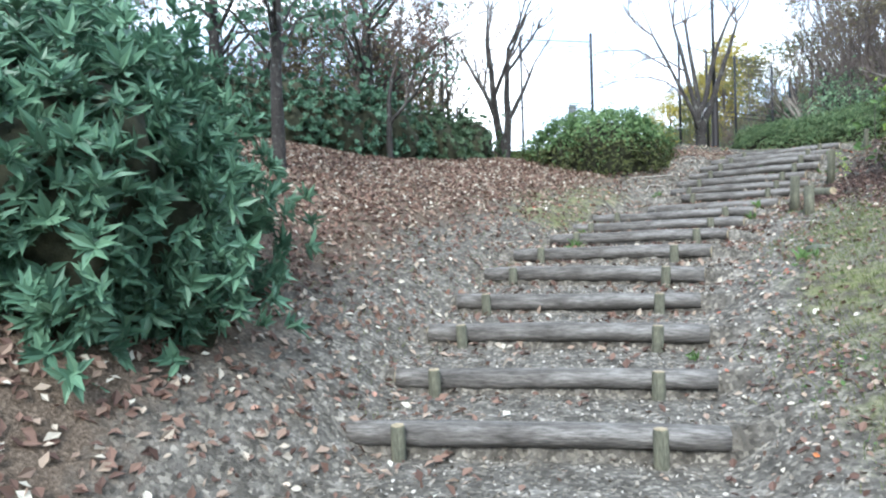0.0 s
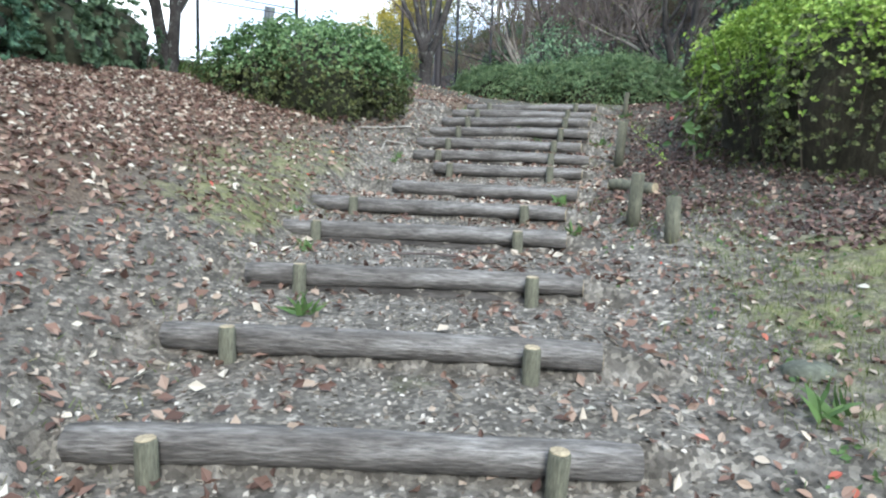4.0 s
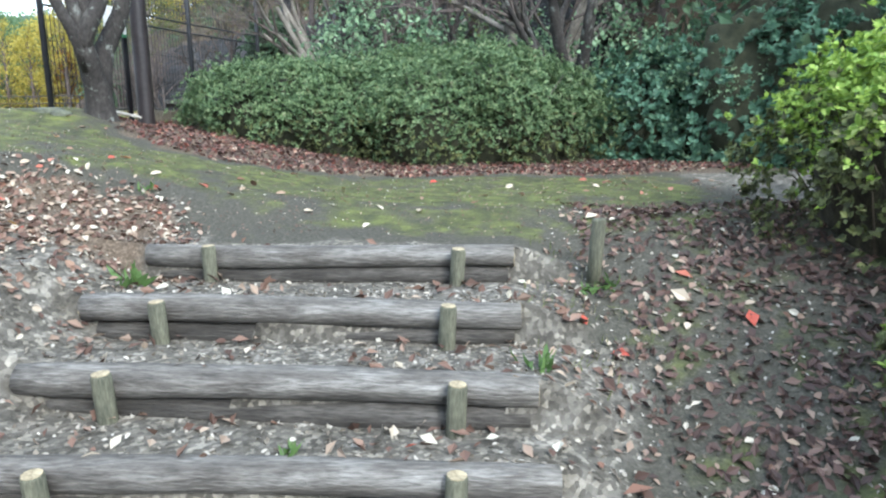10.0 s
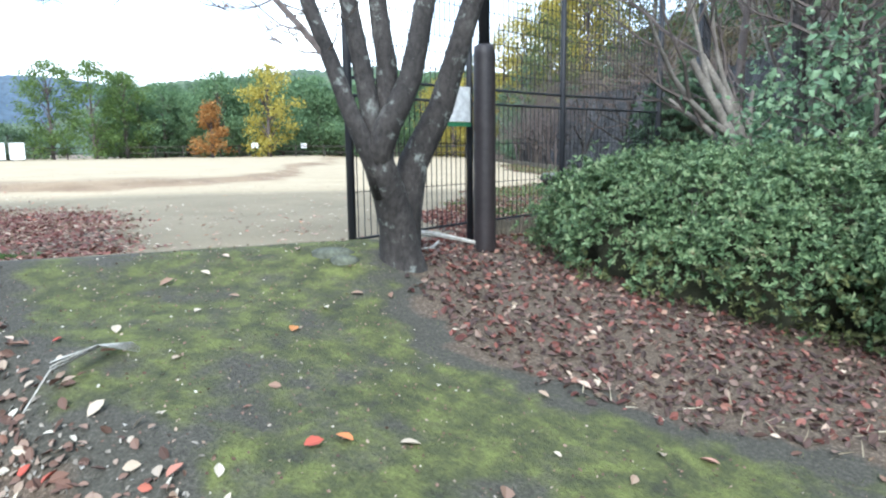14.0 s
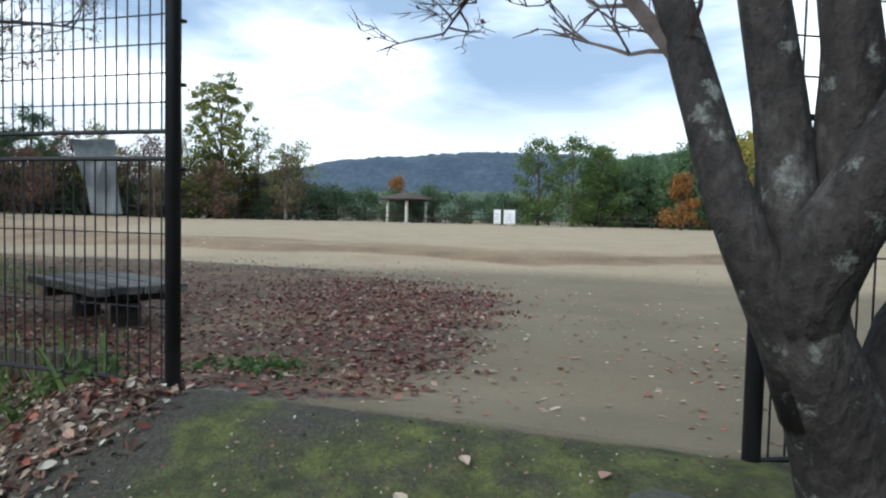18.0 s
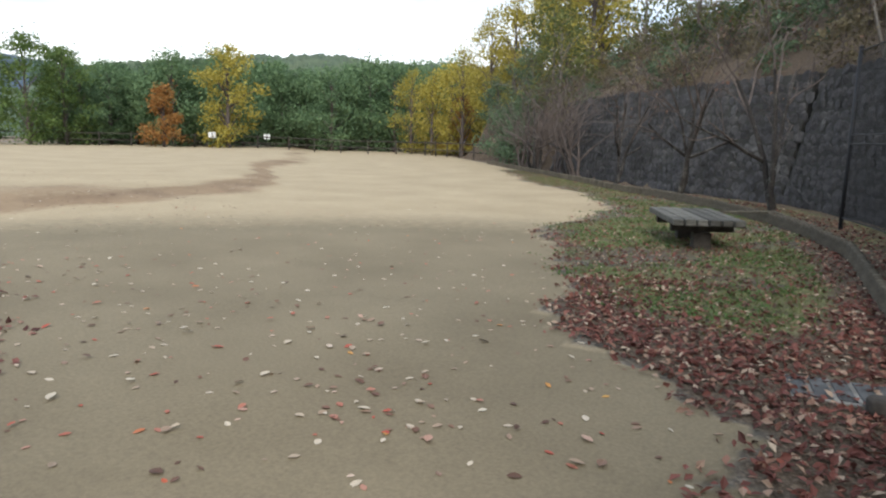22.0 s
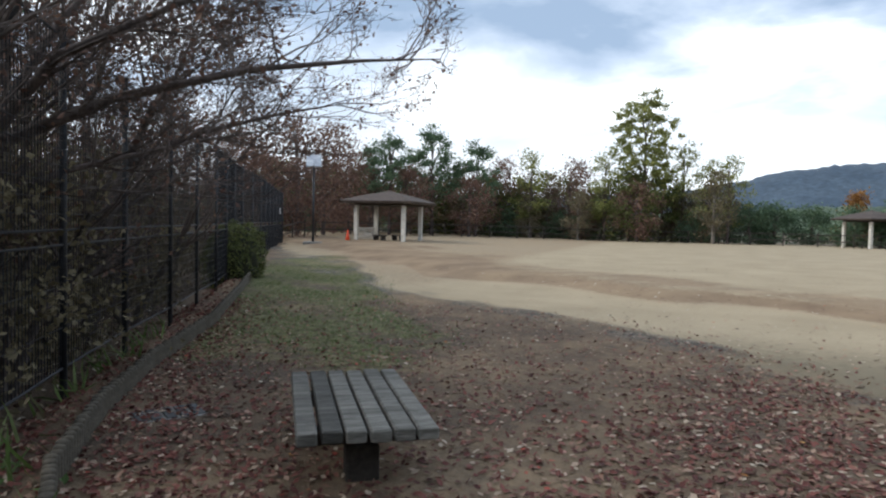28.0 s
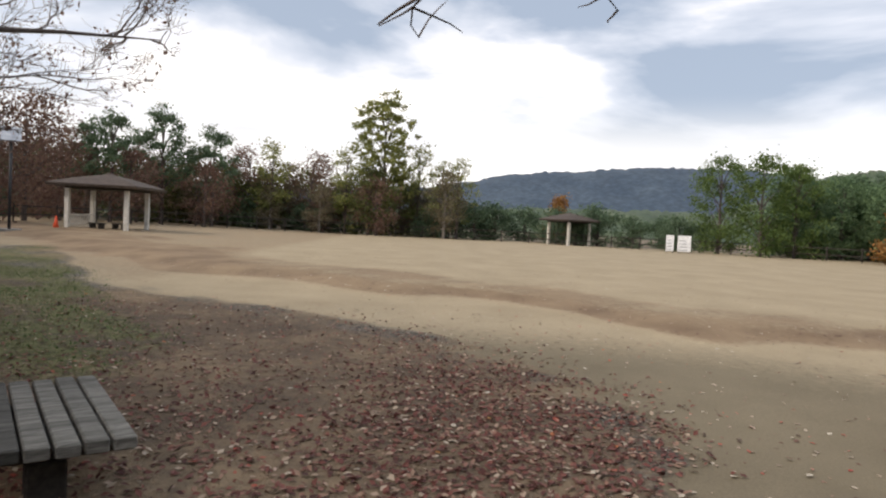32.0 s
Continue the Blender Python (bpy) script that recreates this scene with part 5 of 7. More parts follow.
part("lamp_head", Shape().tube([(0, 0, 5.2), (0, 0, 5.3), (0, 0, 5.5), (0, 0, 5.6)], [0.06, 0.16, 0.16, 0.05], 12).mesh("lamp_head", M_FENCE, True), pole)

# ---- timber edging of the field ----


def edging(label, pts):
    ob = thing("timber_edging", label, "kerb", "field edging", kind="structure")
    run, q = [], 0.0
    for (x0, y0), (x1, y1) in zip(pts, pts[1:]):
        ln = math.hypot(x1 - x0, y1 - y0)
        while q < ln:
            run.append((x0 + (x1 - x0) * q / ln, y0 + (y1 - y0) * q / ln))
            q += 0.066
        q -= ln
    palis = [stake("pale", 0.038, 0.3 + 0.01 * i, M_KERB, i) for i in range(4)]
    near = sorted(range(len(run)), key=lambda i: abs(run[i][1] - 10) + abs(run[i][0] + 7))[:220]
    rest = Shape()
    for i, (x, y) in enumerate(run):
        if i in near:
            part("stake", palis[i % 4], ob, at=(x, y, gz(x, y) - 0.14), rot=(0, 0, 40 * i))
        else:
            g = gz(x, y)
            rest.tube([(x, y, g - 0.1), (x, y, g + 0.16), (x, y, g + 0.17)], [0.04, 0.04, 0.032], 6)
    if rest.v:
        tagged(part("stakes_beyond", rest.mesh("stakes_beyond", M_KERB), ob), kind="stuff")


edging("low kerb of upright timber stakes round the field", [(-6.75, 9.95), (-7.15, 9.4), (-7.6, 8.85), (-8.2, 8.15), (-9.38, 7.25), (-10.8, 6.37), (-13.35, 5.05), (-16.7, 2.95), (-20.2, 0.7)])
edging("low kerb of upright timber stakes below the stone wall", [(-4.4, 14.2), (-4.22, 15.0), (-4.27, 16.2), (-4.38, 17.4), (-4.6, 19.9), (-5.0, 21.4), (-5.5, 22.6), (-6.84, 25.1), (-8.05, 26.6), (-10.06, 28.85), (-13.26, 32.9), (-17.4, 38.1), (-20.5, 42)])

# ---- benches ----


def plank_bench(label, at, rz):
    ob = thing("plank_bench", label, "bench", "park benches", at, rz)
    for i in range(6):
        rng = random.Random(i)
        x0 = -0.4 + i * 0.136
        s = Shape().box(x0, x0 + 0.117, -0.76 + rng.uniform(-0.006, 0.006), 0.76 + rng.uniform(-0.012, 0.012), 0.298, 0.375 + rng.uniform(-0.005, 0.003), 0.009)
        part("plank", s.mesh("plank", M_PLANK), ob, rot=(0, rng.uniform(-0.4, 0.4), 0))
    for y in (-0.42, 0.42):
        part("bearer", Shape().box(-0.36, 0.36, y - 0.045, y + 0.045, 0.2, 0.297, 0.006).mesh("bearer", M_BENCHLEG), ob)
        part("leg", Shape().box(-0.1, 0.1, y - 0.09, y + 0.09, -0.1, 0.199, 0.012).mesh("leg", M_BENCHLEG), ob)
    return ob


plank_bench("low weathered grey plank bench among fallen leaves", BENCH_L[:2] + (gz(*BENCH_L[:2]) + 0.02,), BENCH_L[2])
plank_bench("low weathered grey plank bench on grass near the kerb", BENCH_R[:2] + (gz(*BENCH_R[:2]),), BENCH_R[2])
plank_bench("low weathered grey plank bench by the far fence", (*at_bearing(125.2, 31), gz(*at_bearing(125.2, 31))), 40)

for x, y, rz in ((-9.6, 7.68, -35), (-4.62, 15.2, 10)):
    cov = thing("drain_cover", "grey iron drain cover half hidden by leaves", "drain cover", "drain covers", (x, y, gz(x, y)), rz)
    part("rim", Shape().box(-0.27, 0.27, -0.18, 0.18, -0.03, 0.004, 0.006).mesh("rim", M_CONC), cov)
    for i in range(5):
        part("slat", Shape().box(-0.26 + i * 0.105, -0.18 + i * 0.105, -0.15, 0.15, 0.0, 0.014, 0.004).mesh("slat", M_IRON), cov)
vb = thing("valve_box", "small dark round valve box by the kerb", "valve", at=(-4.48, 14.95, gz(-4.48, 14.95)))
part("body", Shape().tube([(0, 0, -0.05), (0, 0, 0.07), (0, 0, 0.085)], [0.065, 0.065, 0.05], 12).mesh("body", M_BENCHLEG, True), vb)

# ---- stone wall ----


def stone_wall():
    ob = thing("stone_wall", "tall leaning retaining wall of dark rough stones", "retaining wall", kind="structure")
    line = [(2.0, 17.5), (-1.5, 21.2), (-4.0, 23.6), (-5.9, 26.8), (-8.55, 29.1), (-10.85, 31.7), (-13.2, 34.5), (-14.9, 36.4)]
    h, lean = 2.75, 0.75
    rng = random.Random(4)
    backing, stuff = Shape(), Shape()
    shapes = []
    for i in range(14):
        r2 = random.Random(i + 70)
        s = Shape()
        rings = []
        for depth, k in ((0.0, 1.0), (0.045, 0.93), (0.075, 0.6)):
            rings.append([(k * 0.5 * math.cos(a) * r2.uniform(0.86, 1.1), -depth + r2.uniform(-0.02, 0.02), k * 0.5 * math.sin(a) * r2.uniform(0.86, 1.1)) for a in [j * math.pi / 3.5 + 0.3 for j in range(7)]])
        shapes.append(s.rings(rings).mesh("stone", M_STONE))
    made = 0
    for (x0, y0), (x1, y1) in zip(line, line[1:]):
        ln = math.hypot(x1 - x0, y1 - y0)
        ux, uy = (x1 - x0) / ln, (y1 - y0) / ln
        nx, ny = uy, -ux  # away from the field
        g = min(gz(x0 - nx * 0.6, y0 - ny * 0.6), gz(x1 - nx * 0.6, y1 - ny * 0.6))
        backing.add([(x0, y0, g - 0.4), (x1, y1, g - 0.4), (x1 + nx * lean, y1 + ny * lean, g + h), (x0 + nx * lean, y0 + ny * lean, g + h),
                     (x0 + nx * 1.2, y0 + ny * 1.2, g - 0.4), (x1 + nx * 1.2, y1 + ny * 1.2, g - 0.4), (x1 + nx * 1.2, y1 + ny * 1.2, g + h), (x0 + nx * 1.2, y0 + ny * 1.2, g + h)],
                    [(0, 1, 2, 3), (3, 2, 6, 7), (1, 5, 6, 2), (0, 3, 7, 4), (4, 7, 6, 5)])
        size = 0.25
        rows = int(h / (size * 0.86)) + 1
        for r in range(rows):
            for c in range(int(ln / size) + 1):
                q = (c + 0.5 * (r % 2) + rng.uniform(-0.12, 0.12)) * size
                if q > ln:
                    continue
                z = g + 0.1 + r * size * 0.86 + rng.uniform(-0.04, 0.04)
                if z > g + h - 0.05:
                    continue
                t = (z - g) / h * lean * (h / (h + 0.4)) + lean * 0.4 / (h + 0.4)
                me = shapes[rng.randrange(14)]
                m = pose(x0 + ux * q + nx * t, y0 + uy * q + ny * t, z, -10 + rng.uniform(-5, 5), rng.uniform(0, 360), math.degrees(math.atan2(uy, ux)) + 180) @ Matrix.Scale(size * rng.uniform(1.0, 1.16), 4)
                if made < 300 and 21 < y0 + uy * q < 31:
                    st = new("stone", me)
                    st.parent = ob
                    st.matrix_basis = m
                    made += 1
                else:
                    stuff.add([m @ v.co for v in me.vertices], [tuple(p.vertices) for p in me.polygons])
    part("backing", backing.mesh("backing", M_MORTAR), ob)
    tagged(part("stones_beyond", stuff.mesh("stones_beyond", M_STONE), ob), kind="stuff")


stone_wall()

# ---- pavilions, boards and small far things ----


def pavilion(at, rz, scale, rails):
    ob = thing("park_pavilion", "open four-post park shelter with pale posts and brown hipped roof", "pavilion", "park shelters", at, rz)
    R = scale

    def ring(r, z):
        return [(r * math.cos(math.pi / 2 * j), r * math.sin(math.pi / 2 * j), z) for j in range(4)]

    part("roof", Shape().rings([ring(R * 1.5, 2.32), ring(R * 1.53, 2.44), ring(R * 0.85, 2.78), ring(R * 0.1, 3.06), ring(R * 0.05, 3.14)]).mesh("roof", M_ROOF), ob, "brown shingled hipped roof")
    part("soffit_beam", Shape().rings([ring(R * 1.06, 2.2), ring(R * 1.06, 2.315)]).mesh("soffit_beam", M_BENCHLEG), ob)
    part("slab", Shape().rings([ring(R * 1.2, -0.2), ring(R * 1.2, 0.05)]).mesh("slab", M_CONC), ob)
    pm = Shape().box(-0.11, 0.11, -0.11, 0.11, 0.05, 2.2, 0.015).mesh("post", M_PAVPOST)
    for j in range(4):
        part("post", pm, ob, at=(R * math.cos(math.pi / 2 * j), R * math.sin(math.pi / 2 * j), 0), rot=(0, 0, 45))
    for j in rails:
        a0, a1 = math.pi / 2 * j, math.pi / 2 * (j + 1)
        p0, p1 = Vector((R * math.cos(a0), R * math.sin(a0), 0)), Vector((R * math.cos(a1), R * math.sin(a1), 0))
        for z in (0.35, 0.85):
            part("rail", Shape().tube([p0 + Vector((0, 0, z)), p1 + Vector((0, 0, z))], 0.035, 6).mesh("rail", M_PAVPOST), ob)
        for i in range(1, 12):
            q = p0.lerp(p1, i / 12)
            part("baluster", Shape().tube([q + Vector((0, 0, 0.1)), q + Vector((0, 0, 0.85))], 0.03, 6).mesh("baluster", M_PAVPOST), ob)
    for y in (-0.6, 0.6):
        part("seat", Shape().box(-0.7, 0.7, y - 0.2, y + 0.2, 0.4, 0.46, 0.01).mesh("seat", M_BENCHLEG), ob)
        for x in (-0.55, 0.55):
            part("leg", Shape().box(x - 0.05, x + 0.05, y - 0.15, y + 0.15, 0.05, 0.4).mesh("leg", M_BENCHLEG), ob)


pavilion(PAV_A, 48, 2.08, (2,))
pavilion(PAV_B, 77, 1.8, ())

for i, (x, y, w, h) in enumerate(BOARDS):
    z = gz(x, y)
    ob = thing("notice_board", "white notice board on two posts at the field's edge", "notice board", "notice boards", (x, y, z), 58)
    part("panel", Shape().box(-w / 2, w / 2, -0.03, 0.03, 0.12, 0.12 + h, 0.01).mesh("panel", M_WHITE), ob)
    for sx in (-1, 1):
        part("post", Shape().tube([(sx * w * 0.35, 0.06, -0.2), (sx * w * 0.35, 0.06, h)], 0.03, 8).mesh("post", M_IRON), ob)
    for j in range(4):
        part("print_line", Shape().box(-w * 0.36, w * (0.3 - 0.06 * j), -0.036, -0.031, 0.2 + h * 0.2 * j, 0.26 + h * 0.2 * j).mesh("print_line", M_INK), ob)
for x, y, w, z0 in SMALL_SIGNS:
    z = gz(x, y)
    ob = thing("small_sign", "small white sign plate on a thin post", "sign", "edge signs", (x, y, z), math.degrees(math.atan2(y - 11, x + 6)) + 90)
    part("plate", Shape().box(-w / 2, w / 2, -0.015, 0.015, z0, z0 + w * 0.8, 0.005).mesh("plate", M_WHITE), ob)
    part("post", Shape().tube([(0, 0.03, -0.2), (0, 0.03, z0 + w * 0.7)], 0.025, 6).mesh("post", M_FENCE), ob)

sol = thing("solar_lamp", "solar street lamp on a twin dark pole near the shelter", "street lamp", at=SOLAR, rz=30)
for sx in (-0.16, 0.16):
    part("pole", Shape().tube([(sx, 0, -0.2), (sx, 0, 4.0)], 0.06, 8).mesh("pole", M_FENCE, True), sol)
part("panel", Shape().box(-0.55, 0.55, -0.4, 0.4, -0.03, 0.03, 0.01).mesh("panel", M_SOLAR), sol, "tilted grey solar panel", at=(0, 0, 4.4), rot=(0, 38, 0))
part("bracket", Shape().tube([(0, 0, 3.9), (0, 0, 4.38)], 0.04, 6).mesh("bracket", M_FENCE), sol)
part("foot", Shape().box(-0.6, 0.6, -0.5, 0.5, -0.1, 0.12, 0.02).mesh("foot", M_CONC), sol)
cone = thing("traffic_cone", "orange traffic cone beside the shelter", "traffic cone", at=CONE)
part("body", Shape().tube([(0, 0, 0.03), (0, 0, 0.75)], [0.17, 0.03], 12).mesh("body", M_ORANGE, True), cone)
part("base", Shape().box(-0.22, 0.22, -0.22, 0.22, -0.01, 0.035, 0.01).mesh("base", M_ORANGE), cone)
lowf = thing("low_fence", "low dark rail fence along the far trees", "fence", kind="structure")
far_line = [(-38, -10.6), (-46, -13), (-56, -8), (-63, 2), (-66, 14), (-64, 26), (-59, 37), (-52, 46), (-44, 52), (-32, 54), (-23, 47)]
pm = Shape().tube([(0, 0, -0.2), (0, 0, 1.1)], 0.05, 6).mesh("post", M_BENCHLEG)
for (x0, y0), (x1, y1) in zip(far_line, far_line[1:]):
    n = max(1, round(math.hypot(x1 - x0, y1 - y0) / 2.5))
    for i in range(n):
        x, y = x0 + (x1 - x0) * i / n, y0 + (y1 - y0) * i / n
        part("post", pm, lowf, at=(x, y, gz(x, y)))
    s = Shape()
    for z in (0.45, 0.95):
        s.tube([(x0, y0, gz(x0, y0) + z), ((x0 + x1) / 2, (y0 + y1) / 2, gz((x0 + x1) / 2, (y0 + y1) / 2) + z), (x1, y1, gz(x1, y1) + z)], 0.04, 5)
    part("rail", s.mesh("rail", M_BENCHLEG), lowf)

# ---- trees round the field ----
rng = np.random.default_rng(12)


def belt(y0, y1, n, near, far):
    return [at_bearing(y0 + (y1 - y0) * (i + rng.uniform(-0.3, 0.3)) / max(1, n - 1), rng.uniform(near, far)) for i in range(n)]


pine = crown_tree("evergreen_tree", "dense green tree in the belt beyond the field", 7.0, 2.9, M_FOREST, 101, clumps=52, per=130, leaf=0.24, bole=0.04, group="far tree belt")
copies(pine, rng, belt(25, 61, 22, 60, 68))
pine2 = crown_tree("evergreen_tree", "tall dark evergreen in the belt beyond the field", 7.6, 2.7, M_EVERGREEN, 102, clumps=52, per=120, leaf=0.24, bole=0.04, group="far tree belt")
copies(pine2, rng, belt(27, 60, 18, 68, 78))
olive = crown_tree("olive_tree", "olive green tree turning yellow beyond the field", 5.4, 2.6, M_OLIVE, 103, clumps=40, per=110, leaf=0.24, bole=0.05, group="far tree belt")
copies(olive, rng, belt(89, 126, 14, 60, 74))
conic = crown_tree("green_tree", "broad light green tree at the field's far edge", 8.2, 2.8, M_LIGHT, 111, clumps=48, per=120, leaf=0.22, bole=0.05, airy=0.85, group="far tree belt")
copies(conic, rng, [at_bearing(62.6, 58), at_bearing(65.6, 60), at_bearing(60.2, 60)], 0.8, 1.02)
russ = crown_tree("russet_tree", "russet autumn tree beyond the field", 5.2, 2.1, M_RUSSET, 104, clumps=40, per=70, leaf=0.2, bole=0.12, airy=1.1, group="far tree belt")
copies(russ, rng, belt(85, 130, 15, 54, 68), 0.55, 1.05)
dusk = crown_tree("dusky_tree", "thin brownish tree beyond the field", 5.6, 1.8, M_DUSK, 112, clumps=40, per=64, leaf=0.2, bole=0.15, airy=1.0, group="far tree belt", trunk_mat=M_PALETRUNK)
copies(dusk, rng, belt(88, 130, 20, 58, 68), 0.6, 1.1)
dark = crown_tree("dark_tree", "dark evergreen tree behind the low fence", 3.4, 2.3, M_EVERGREEN, 105, clumps=36, per=110, leaf=0.22, bole=0.03, group="far tree belt")
copies(dark, rng, belt(66, 128, 30, 60, 70), 0.6, 1.05)
yel = crown_tree("yellow_tree", "bright yellow autumn tree at the field's edge", 7.0, 2.5, M_YELLOW, 106, clumps=46, per=80, leaf=0.24, bole=0.06, airy=0.8, group="autumn trees")
copies(yel, rng, [at_bearing(48.5, 56), at_bearing(30.0, 55), at_bearing(25.6, 50), at_bearing(22.6, 47), at_bearing(27.5, 57), at_bearing(20, 43), at_bearing(17.6, 40)], 0.95, 1.15)
amb = crown_tree("orange_tree", "orange autumn tree at the field's edge", 4.6, 1.9, M_AMBER, 107, clumps=36, per=80, leaf=0.22, bole=0.1, shape="cone", airy=0.85, group="autumn trees")
copies(amb, rng, [at_bearing(53.4, 56), at_bearing(78.3, 69), at_bearing(29.0, 53)], 0.95, 1.05)
russ2 = crown_tree("russet_tree", "broad russet tree behind the shelter and the fence", 7.4, 2.9, M_RUSSET, 113, clumps=52, per=90, leaf=0.2, bole=0.1, airy=1.0, group="far tree belt")
copies(russ2, rng, [at_bearing(a, d) for a, d in ((118.2, 55), (120.4, 50), (122.6, 47), (124.8, 44), (126.8, 42), (104.5, 62), (99.5, 64))], 0.8, 1.1)
tall = crown_tree("tall_poplar", "tall thin-crowned tree turning yellow behind the shelter", 12.4, 3.7, M_POPLAR, 108, clumps=190, per=56, leaf=0.24, bole=0.3, shape="open", airy=0.3, group="tall trees", trunk_r=0.16)
copies(tall, rng, [at_bearing(93.4, 62)], 1.0, 1.01)
tall2 = crown_tree("tall_tree", "tall dark round-topped tree rising from the belt", 9.0, 2.3, M_EVERGREEN, 109, clumps=46, per=100, leaf=0.22, bole=0.35, airy=0.7, group="tall trees")
copies(tall2, rng, [at_bearing(111.2, 58), at_bearing(114.8, 55), at_bearing(116.2, 57), at_bearing(107.4, 58), at_bearing(113, 60)], 0.8, 1.02)
tall3 = crown_tree("tall_tree", "half-bare pale green tree above the belt", 8.8, 2.2, M_POPLAR, 110, clumps=54, per=46, leaf=0.22, bole=0.22, shape="open", airy=0.8, group="tall trees")
copies(tall3, rng, [at_bearing(96.6, 60), at_bearing(88.4, 62), at_bearing(102.7, 60), at_bearing(90.4, 64), at_bearing(87, 62)], 0.75, 0.98)

# thicket behind the field's side fence
thick = bare_tree("twiggy_tree", "leafless twiggy tree crowding the fence", (0, 0, 0), 4.6, 0.07, 120, stems=3, leaves=500, leaf_mat_=M_RUSSET, mat=M_TWIG, depth=4, up=0.06, spread=0.8, leaf=0.06, group="fence thicket", kids=(3, 3))
spots = []
for x, y in ((-8.6, 5.4), (-9.4, 4.9), (-10.6, 4.2), (-11.4, 3.6), (-12.6, 3.0), (-13.4, 2.4), (-14.4, 1.8), (-15.6, 1.0), (-16.6, 0.5), (-18.2, -0.6), (-20.5, -1.9), (-23, -3.4), (-26, -5.0), (-29.5, -7.2), (-33, -9.2), (-37, -11.6)):
    spots.append((x + rng.uniform(-0.4, 0.4), y + rng.uniform(-0.5, 0.1)))
copies(thick, rng, spots + [(-9.8, 5.5), (-10.9, 4.5), (-12.0, 3.9), (-8.3, 6.0), (-7.9, 4.6), (-13.9, 2.9)], 0.85, 1.2)
big = bare_tree("twiggy_tree", "tall twiggy tree with brown leaves behind the fence", (0, 0, 0), 7.6, 0.09, 121, stems=2, leaves=1300, leaf_mat_=M_RUSSET, mat=M_TWIG, depth=5, up=0.07, spread=0.75, leaf=0.085, group="fence thicket", kids=(3, 4))
copies(big, rng, [(-9.3, 3.6), (-11.2, 2.6), (-14.0, 1.0), (-8.2, 4.2), (-17.5, -1.2)], 0.8, 1.05)
limb_tree("cherry with a few red leaves reaching over the fence", (-8.9, 5.7, -0.4),
          ([(0, 0, -0.2), (0.02, 0.02, 0.8), (-0.1, 0.2, 1.7), (-0.25, 0.5, 2.4)], [0.13, 0.11, 0.1, 0.085]),
          [([(-0.25, 0.5, 2.4), (-0.9, 1.2, 2.9), (-1.8, 1.9, 3.3), (-2.9, 2.5, 3.6), (-4.2, 2.9, 3.9)], 0.06), ([(-0.25, 0.5, 2.4), (-0.3, 1.3, 3.1), (-0.9, 2.2, 3.7), (-1.8, 3.0, 4.1)], 0.055),
           ([(-0.1, 0.2, 1.7), (-1.0, 0.5, 2.3), (-2.2, 0.9, 2.7), (-3.4, 1.2, 3.0)], 0.045), ([(-0.25, 0.5, 2.4), (0.3, 1.4, 3.4), (0.4, 2.4, 3.9)], 0.05), ([(-0.25, 0.5, 2.4), (-0.9, 0.6, 3.6), (-1.8, 0.9, 4.8)], 0.05)], 131, 1200, M_RUSSET)
limb_tree("nearly bare cherry leaning over the fence", (-12.2, 3.9, -0.3),
          ([(0, 0, -0.2), (0.0, 0.05, 0.9), (-0.1, 0.25, 1.8), (-0.2, 0.5, 2.5)], [0.12, 0.1, 0.09, 0.075]),
          [([(-0.2, 0.5, 2.5), (-0.8, 1.2, 3.0), (-1.8, 1.9, 3.4), (-2.8, 2.4, 3.7)], 0.055), ([(-0.2, 0.5, 2.5), (0.2, 1.3, 3.2), (0.2, 2.3, 3.8)], 0.05), ([(-0.2, 0.5, 2.5), (-0.9, 0.4, 3.6), (-1.6, 0.8, 4.7)], 0.05), ([(-0.1, 0.25, 1.8), (-1.0, 0.7, 2.4), (-2.2, 1.1, 2.8)], 0.04)], 132, 1300, M_RUSSET)
under = crown_tree("thicket_shrub", "dusky brown undergrowth behind the fence", 2.6, 1.2, M_DUSK, 133, clumps=26, per=120, leaf=0.075, bole=0.02, group="fence undergrowth", trunk_r=0.05)
copies(under, rng, [(x + rng.uniform(-0.5, 0.5), y - 0.5 + rng.uniform(-0.4, 0.2)) for x, y in ((-8.2, 5.2), (-9.6, 4.6), (-11, 3.6), (-12.6, 2.6), (-14.4, 1.6), (-16.4, 0.4), (-18.4, -0.8), (-20.8, -2), (-23.4, -3.6), (-26.5, -5.4), (-30, -7.6), (-34, -9.8), (-8.0, 6.6), (-9.4, 5.6), (-10.6, 4.9), (-11.8, 4.2), (-13.0, 3.5), (-14.2, 2.7), (-15.6, 1.9))], 0.8, 1.25)
backw = crown_tree("wood_tree", "russet and bare wood behind the fence", 6.5, 2.5, M_RUSSET, 134, clumps=36, per=110, leaf=0.11, bole=0.1, airy=1.15, group="wood behind the fence")
copies(backw, rng, [(-12.5, -2.0), (-15.5, -2.8), (-19, -4.8), (-23, -7.2), (-27, -9.0), (-31.5, -11.5), (-36, -14), (-41, -15.5)], 0.8, 1.2)

# ridge above the steps
bare_tree("cherry_tree", "bare grey cherry on the ridge by the fence", (-7.5, 8.3, gz(-7.5, 8.3)), 6.8, 0.13, 141, stems=2, depth=4, up=0.08, spread=0.65, leaves=0, group="ridge cherries")
ever = crown_tree("ridge_evergreen", "dark evergreen tree on the leafy ridge", 5.6, 2.5, M_LAUREL, 142, clumps=34, per=42, leaf=0.14, bole=0.24, trunk_r=0.15, group="ridge evergreens", trunk_mat=M_BARK)
copies(ever, rng, [(-7.7, 3.85), (-9.4, 1.2), (-8.6, -1.6), (-5.2, -5.2)], 0.85, 1.1)
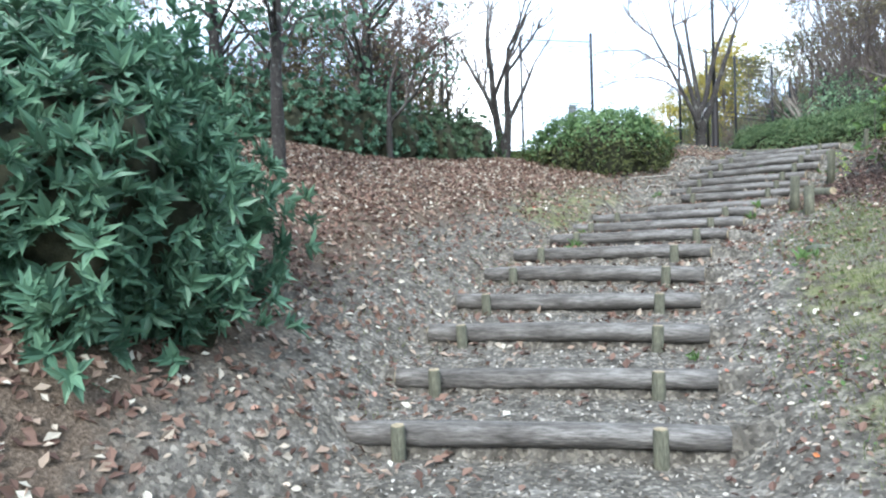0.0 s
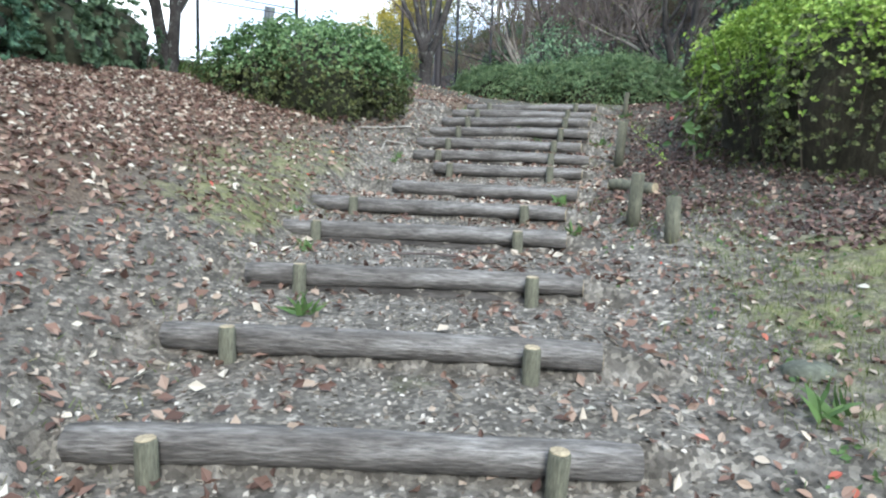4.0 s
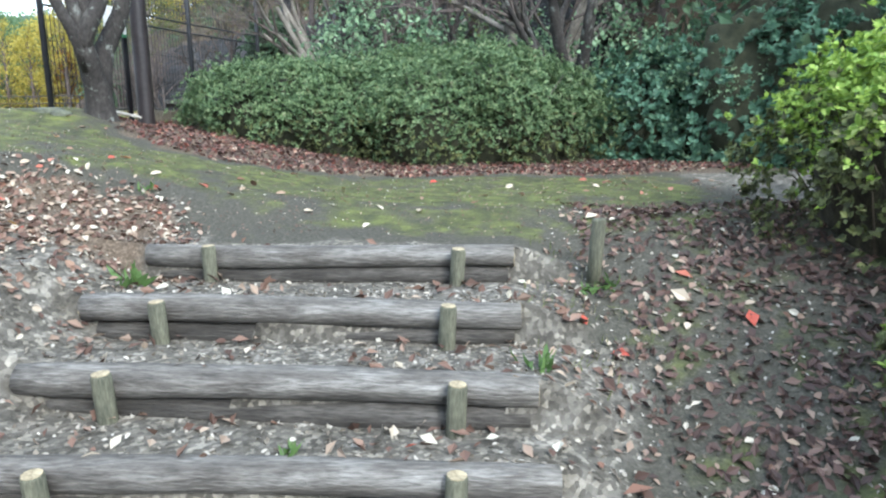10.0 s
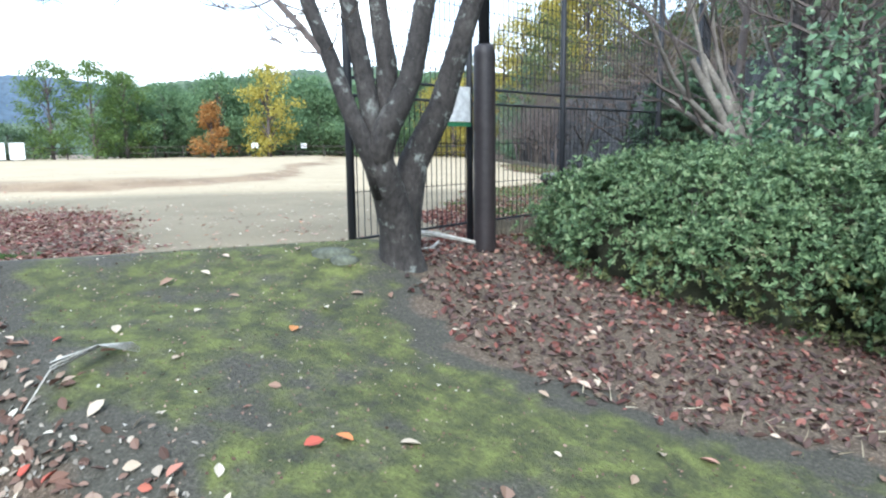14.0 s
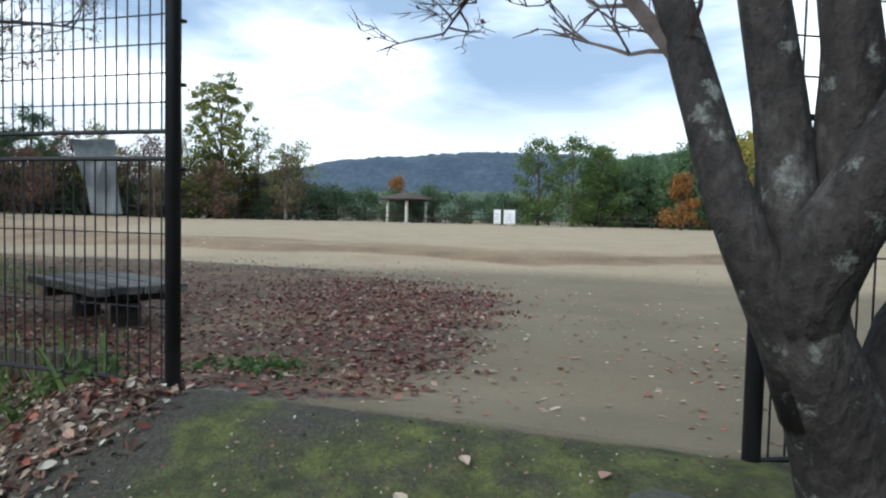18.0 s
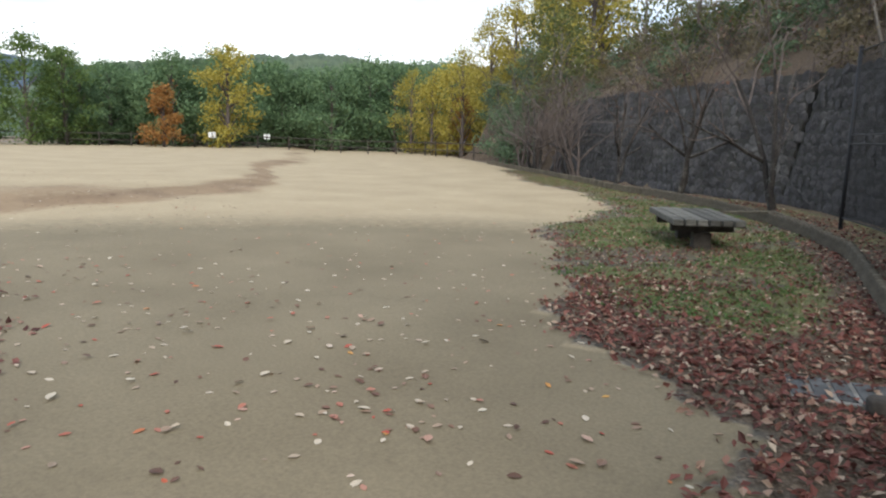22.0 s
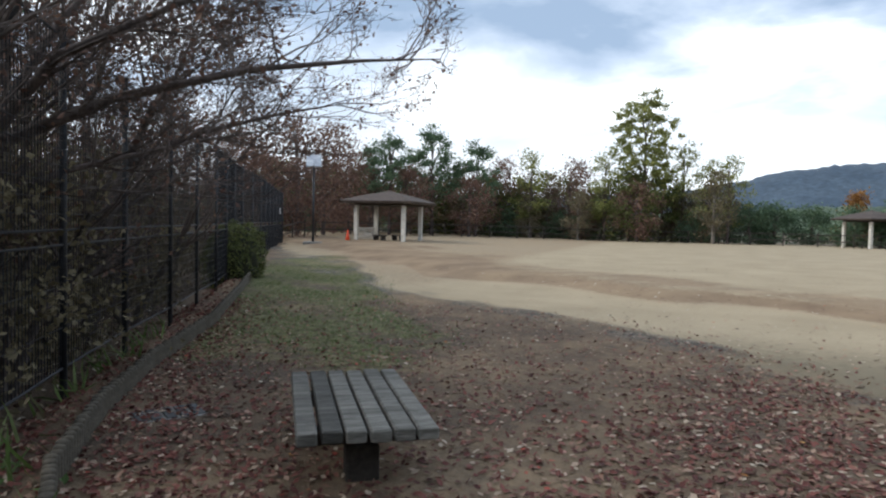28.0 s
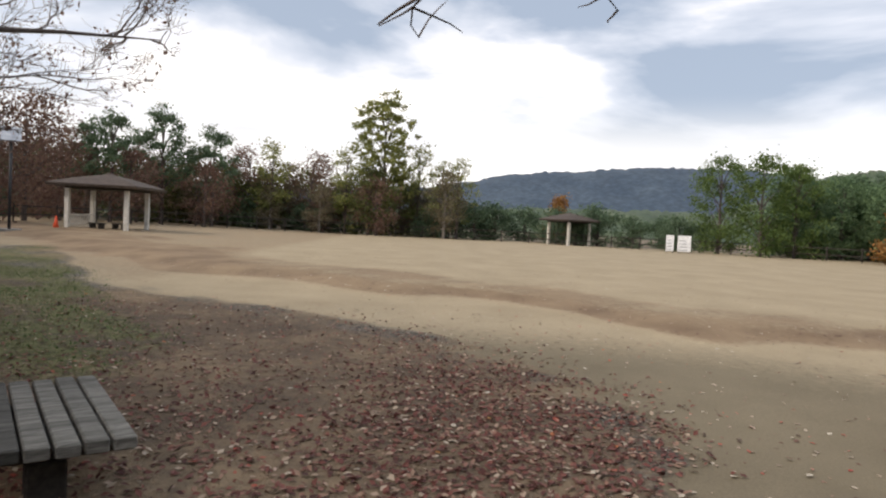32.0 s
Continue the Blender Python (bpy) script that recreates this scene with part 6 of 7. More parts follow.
ever2 = crown_tree("ridge_evergreen", "slender evergreen with drooping dark leaves on the bank", 4.6, 1.7, M_LAUREL, 144, clumps=26, per=34, leaf=0.15, bole=0.36, trunk_r=0.075, group="ridge evergreens", trunk_mat=M_BARK)
copies(ever2, rng, [(-3.75, -0.82)], 1.0, 1.01)
slim = bare_tree("slim_tree", "slim bare tree on the ridge", (0, 0, 0), 5.2, 0.08, 143, depth=4, up=0.1, group="ridge saplings", kids=(2, 3))
copies(slim, rng, [(-7.0, 5.6), (-6.2, 3.2), (-9.9, 5.4)], 0.9, 1.1)

# wood behind the hedge and on the hill
grey = bare_tree("grey_tree", "many-stemmed grey leafless tree behind the hedge", (0, 0, 0), 6.2, 0.11, 151, stems=3, depth=4, up=0.05, spread=0.8, mat=M_PALETRUNK, group="hill wood", kids=(3, 4))
copies(grey, rng, [(0.9, 16.2), (-2.2, 17.0), (-0.6, 18.6), (2.4, 18.2)], 0.85, 1.15)
stemt = bare_tree("dark_stem_tree", "old grey-stemmed tree behind the hedge", (0, 0, 0), 6.4, 0.13, 160, stems=2, depth=4, up=0.06, spread=0.75, mat=M_BARK, leaves=160, leaf_mat_=M_OLIVE, leaf=0.08, group="hill wood", kids=(3, 4))
copies(stemt, rng, [(-1.9, 16.4), (-0.9, 17.0), (1.6, 16.0)], 0.85, 1.1)
hillw = crown_tree("hill_tree", "dark leafy tree in the wood behind the hedge", 7.5, 2.6, M_SLOPE, 152, clumps=36, per=90, leaf=0.22, bole=0.18, group="hill wood", trunk_r=0.13)
copies(hillw, rng, [(4.6, 16.6), (6.4, 14.2), (7.6, 11.0), (8.4, 17.6), (8.8, 7.4), (5.6, 23)], 0.85, 1.2)
brown = bare_tree("brown_tree", "tangled brown leafless tree on the wooded slope", (0, 0, 0), 7.5, 0.1, 161, stems=3, leaves=1500, leaf_mat_=M_DUSK, mat=M_TWIG, depth=5, up=0.07, spread=0.7, leaf=0.1, group="hill wood", kids=(3, 3))
copies(brown, rng, [(0.6, 19.6), (-1.3, 20.4), (2.8, 19.0), (-2.7, 18.9), (1.6, 21.8), (4.2, 20.6), (-0.4, 17.8), (6.2, 19.4), (3.4, 16.9)], 0.85, 1.15)
hillo = crown_tree("hill_tree", "olive tree with yellow leaves on the hill above the wall", 6.8, 2.3, M_OLIVE, 153, clumps=34, per=60, leaf=0.2, bole=0.2, airy=1.1, group="hill wood", trunk_r=0.1, trunk_mat=M_PALETRUNK)
copies(hillo, rng, [(-7.0, 31.8), (-9.2, 34.4), (-11.6, 37.2), (2.4, 26), (-5.8, 34), (7.2, 20), (9.5, 3.6), (-15.4, 38.6), (-16.8, 41.2)], 0.58, 0.82)
stalk = bare_tree("pale_stem_tree", "thin pale straight stems on the hill above the wall", (0, 0, 0), 9.0, 0.04, 154, stems=9, depth=1, up=0.22, spread=0.4, mat=M_PALETRUNK, leaves=420, leaf_mat_=M_RUSSET, leaf=0.09, group="hill wood", kids=(2, 3))
copies(stalk, rng, [(-2.4, 25.2), (-1.2, 23.6), (-3.4, 27.2), (-0.4, 25.4), (-5.2, 30.0), (-2.6, 28.8), (0.8, 23.4), (-1.8, 26.6), (-3.9, 28.6), (-4.2, 26.9), (-6.6, 31.2), (-0.6, 22.2), (0.6, 21.6), (-3.2, 30.2), (1.6, 25.0), (-5.0, 32.0)], 0.8, 1.2)
small = bare_tree("young_bare_tree", "young bare tree between the kerb and the stone wall", (0, 0, 0), 5.4, 0.065, 155, stems=2, depth=4, up=0.04, spread=0.9, mat=M_BARK, leaves=50, leaf_mat_=M_RUSSET, group="trees below the wall", kids=(2, 4))
copies(small, rng, [(-5.75, 25.6), (-8.2, 28.0), (-10.5, 30.6), (-12.9, 33.4), (-14.9, 35.6), (-15.9, 37.2)], 0.95, 1.2)
shal = crown_tree("end_shrub", "rounded grey-green tree at the wall's far end", 4.2, 1.9, M_EVERGREEN, 156, clumps=30, per=70, leaf=0.2, bole=0.05, group="far tree belt")
copies(shal, rng, [(-19.5, 45), (-23.5, 49), (-18.4, 42), (-18.0, 41.0), (-21.4, 45.4), (-20.2, 43.6)], 0.6, 1.1)
rounded = bare_tree("rounded_bare_tree", "rounded grey leafless tree at the wall's far end", (0, 0, 0), 4.2, 0.06, 162, stems=4, depth=4, up=0.05, spread=0.85, mat=M_TWIG, leaves=0, group="trees below the wall", kids=(3, 4))
copies(rounded, rng, [(-13.6, 33.9), (-15.2, 36.0), (-16.6, 37.6), (-12.2, 32.2)], 0.8, 1.1)
gold = crown_tree("yellow_tree", "yellow and amber tree behind the wall's far end", 8.6, 2.3, M_YELLOW, 163, clumps=54, per=70, leaf=0.2, bole=0.04, airy=0.9, group="autumn trees")
copies(gold, rng, [at_bearing(31.6, 52), at_bearing(29.0, 50), at_bearing(26.6, 46), at_bearing(24.6, 43), at_bearing(22.4, 41), at_bearing(20.2, 38), at_bearing(18.2, 36), at_bearing(33.4, 56)], 0.7, 0.95)

slope = crown_tree("slope_shrub", "dark evergreen undergrowth on the wooded slope", 2.0, 1.3, M_SLOPE, 157, clumps=22, per=120, leaf=0.085, bole=0.0, group="slope undergrowth", trunk_r=0.04)
spots = [(rng.uniform(-2.5, 9), rng.uniform(15.6, 23)) for _ in range(20)] + [(2.6, 15.9), (3.4, 14.4), (0.6, 16.6), (-1.4, 16.5)]
copies(slope, rng, [p for p in spots if p[0] > -1.0 - 0.9 * (p[1] - 20) or p[1] < 20], 0.7, 1.2)
brush = crown_tree("hill_brush", "olive brush along the top of the stone wall", 1.7, 1.3, M_DUSK, 158, clumps=20, per=42, leaf=0.16, bole=0.0, group="wall top brush", trunk_r=0.03)
wall_top = [(2.9, 18.1), (-0.6, 21.8), (-3.1, 24.1), (-5.0, 27.4), (-7.7, 29.8), (-10.0, 32.4), (-14.2, 37.2), (-20, 45.4)]
spots = []
for (x0, y0), (x1, y1) in zip(wall_top, wall_top[1:]):
    n = max(2, int(math.hypot(x1 - x0, y1 - y0) / 0.75))
    for i in range(n):
        for off in (0.35, 1.7, 3.6, 5.8, 8.2):
            spots.append((x0 + (x1 - x0) * i / n + off * 0.8 + rng.uniform(-0.3, 0.3), y0 + (y1 - y0) * i / n + off * 0.5 + rng.uniform(-0.3, 0.3)))
copies(brush, rng, spots[::3], 0.35, 0.75)
brush2 = crown_tree("hill_brush", "dark green brush on the slope above the stone wall", 1.9, 1.3, M_EVERGREEN, 159, clumps=20, per=42, leaf=0.16, bole=0.0, group="wall top brush", trunk_r=0.03)
copies(brush2, rng, spots[1::6], 0.35, 0.75)

# distant hills
def hill_height(dist, crest, rr, base=-2):
    w = min(1, max(0, (rr / dist - 0.72) / 0.56))
    return base + crest * math.sin(math.pi * w) ** 1.3


def ridge(name, label, dist, y0, y1, top, mat, seed, base=-2, n=260, m=16, bumps=0.0):
    """A wooded hill that spans the bearings y0 to y1; bumps is the height of its tree tops."""
    r2 = np.random.default_rng(seed)
    ph = r2.uniform(0, 6.28, 6)
    v, f = [], []
    for i in range(n + 1):
        u = i / n
        a = radians(y0 + (y1 - y0) * u)
        crest = top(u) * (1 + 0.015 * math.sin(23 * u + ph[0]) + 0.012 * math.sin(61 * u + ph[1]) + 0.008 * math.sin(140 * u + ph[2]))
        for j in range(m + 1):
            rr = dist * (0.72 + 0.56 * j / m)
            z = hill_height(dist, crest, rr, base) + bumps * r2.uniform(-1, 1)
            v.append((-5 - rr * math.sin(a), 11 + rr * math.cos(a), z))
    for i in range(n):
        for j in range(m):
            q = i * (m + 1) + j
            f.append((q, q + 1, q + m + 2, q + m + 1))
    tagged(new(name, mesh_of(name, v, f, mat, True)), label, "mountain", kind="structure")


ridge("far_mountain", "wooded mountain beyond the park, coloured blue for haze", 900, 34, 130, lambda u: float(np.interp(34 + 96 * u, [34, 50, 59, 65, 70, 75, 79, 82, 85.5, 90, 100, 130], [80, 85, 78, 86, 90, 84, 82, 76, 64, 50, 40, 30])), M_MOUNT, 3, bumps=1.6)
ridge("wooded_hill", "green wooded hill beyond the far trees", 240, -20, 66, lambda u: float(np.interp(-20 + 86 * u, [-20, 30, 37, 41, 45, 49, 52, 56, 60, 66], [24, 28, 29, 31, 31, 28.5, 27, 25, 21, 10])), M_MOUNT2, 4, n=420, m=40, bumps=0.9)
ridge("wooded_hill", "low green rise behind the tree belt", 130, 10, 64, lambda u: 9.5 * math.sin(math.pi * u) ** 0.6 + 0.5, M_MOUNT2, 7, n=120, m=14, bumps=0.15)
ridge("wooded_hill", "low wooded rise beyond the far trees", 200, 55, 150, lambda u: 8 + 2 * math.sin(9 * u), M_MOUNT2, 5, bumps=0.6)
ridge("wooded_hill", "wooded rise closing the view behind the steps", 120, 150, 345, lambda u: 16, M_MOUNT2, 6)
back = [(crown_tree("rise_tree", "round green tree on the rise behind the belt", 7.2, 3.2, M_FOREST, 171, clumps=44, per=90, leaf=0.34, bole=0.05, group="trees on the rise"), 0), (crown_tree("rise_tree", "dark evergreen on the rise behind the belt", 7.6, 3.0, M_EVERGREEN, 172, clumps=44, per=90, leaf=0.34, bole=0.05, group="trees on the rise"), 1)]
for ob, k in back:
    for i in range(22):
        yaw, d = 20 + 40 * (i + rng.uniform(-0.3, 0.3)) / 21, rng.uniform(88, 98) if k else rng.uniform(102, 121)
        u = (yaw - 10) / 54
        z = max(-0.5, hill_height(130, 9.5 * math.sin(math.pi * u) ** 0.6 + 0.5, d) - 0.4)
        m_at = pose(*at_bearing(yaw, d), z, 0, 0, rng.uniform(0, 360)) @ Matrix.Scale(rng.uniform(0.85, 1.15), 4)
        if i:
            copy_thing(ob, m_at)
        else:
            first = m_at
    ob.matrix_basis = first

# ---- fallen leaves, weeds and sticks ----


def strewn(name, label, n, box, weight, size, mat, seed, tilt=0.35, lift=0.012, shape=LEAF, faces=LEAF_F, group="", squash=None, category="leaves"):
    """Leaves on the ground inside box, thinned by weight(x, y) from 0 to 1."""
    r = np.random.default_rng(seed)
    x, y = r.uniform(box[0], box[1], n), r.uniform(box[2], box[3], n)
    keep = r.random(n) < weight(x, y)
    x, y = x[keep], y[keep]
    z = ground_z(x, y)
    e = 0.03
    nrm = np.stack([-(ground_z(x + e, y) - z) / e, -(ground_z(x, y + e) - z) / e, np.ones_like(z)], 1)
    nrm[:, :2] = np.clip(nrm[:, :2], -0.8, 0.8)
    c = np.stack([x, y, z + lift * r.uniform(0.5, 1.6, len(x))], 1)
    me = sprinkle(name, r, c, r.uniform(0.55, 1.25, len(x)) * size, mat, nrm, tilt, shape, faces, squash)
    return tagged(new(name, me), label, category, group, "stuff")


def w_bank(x, y):
    d = lateral(x, y)
    return np.clip(smooth01((-d - 1.3) / 2.2) * 0.95 + 0.12, 0, 1) * (np.abs(d) > 0.2) * smooth01((9.4 - y) / 1.0) * (field_side(x, y) < 0.3) * (d < 1.4)


def w_steps(x, y):
    d = lateral(x, y)
    return (np.abs(d) < 2.0) * (0.12 + 0.75 * smooth01((np.abs(d) - 0.85) / 0.5)) * smooth01((9.2 - y) / 0.5)


def w_right(x, y):
    d = lateral(x, y)
    return smooth01((d - 1.0) / 0.5) * np.where(y > 3, 0.4, 0.5)


def w_hedge(x, y):
    return smooth01((y - path_far(x)) / 0.3) * smooth01((14.6 - y) / 0.8) * (field_side(x, y) < 0)


def w_gate_left(x, y):
    return smooth01((path_near(x) + 0.3 - y) / 0.4) * smooth01((y - 8.4) / 0.6) * smooth01((-x - 1.6) / 0.3) * (field_side(x, y) < 0.2)


def w_field(x, y):
    return (field_side(x, y) > 0.1) * np.clip(1.5 / (1 + 0.05 * np.hypot(x + 6, y - 13) ** 2), 0.12, 1)


def w_fence(x, y):
    f = field_side(x, y)
    return smooth01((0.9 - np.abs(f - 0.1)) / 0.5)


strewn("fallen_leaves", "thick brown fallen leaves over the bank", 75000, (-7.5, 1.5, -5.5, 9.2), w_bank, 0.07, M_LITTER, 1, 0.55, 0.02, shape=LEAF_S, faces=LEAF_SF)
strewn("fallen_leaves", "scattered pale and brown leaves on the log steps", 9000, (-3.2, 3.6, -4.5, 9.4), w_steps, 0.046, M_LITTER, 2, 0.45)
strewn("fallen_leaves", "single bleached leaves on the log steps", 1500, (-3.2, 3.6, -4.5, 9.4), w_steps, 0.045, M_LITTER_PALE, 19, 0.4)
strewn("gravel", "small pale stones and wood chips on the trodden soil", 26000, (-2.6, 3.2, -4.5, 8.95), lambda x, y: smooth01((1.7 - np.abs(lateral(x, y))) / 0.7), 0.026, M_CHIP, 12, 0.6, 0.004, category="gravel")
strewn("gravel", "dark grit and crumbs on the moss landing", 5000, (-5.5, 2.2, 9.2, 12.4), lambda x, y: (field_side(x, y) < 0) * smooth01((y - path_near(x)) / 0.2) * smooth01((path_far(x) - y) / 0.3), 0.016, M_LITTER, 13, 0.6, 0.002, category="gravel")
strewn("fallen_leaves", "brown leaves on the grassy bank", 9000, (0.5, 5.0, -5, 10), w_right, 0.048, M_LITTER, 3, 0.45)
strewn("fallen_leaves", "dark brown leaves under the azaleas", 26000, (0.6, 5.2, 2.6, 10.2), lambda x, y: smooth01((lateral(x, y) - 1.0) / 0.9) * smooth01((y - 2.6 - 0.6 * np.sin(x * 2)) / 1.2) * (0.45 + 0.55 * smooth01((rough_noise(x * 1.6, y * 1.6, 12) + 0.2) / 0.5)), 0.058, M_LITTER_DARK, 40, 0.55, 0.014, shape=LEAF_S, faces=LEAF_SF)
strewn("fallen_leaves", "a few large pale and red leaves beside the log ends", 110, (0.4, 3.2, 2.2, 10.0), lambda x, y: smooth01((lateral(x, y) - 0.8) / 0.3) * smooth01((2.4 - lateral(x, y)) / 0.8), 0.095, M_LITTER_PALE, 41, 0.3, 0.014, shape=LEAF_S, faces=LEAF_SF)
strewn("fallen_leaves", "red and brown leaves under the hedge", 5500, (-4.8, 3.5, 10.8, 14.6), w_hedge, 0.05, M_LITTER_RED, 4, 0.5)
strewn("fallen_leaves", "brown leaves under the hedge", 11000, (-4.8, 3.5, 10.8, 14.6), w_hedge, 0.05, M_LITTER_DARK, 29, 0.5)
strewn("fallen_leaves", "pale and brown leaves beside the moss path", 9000, (-7.0, -1.4, 8.3, 11.0), w_gate_left, 0.048, M_LITTER, 5, 0.5)
strewn("gravel", "chips and crumbs beside the moss path", 6000, (-7.0, -1.4, 8.3, 11.0), w_gate_left, 0.024, M_CHIP, 18, 0.6, 0.004, category="gravel")
strewn("fallen_leaves", "bleached leaves beside the moss path", 900, (-7.0, -1.4, 8.3, 11.0), w_gate_left, 0.055, M_LITTER_PALE, 15, 0.35)
strewn("gravel", "crumbs and chips under the azaleas", 4000, (0.4, 3.2, 3.0, 10.0), lambda x, y: smooth01((lateral(x, y) - 0.9) / 0.4), 0.024, M_CHIP, 16, 0.6, 0.003, category="gravel")
strewn("fallen_leaves", "a few pale leaves on the moss landing", 120, (-5.2, 2.4, 9.4, 12.0), lambda x, y: (field_side(x, y) < 0) * 1.0, 0.07, M_LITTER_PALE, 6, 0.25)
strewn("fallen_leaves", "patch of red and brown leaves round the bench", 85000, (-17, -5.4, 3.0, 15.0), lambda x, y: leaf_patch(x, y), 0.056, M_LITTER_RED, 7, 0.28, 0.012, shape=LEAF_S, faces=LEAF_SF, squash=np.array([1, 1, 0.45]))
strewn("fallen_leaves", "pale leaves among the red ones round the bench", 3800, (-18, -5.4, 3.0, 15.2), lambda x, y: np.maximum(leaf_patch(x, y), 0.3 * (y < 15)), 0.055, M_LITTER_PALE, 14, 0.15, squash=np.array([1, 1, 0.45]))
strewn("fallen_leaves", "red and brown leaves along the kerb", 125000, (-17, -3.4, 12.8, 36), leaf_rim, 0.05, M_LITTER_RED, 8, 0.4, 0.012, shape=LEAF_S, faces=LEAF_SF)
strewn("fallen_leaves", "thick red leaves at the foot of the kerb", 9000, (-7.2, -3.6, 12.8, 17.5), leaf_rim, 0.05, M_LITTER_RED, 35, 0.45, 0.014, shape=LEAF_S, faces=LEAF_SF)
strewn("fallen_leaves", "cluster of pale and red leaves on a bleached spot of sand", 420, (-7.4, -5.4, 12.8, 14.8), lambda x, y: np.exp(-((x + 6.43) ** 2 + (y - 13.75) ** 2) / 0.12), 0.05, M_LITTER_PALE, 36, 0.1, 0.006, squash=np.array([1, 1, 0.45]))
strewn("fallen_leaves", "single pale and red leaves on the sand", 6500, (-22, -4.4, 8, 26), w_field, 0.043, M_LITTER_PALE, 9, 0.1, 0.004, squash=np.array([1, 1, 0.3]))
strewn("fallen_leaves", "thin trail of brown leaves at the field's low bank", 14000, (-40, -12, 4, 32), lambda x, y: np.maximum(np.clip(4 * terrace(x, y) * (1 - terrace(x, y)), 0, 1) ** 2, 0.16 * smooth01((6 - np.abs(bank_side(x, y) - 3)) / 3) * (y < 21)), 0.055, M_LITTER, 17, 0.1, 0.006, squash=np.array([1, 1, 0.45]))
strewn("fallen_leaves", "red leaves against the fence's foot", 30000, (-22, -5.5, -1, 10.4), w_fence, 0.06, M_LITTER_RED, 10, 0.5, 0.012, shape=LEAF_S, faces=LEAF_SF)
strewn("fallen_leaves", "red leaves gathered inside the timber kerb", 26000, (-16, -6.2, 3.0, 10.2), lambda x, y: smooth01((field_side(x, y) - 0.5) / 0.4) * smooth01((2.9 - field_side(x, y)) / 1.6) * 0.8, 0.055, M_LITTER_RED, 37, 0.4, 0.012, shape=LEAF_S, faces=LEAF_SF)
strewn("fallen_leaves", "brown leaves under the thicket", 6000, (-16, -6.5, -2, 8), lambda x, y: (field_side(x, y) < -0.4) * 0.9, 0.08, M_LITTER, 11, 0.5)

G = dict(shape=BLADE, faces=BLADE_F, category="grass", squash=np.array([0.09, 0.5, 1.0]))
strewn("grass", "short worn grass on the bank", 60000, (0.3, 5.5, -5, 4.5), lambda x, y: smooth01((lateral(x, y) - 1.1) / 0.8) * smooth01((4.2 - y) / 1.5) * smooth01((np.sin(3 * x + y) + np.sin(2.3 * y - x) + 1.1) / 1.6), 0.05, M_GRASS, 21, 0.35, 0.0, **G)
strewn("grass", "short grass between steps and leaves", 14000, (-4, 2, -3, 7), lambda x, y: smooth01((-lateral(x, y) - 0.8) / 0.4) * smooth01((2.9 + lateral(x, y)) / 0.9) * 0.6, 0.05, M_GRASS, 22, 0.35, 0.0, **G)
strewn("grass", "grass patch inside the kerb", 110000, (-17, -4.2, 15.4, 36), grass_spots, 0.06, M_GRASS, 23, 0.4, 0.0, **G)
strewn("grass", "grass patches along the fence side of the field", 60000, (-24, -9.5, -2, 9), grass_spots, 0.05, M_GRASS, 24, 0.4, 0.0, **G)
strewn("bamboo_grass", "bamboo grass tufts at the fence's foot", 3600, (-13, -6.2, 4, 10.3), lambda x, y: smooth01((0.55 - np.abs(field_side(x, y) - 0.05)) / 0.3) * smooth01(np.sin(x * 5) + 0.3), 0.28, M_BAMBOO, 25, 0.5, 0.0, **G)
strewn("bamboo_grass", "bamboo grass and weeds at the gate post's foot", 360, (-7.7, -6.25, 8.3, 10.0), lambda x, y: smooth01((0.5 - np.abs(field_side(x, y) - 0.12)) / 0.25), 0.3, M_BAMBOO, 38, 0.55, 0.0, **G)
strewn("weeds", "leafy weeds at the fence's foot", 2200, (-8.2, -6.2, 7.6, 10.1), lambda x, y: smooth01((0.5 - np.abs(field_side(x, y) - 0.1)) / 0.25) * smooth01((rough_noise(x * 3, y * 3, 5) + 0.3) / 0.4), 0.055, M_WEED, 39, 0.8, 0.09, QUAD, QUAD_F, category="weeds")
strewn("moss_sprigs", "fine moss and sprigs on the landing", 9000, (-5.2, 2.4, 9.6, 12.2), lambda x, y: (field_side(x, y) < 0) * smooth01((y - 9.9 - 0.1 * x) / 0.6) * smooth01((np.sin(x * 3 + y) + 0.8) / 1.2), 0.018, M_GRASS, 26, 0.5, 0.0, **G)

strewn("weeds", "fresh green weeds at the gate post's foot", 900, (-7.6, -6.2, 10.3, 11.3), lambda x, y: np.exp(-((x + 6.95) ** 2 + (y - 10.75) ** 2) / 0.12) * (field_side(x, y) > 0.15), 0.06, M_WEED, 47, 0.8, 0.03, QUAD, QUAD_F, category="weeds")
strewn("dry_grass", "dry straw and stalks below the hedge", 800, (-2.4, 2.6, 11.4, 13.2), lambda x, y: smooth01((y - path_far(x)) / 0.2) * smooth01((path_far(x) + 0.6 - y) / 0.3), 0.085, M_DRYGRASS, 27, 1.6, 0.01, **G)
strewn("grass", "grass sprigs by the log ends", 5000, (0.2, 2.4, 3.5, 10.2), lambda x, y: smooth01((lateral(x, y) - 0.95) / 0.3) * smooth01((np.sin(x * 4) + np.sin(y * 3 + 2 * x) - 0.3) / 0.8), 0.05, M_GRASS, 28, 0.45, 0.0, **G)
strewn("weeds", "low green weeds along the fence side of the field", 16000, (-22, -9.5, -2, 9), lambda x, y: grass_spots(x, y) * smooth01((rough_noise(x * 1.1, y * 1.1, 2) + 0.15) / 0.4), 0.04, M_WEED, 33, 0.7, 0.014, QUAD, QUAD_F, category="weeds")
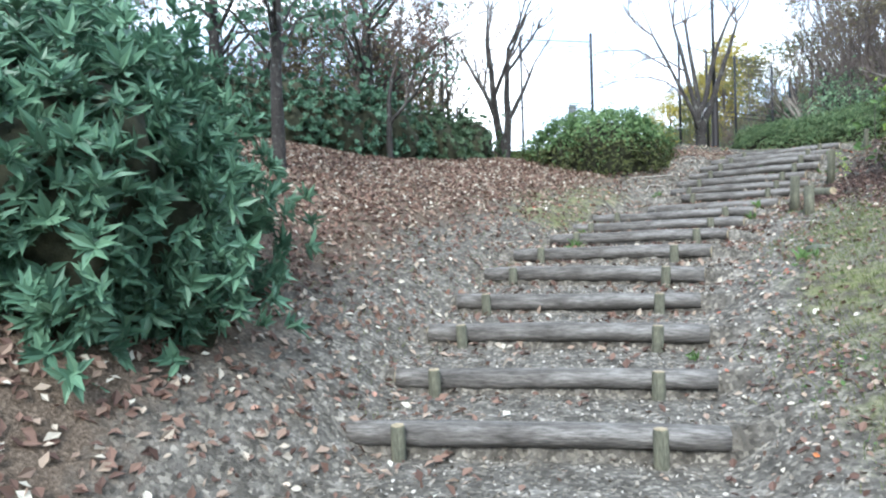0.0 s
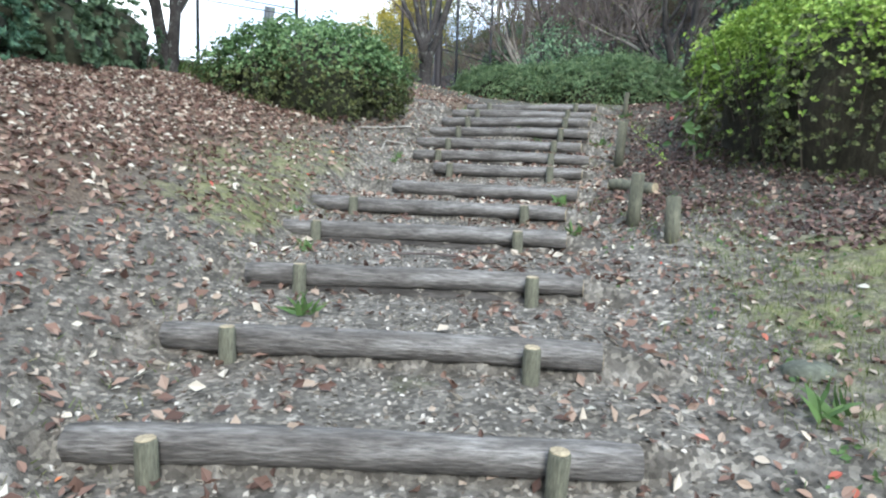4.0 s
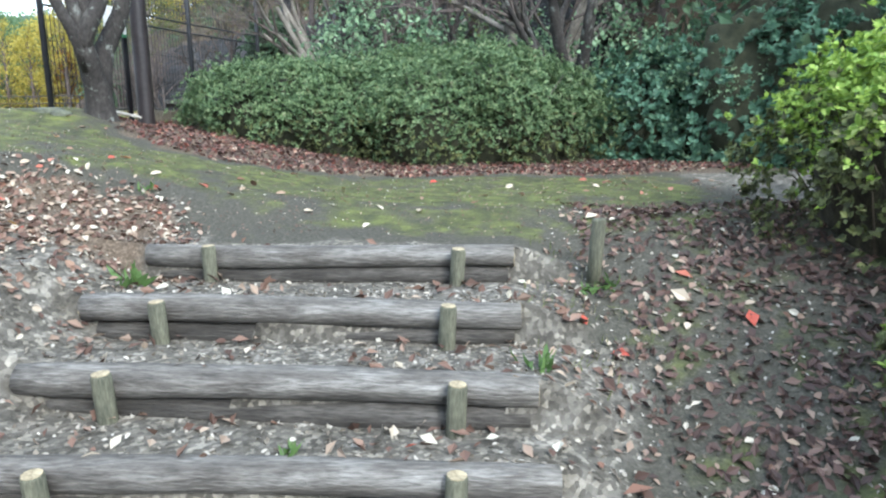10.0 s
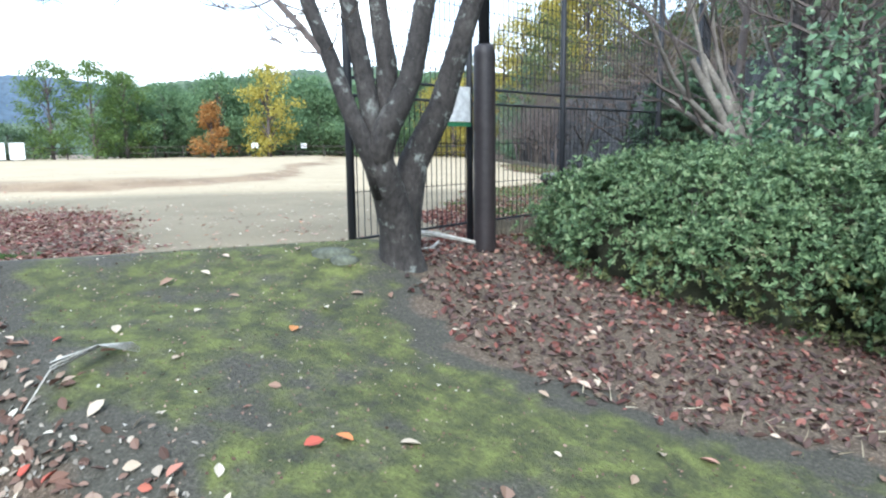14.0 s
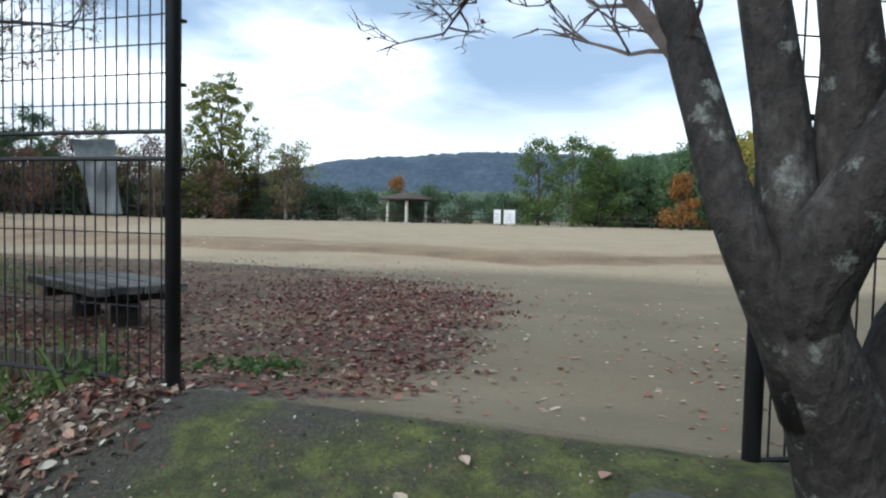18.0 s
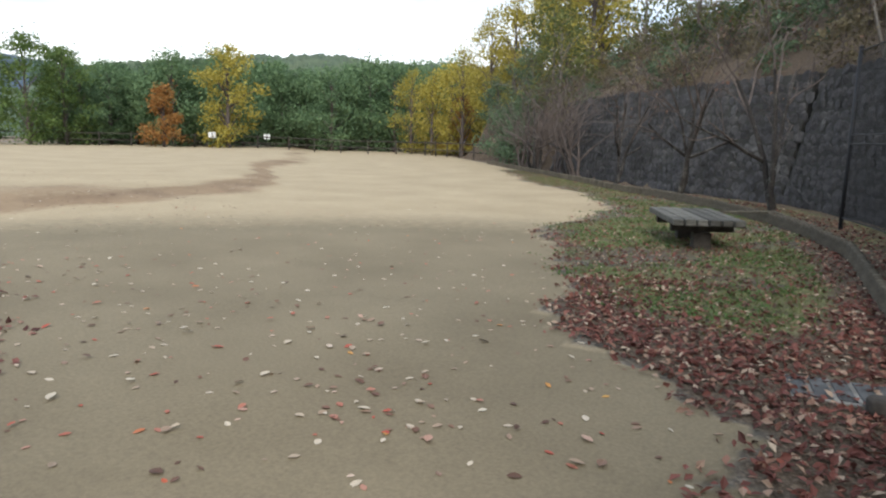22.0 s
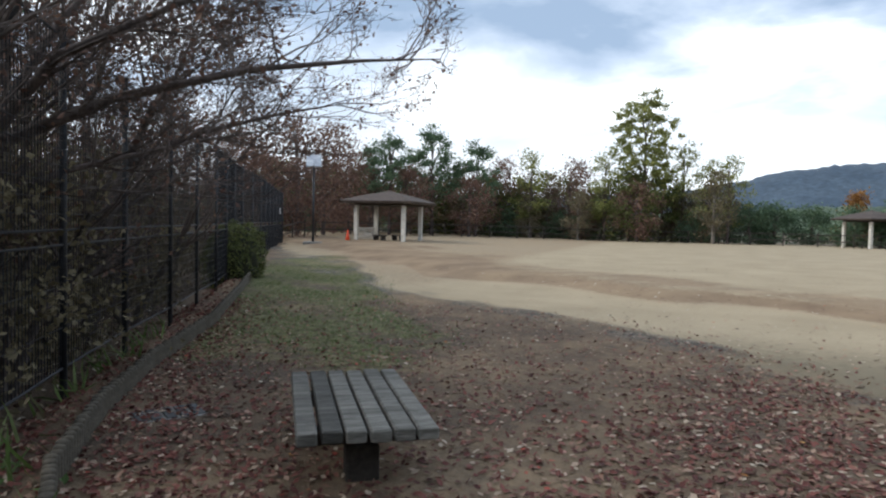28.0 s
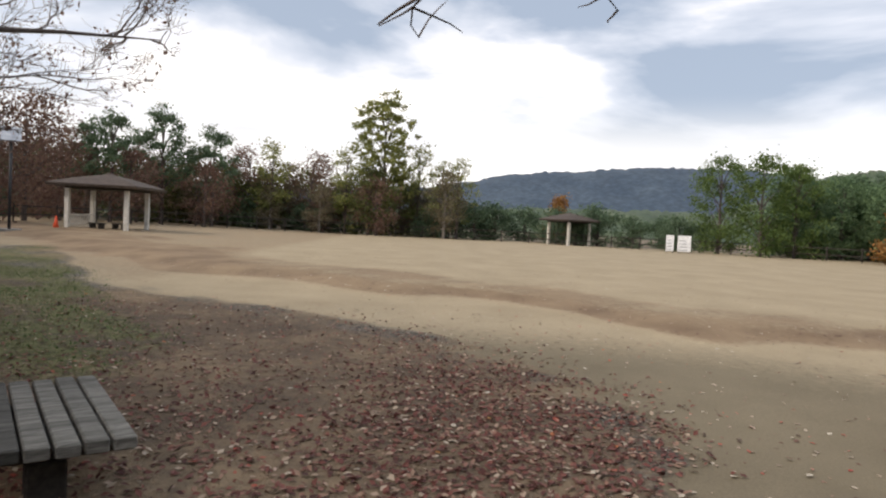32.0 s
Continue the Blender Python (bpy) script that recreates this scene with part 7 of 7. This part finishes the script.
strewn("weeds", "low green weeds near the kerb", 26000, (-10, -4.2, 15.5, 26), lambda x, y: grass_spots(x, y) * smooth01((rough_noise(x * 1.1, y * 1.1, 2) + 0.25) / 0.4), 0.04, M_WEED, 34, 0.7, 0.014, QUAD, QUAD_F, category="weeds")
strewn("weeds", "low broad-leaved weeds in the worn grass", 9000, (0.6, 5.0, -5, 4.6), lambda x, y: smooth01((lateral(x, y) - 1.15) / 0.5) * smooth01((rough_noise(x * 2.2, y * 2.2, 7) - 0.15) / 0.3), 0.035, M_WEED, 31, 0.6, 0.012, QUAD, QUAD_F, category="weeds")
strewn("fallen_leaves", "brown leaves caught in the worn grass", 5000, (0.6, 5.0, -5, 4.6), lambda x, y: smooth01((lateral(x, y) - 1.1) / 0.5) * smooth01((rough_noise(x * 1.4, y * 1.4, 9) + 0.1) / 0.4), 0.045, M_LITTER, 32, 0.5)


def weed(at, seed, size=0.12, n=16):
    r = np.random.default_rng(seed)
    ob = thing("weed", "small fresh green weed growing by the steps", "plant", "weeds", at)
    c = np.stack([r.normal(0, size * 0.35, n), r.normal(0, size * 0.35, n), r.uniform(0.0, size * 0.3, n)], 1)
    part("leaves", sprinkle("leaves", r, c, r.uniform(0.7, 1.2, n) * size, M_WEED, np.tile([0, 0, 0.7], (n, 1)), 0.6, BLADE, BLADE_F, np.array([0.28, 0.6, 0.9])), ob)


for i, (x, y) in enumerate(((-0.75, 7.45), (0.25, 7.95), (0.42, 7.2), (0.57, 8.75), (0.69, 8.78), (-1.95, 8.7), (-0.4, 7.05), (-2.0, 5.9), (0.35, 4.1), (-1.75, 3.0), (0.6, 3.2), (1.9, 0.8), (1.75, -1.1), (-1.2, 2.2), (-0.55, 1.0), (-2.3, 9.75), (-1.9, 5.55))):
    weed((x, y, gz(x, y)), i + 300, 0.07 + 0.03 * (i % 3))

vine = thing("ivy_spray", "pale green ivy leaves hanging from the azalea", "ivy", at=(1.45, 5.2, gz(1.45, 5.2)))
r = np.random.default_rng(8)
c = np.stack([r.normal(0, 0.12, 26), r.normal(0, 0.4, 26), r.uniform(0.15, 1.1, 26)], 1)
part("leaves", sprinkle("leaves", r, c, r.uniform(0.06, 0.12, 26), M_WEED, np.tile([-0.7, -0.5, 0.4], (26, 1)), 0.4), vine)
part("stem", Shape().tube([(0.1, 0, -0.1), (0.05, 0.1, 0.5), (0.1, -0.1, 1.1)], [0.008, 0.007, 0.004], 5).mesh("stem", M_TWIG), vine)


def stick(label, pts, r0, mat, name="fallen_stick"):
    x0, y0 = pts[0][:2]
    ob = thing(name, label, "stick", "fallen sticks", (x0, y0, gz(x0, y0)))
    vs = [(x - x0, y - y0, gz(x, y) - gz(x0, y0) + h) for x, y, h in pts]
    part("shaft", Shape().tube(vs, [r0 * (1 - 0.5 * i / (len(vs) - 1)) for i in range(len(vs))], 6).mesh("shaft", mat), ob)
    return ob


stick("bleached stick lying by the lamp pole", [(-4.5, 13.05, 0.1), (-4.3, 13.2, 0.11), (-4.05, 13.38, 0.1)], 0.03, M_PALEWOOD)
stick("thin bleached stick under another stick", [(-4.3, 13.2, 0.05), (-4.15, 12.9, 0.02), (-4.05, 12.6, 0.02)], 0.014, M_PALEWOOD)
stick("thin dry stick on the bank", [(-2.2, 6.9, 0.02), (-2.35, 6.4, 0.04), (-2.6, 6.0, 0.05)], 0.012, M_PALEWOOD)
stick("bent dry twig on the leaves", [(-2.05, 6.3, 0.02), (-2.2, 6.0, 0.06), (-2.15, 5.7, 0.02)], 0.01, M_PALEWOOD)
stick("dry twig in front of a log step", [(0.0, 2.35, 0.02), (-0.3, 2.25, 0.03), (-0.6, 2.2, 0.02)], 0.012, M_TWIG)
stick("fallen branch below the stone wall", [(-4.9, 22.2, 0.05), (-5.6, 22.9, 0.2), (-6.6, 23.3, 0.1)], 0.03, M_KERB)
fea = thing("pampas_plume", "pale dry grass plume bent over the moss", "plant", at=(-3.9, 9.9, gz(-3.9, 9.9)), rz=75)
s = Shape()
for i in range(14):
    q = i / 14
    s.tube([(0.05 * q, 0.05 * q, 0.1 + 0.02 * math.sin(i)), (0.2 + 0.05 * q, 0.1 + 0.1 * q, 0.13 - 0.03 * q), (0.38 + 0.06 * q, 0.14 + 0.2 * q, 0.05)], [0.004, 0.003, 0.001], 3)
tagged(part("plume", s.mesh("plume", M_PALEWOOD), fea), kind="stuff")
part("stalk", Shape().tube([(-0.12, -0.1, -0.03), (0, 0, 0.09), (0.2, 0.12, 0.11)], 0.004, 4).mesh("stalk", M_PALEWOOD), fea)
for x, y, k in ((-4.32, 11.96, 0.15), (-4.15, 11.9, 0.1), (1.9, 1.2, 0.13)):
    rk = thing("flat_stone", "flat grey lichened stone set in the ground", "stone", "stones", (x, y, gz(x, y)), 30)
    rr = random.Random(int(k * 100))
    part("stone", Shape().rings([[(k * q * math.cos(a) * rr.uniform(0.85, 1.1), k * q * 0.75 * math.sin(a) * rr.uniform(0.85, 1.1), z) for a in [j * math.pi / 5 for j in range(10)]] for z, q in ((-0.08, 1.0), (0.01, 0.97), (0.03, 0.75), (0.036, 0.4))]).mesh("stone", M_ROCK, True), rk)

# leaning leafy sprig beside the steps
sp = stick("thin leafy sprig leaning over the bare soil", [(1.42, 4.35, 0.02), (1.12, 5.1, 0.34), (0.92, 5.95, 0.42)], 0.006, M_STEM)
r_sp = np.random.default_rng(77)
u_sp = r_sp.uniform(0.35, 1.0, 90)
p_sp = np.stack([-0.5 * u_sp + 0.0, 1.6 * u_sp, 0.12 + 0.58 * u_sp], 1) + r_sp.normal(0, 0.035, (90, 3))
part("leaves", sprinkle("leaves", r_sp, p_sp, r_sp.uniform(0.02, 0.04, 90), M_LIME, np.tile([0.0, 0.0, 1.0], (90, 1)), 0.8, QUAD, QUAD_F), sp)
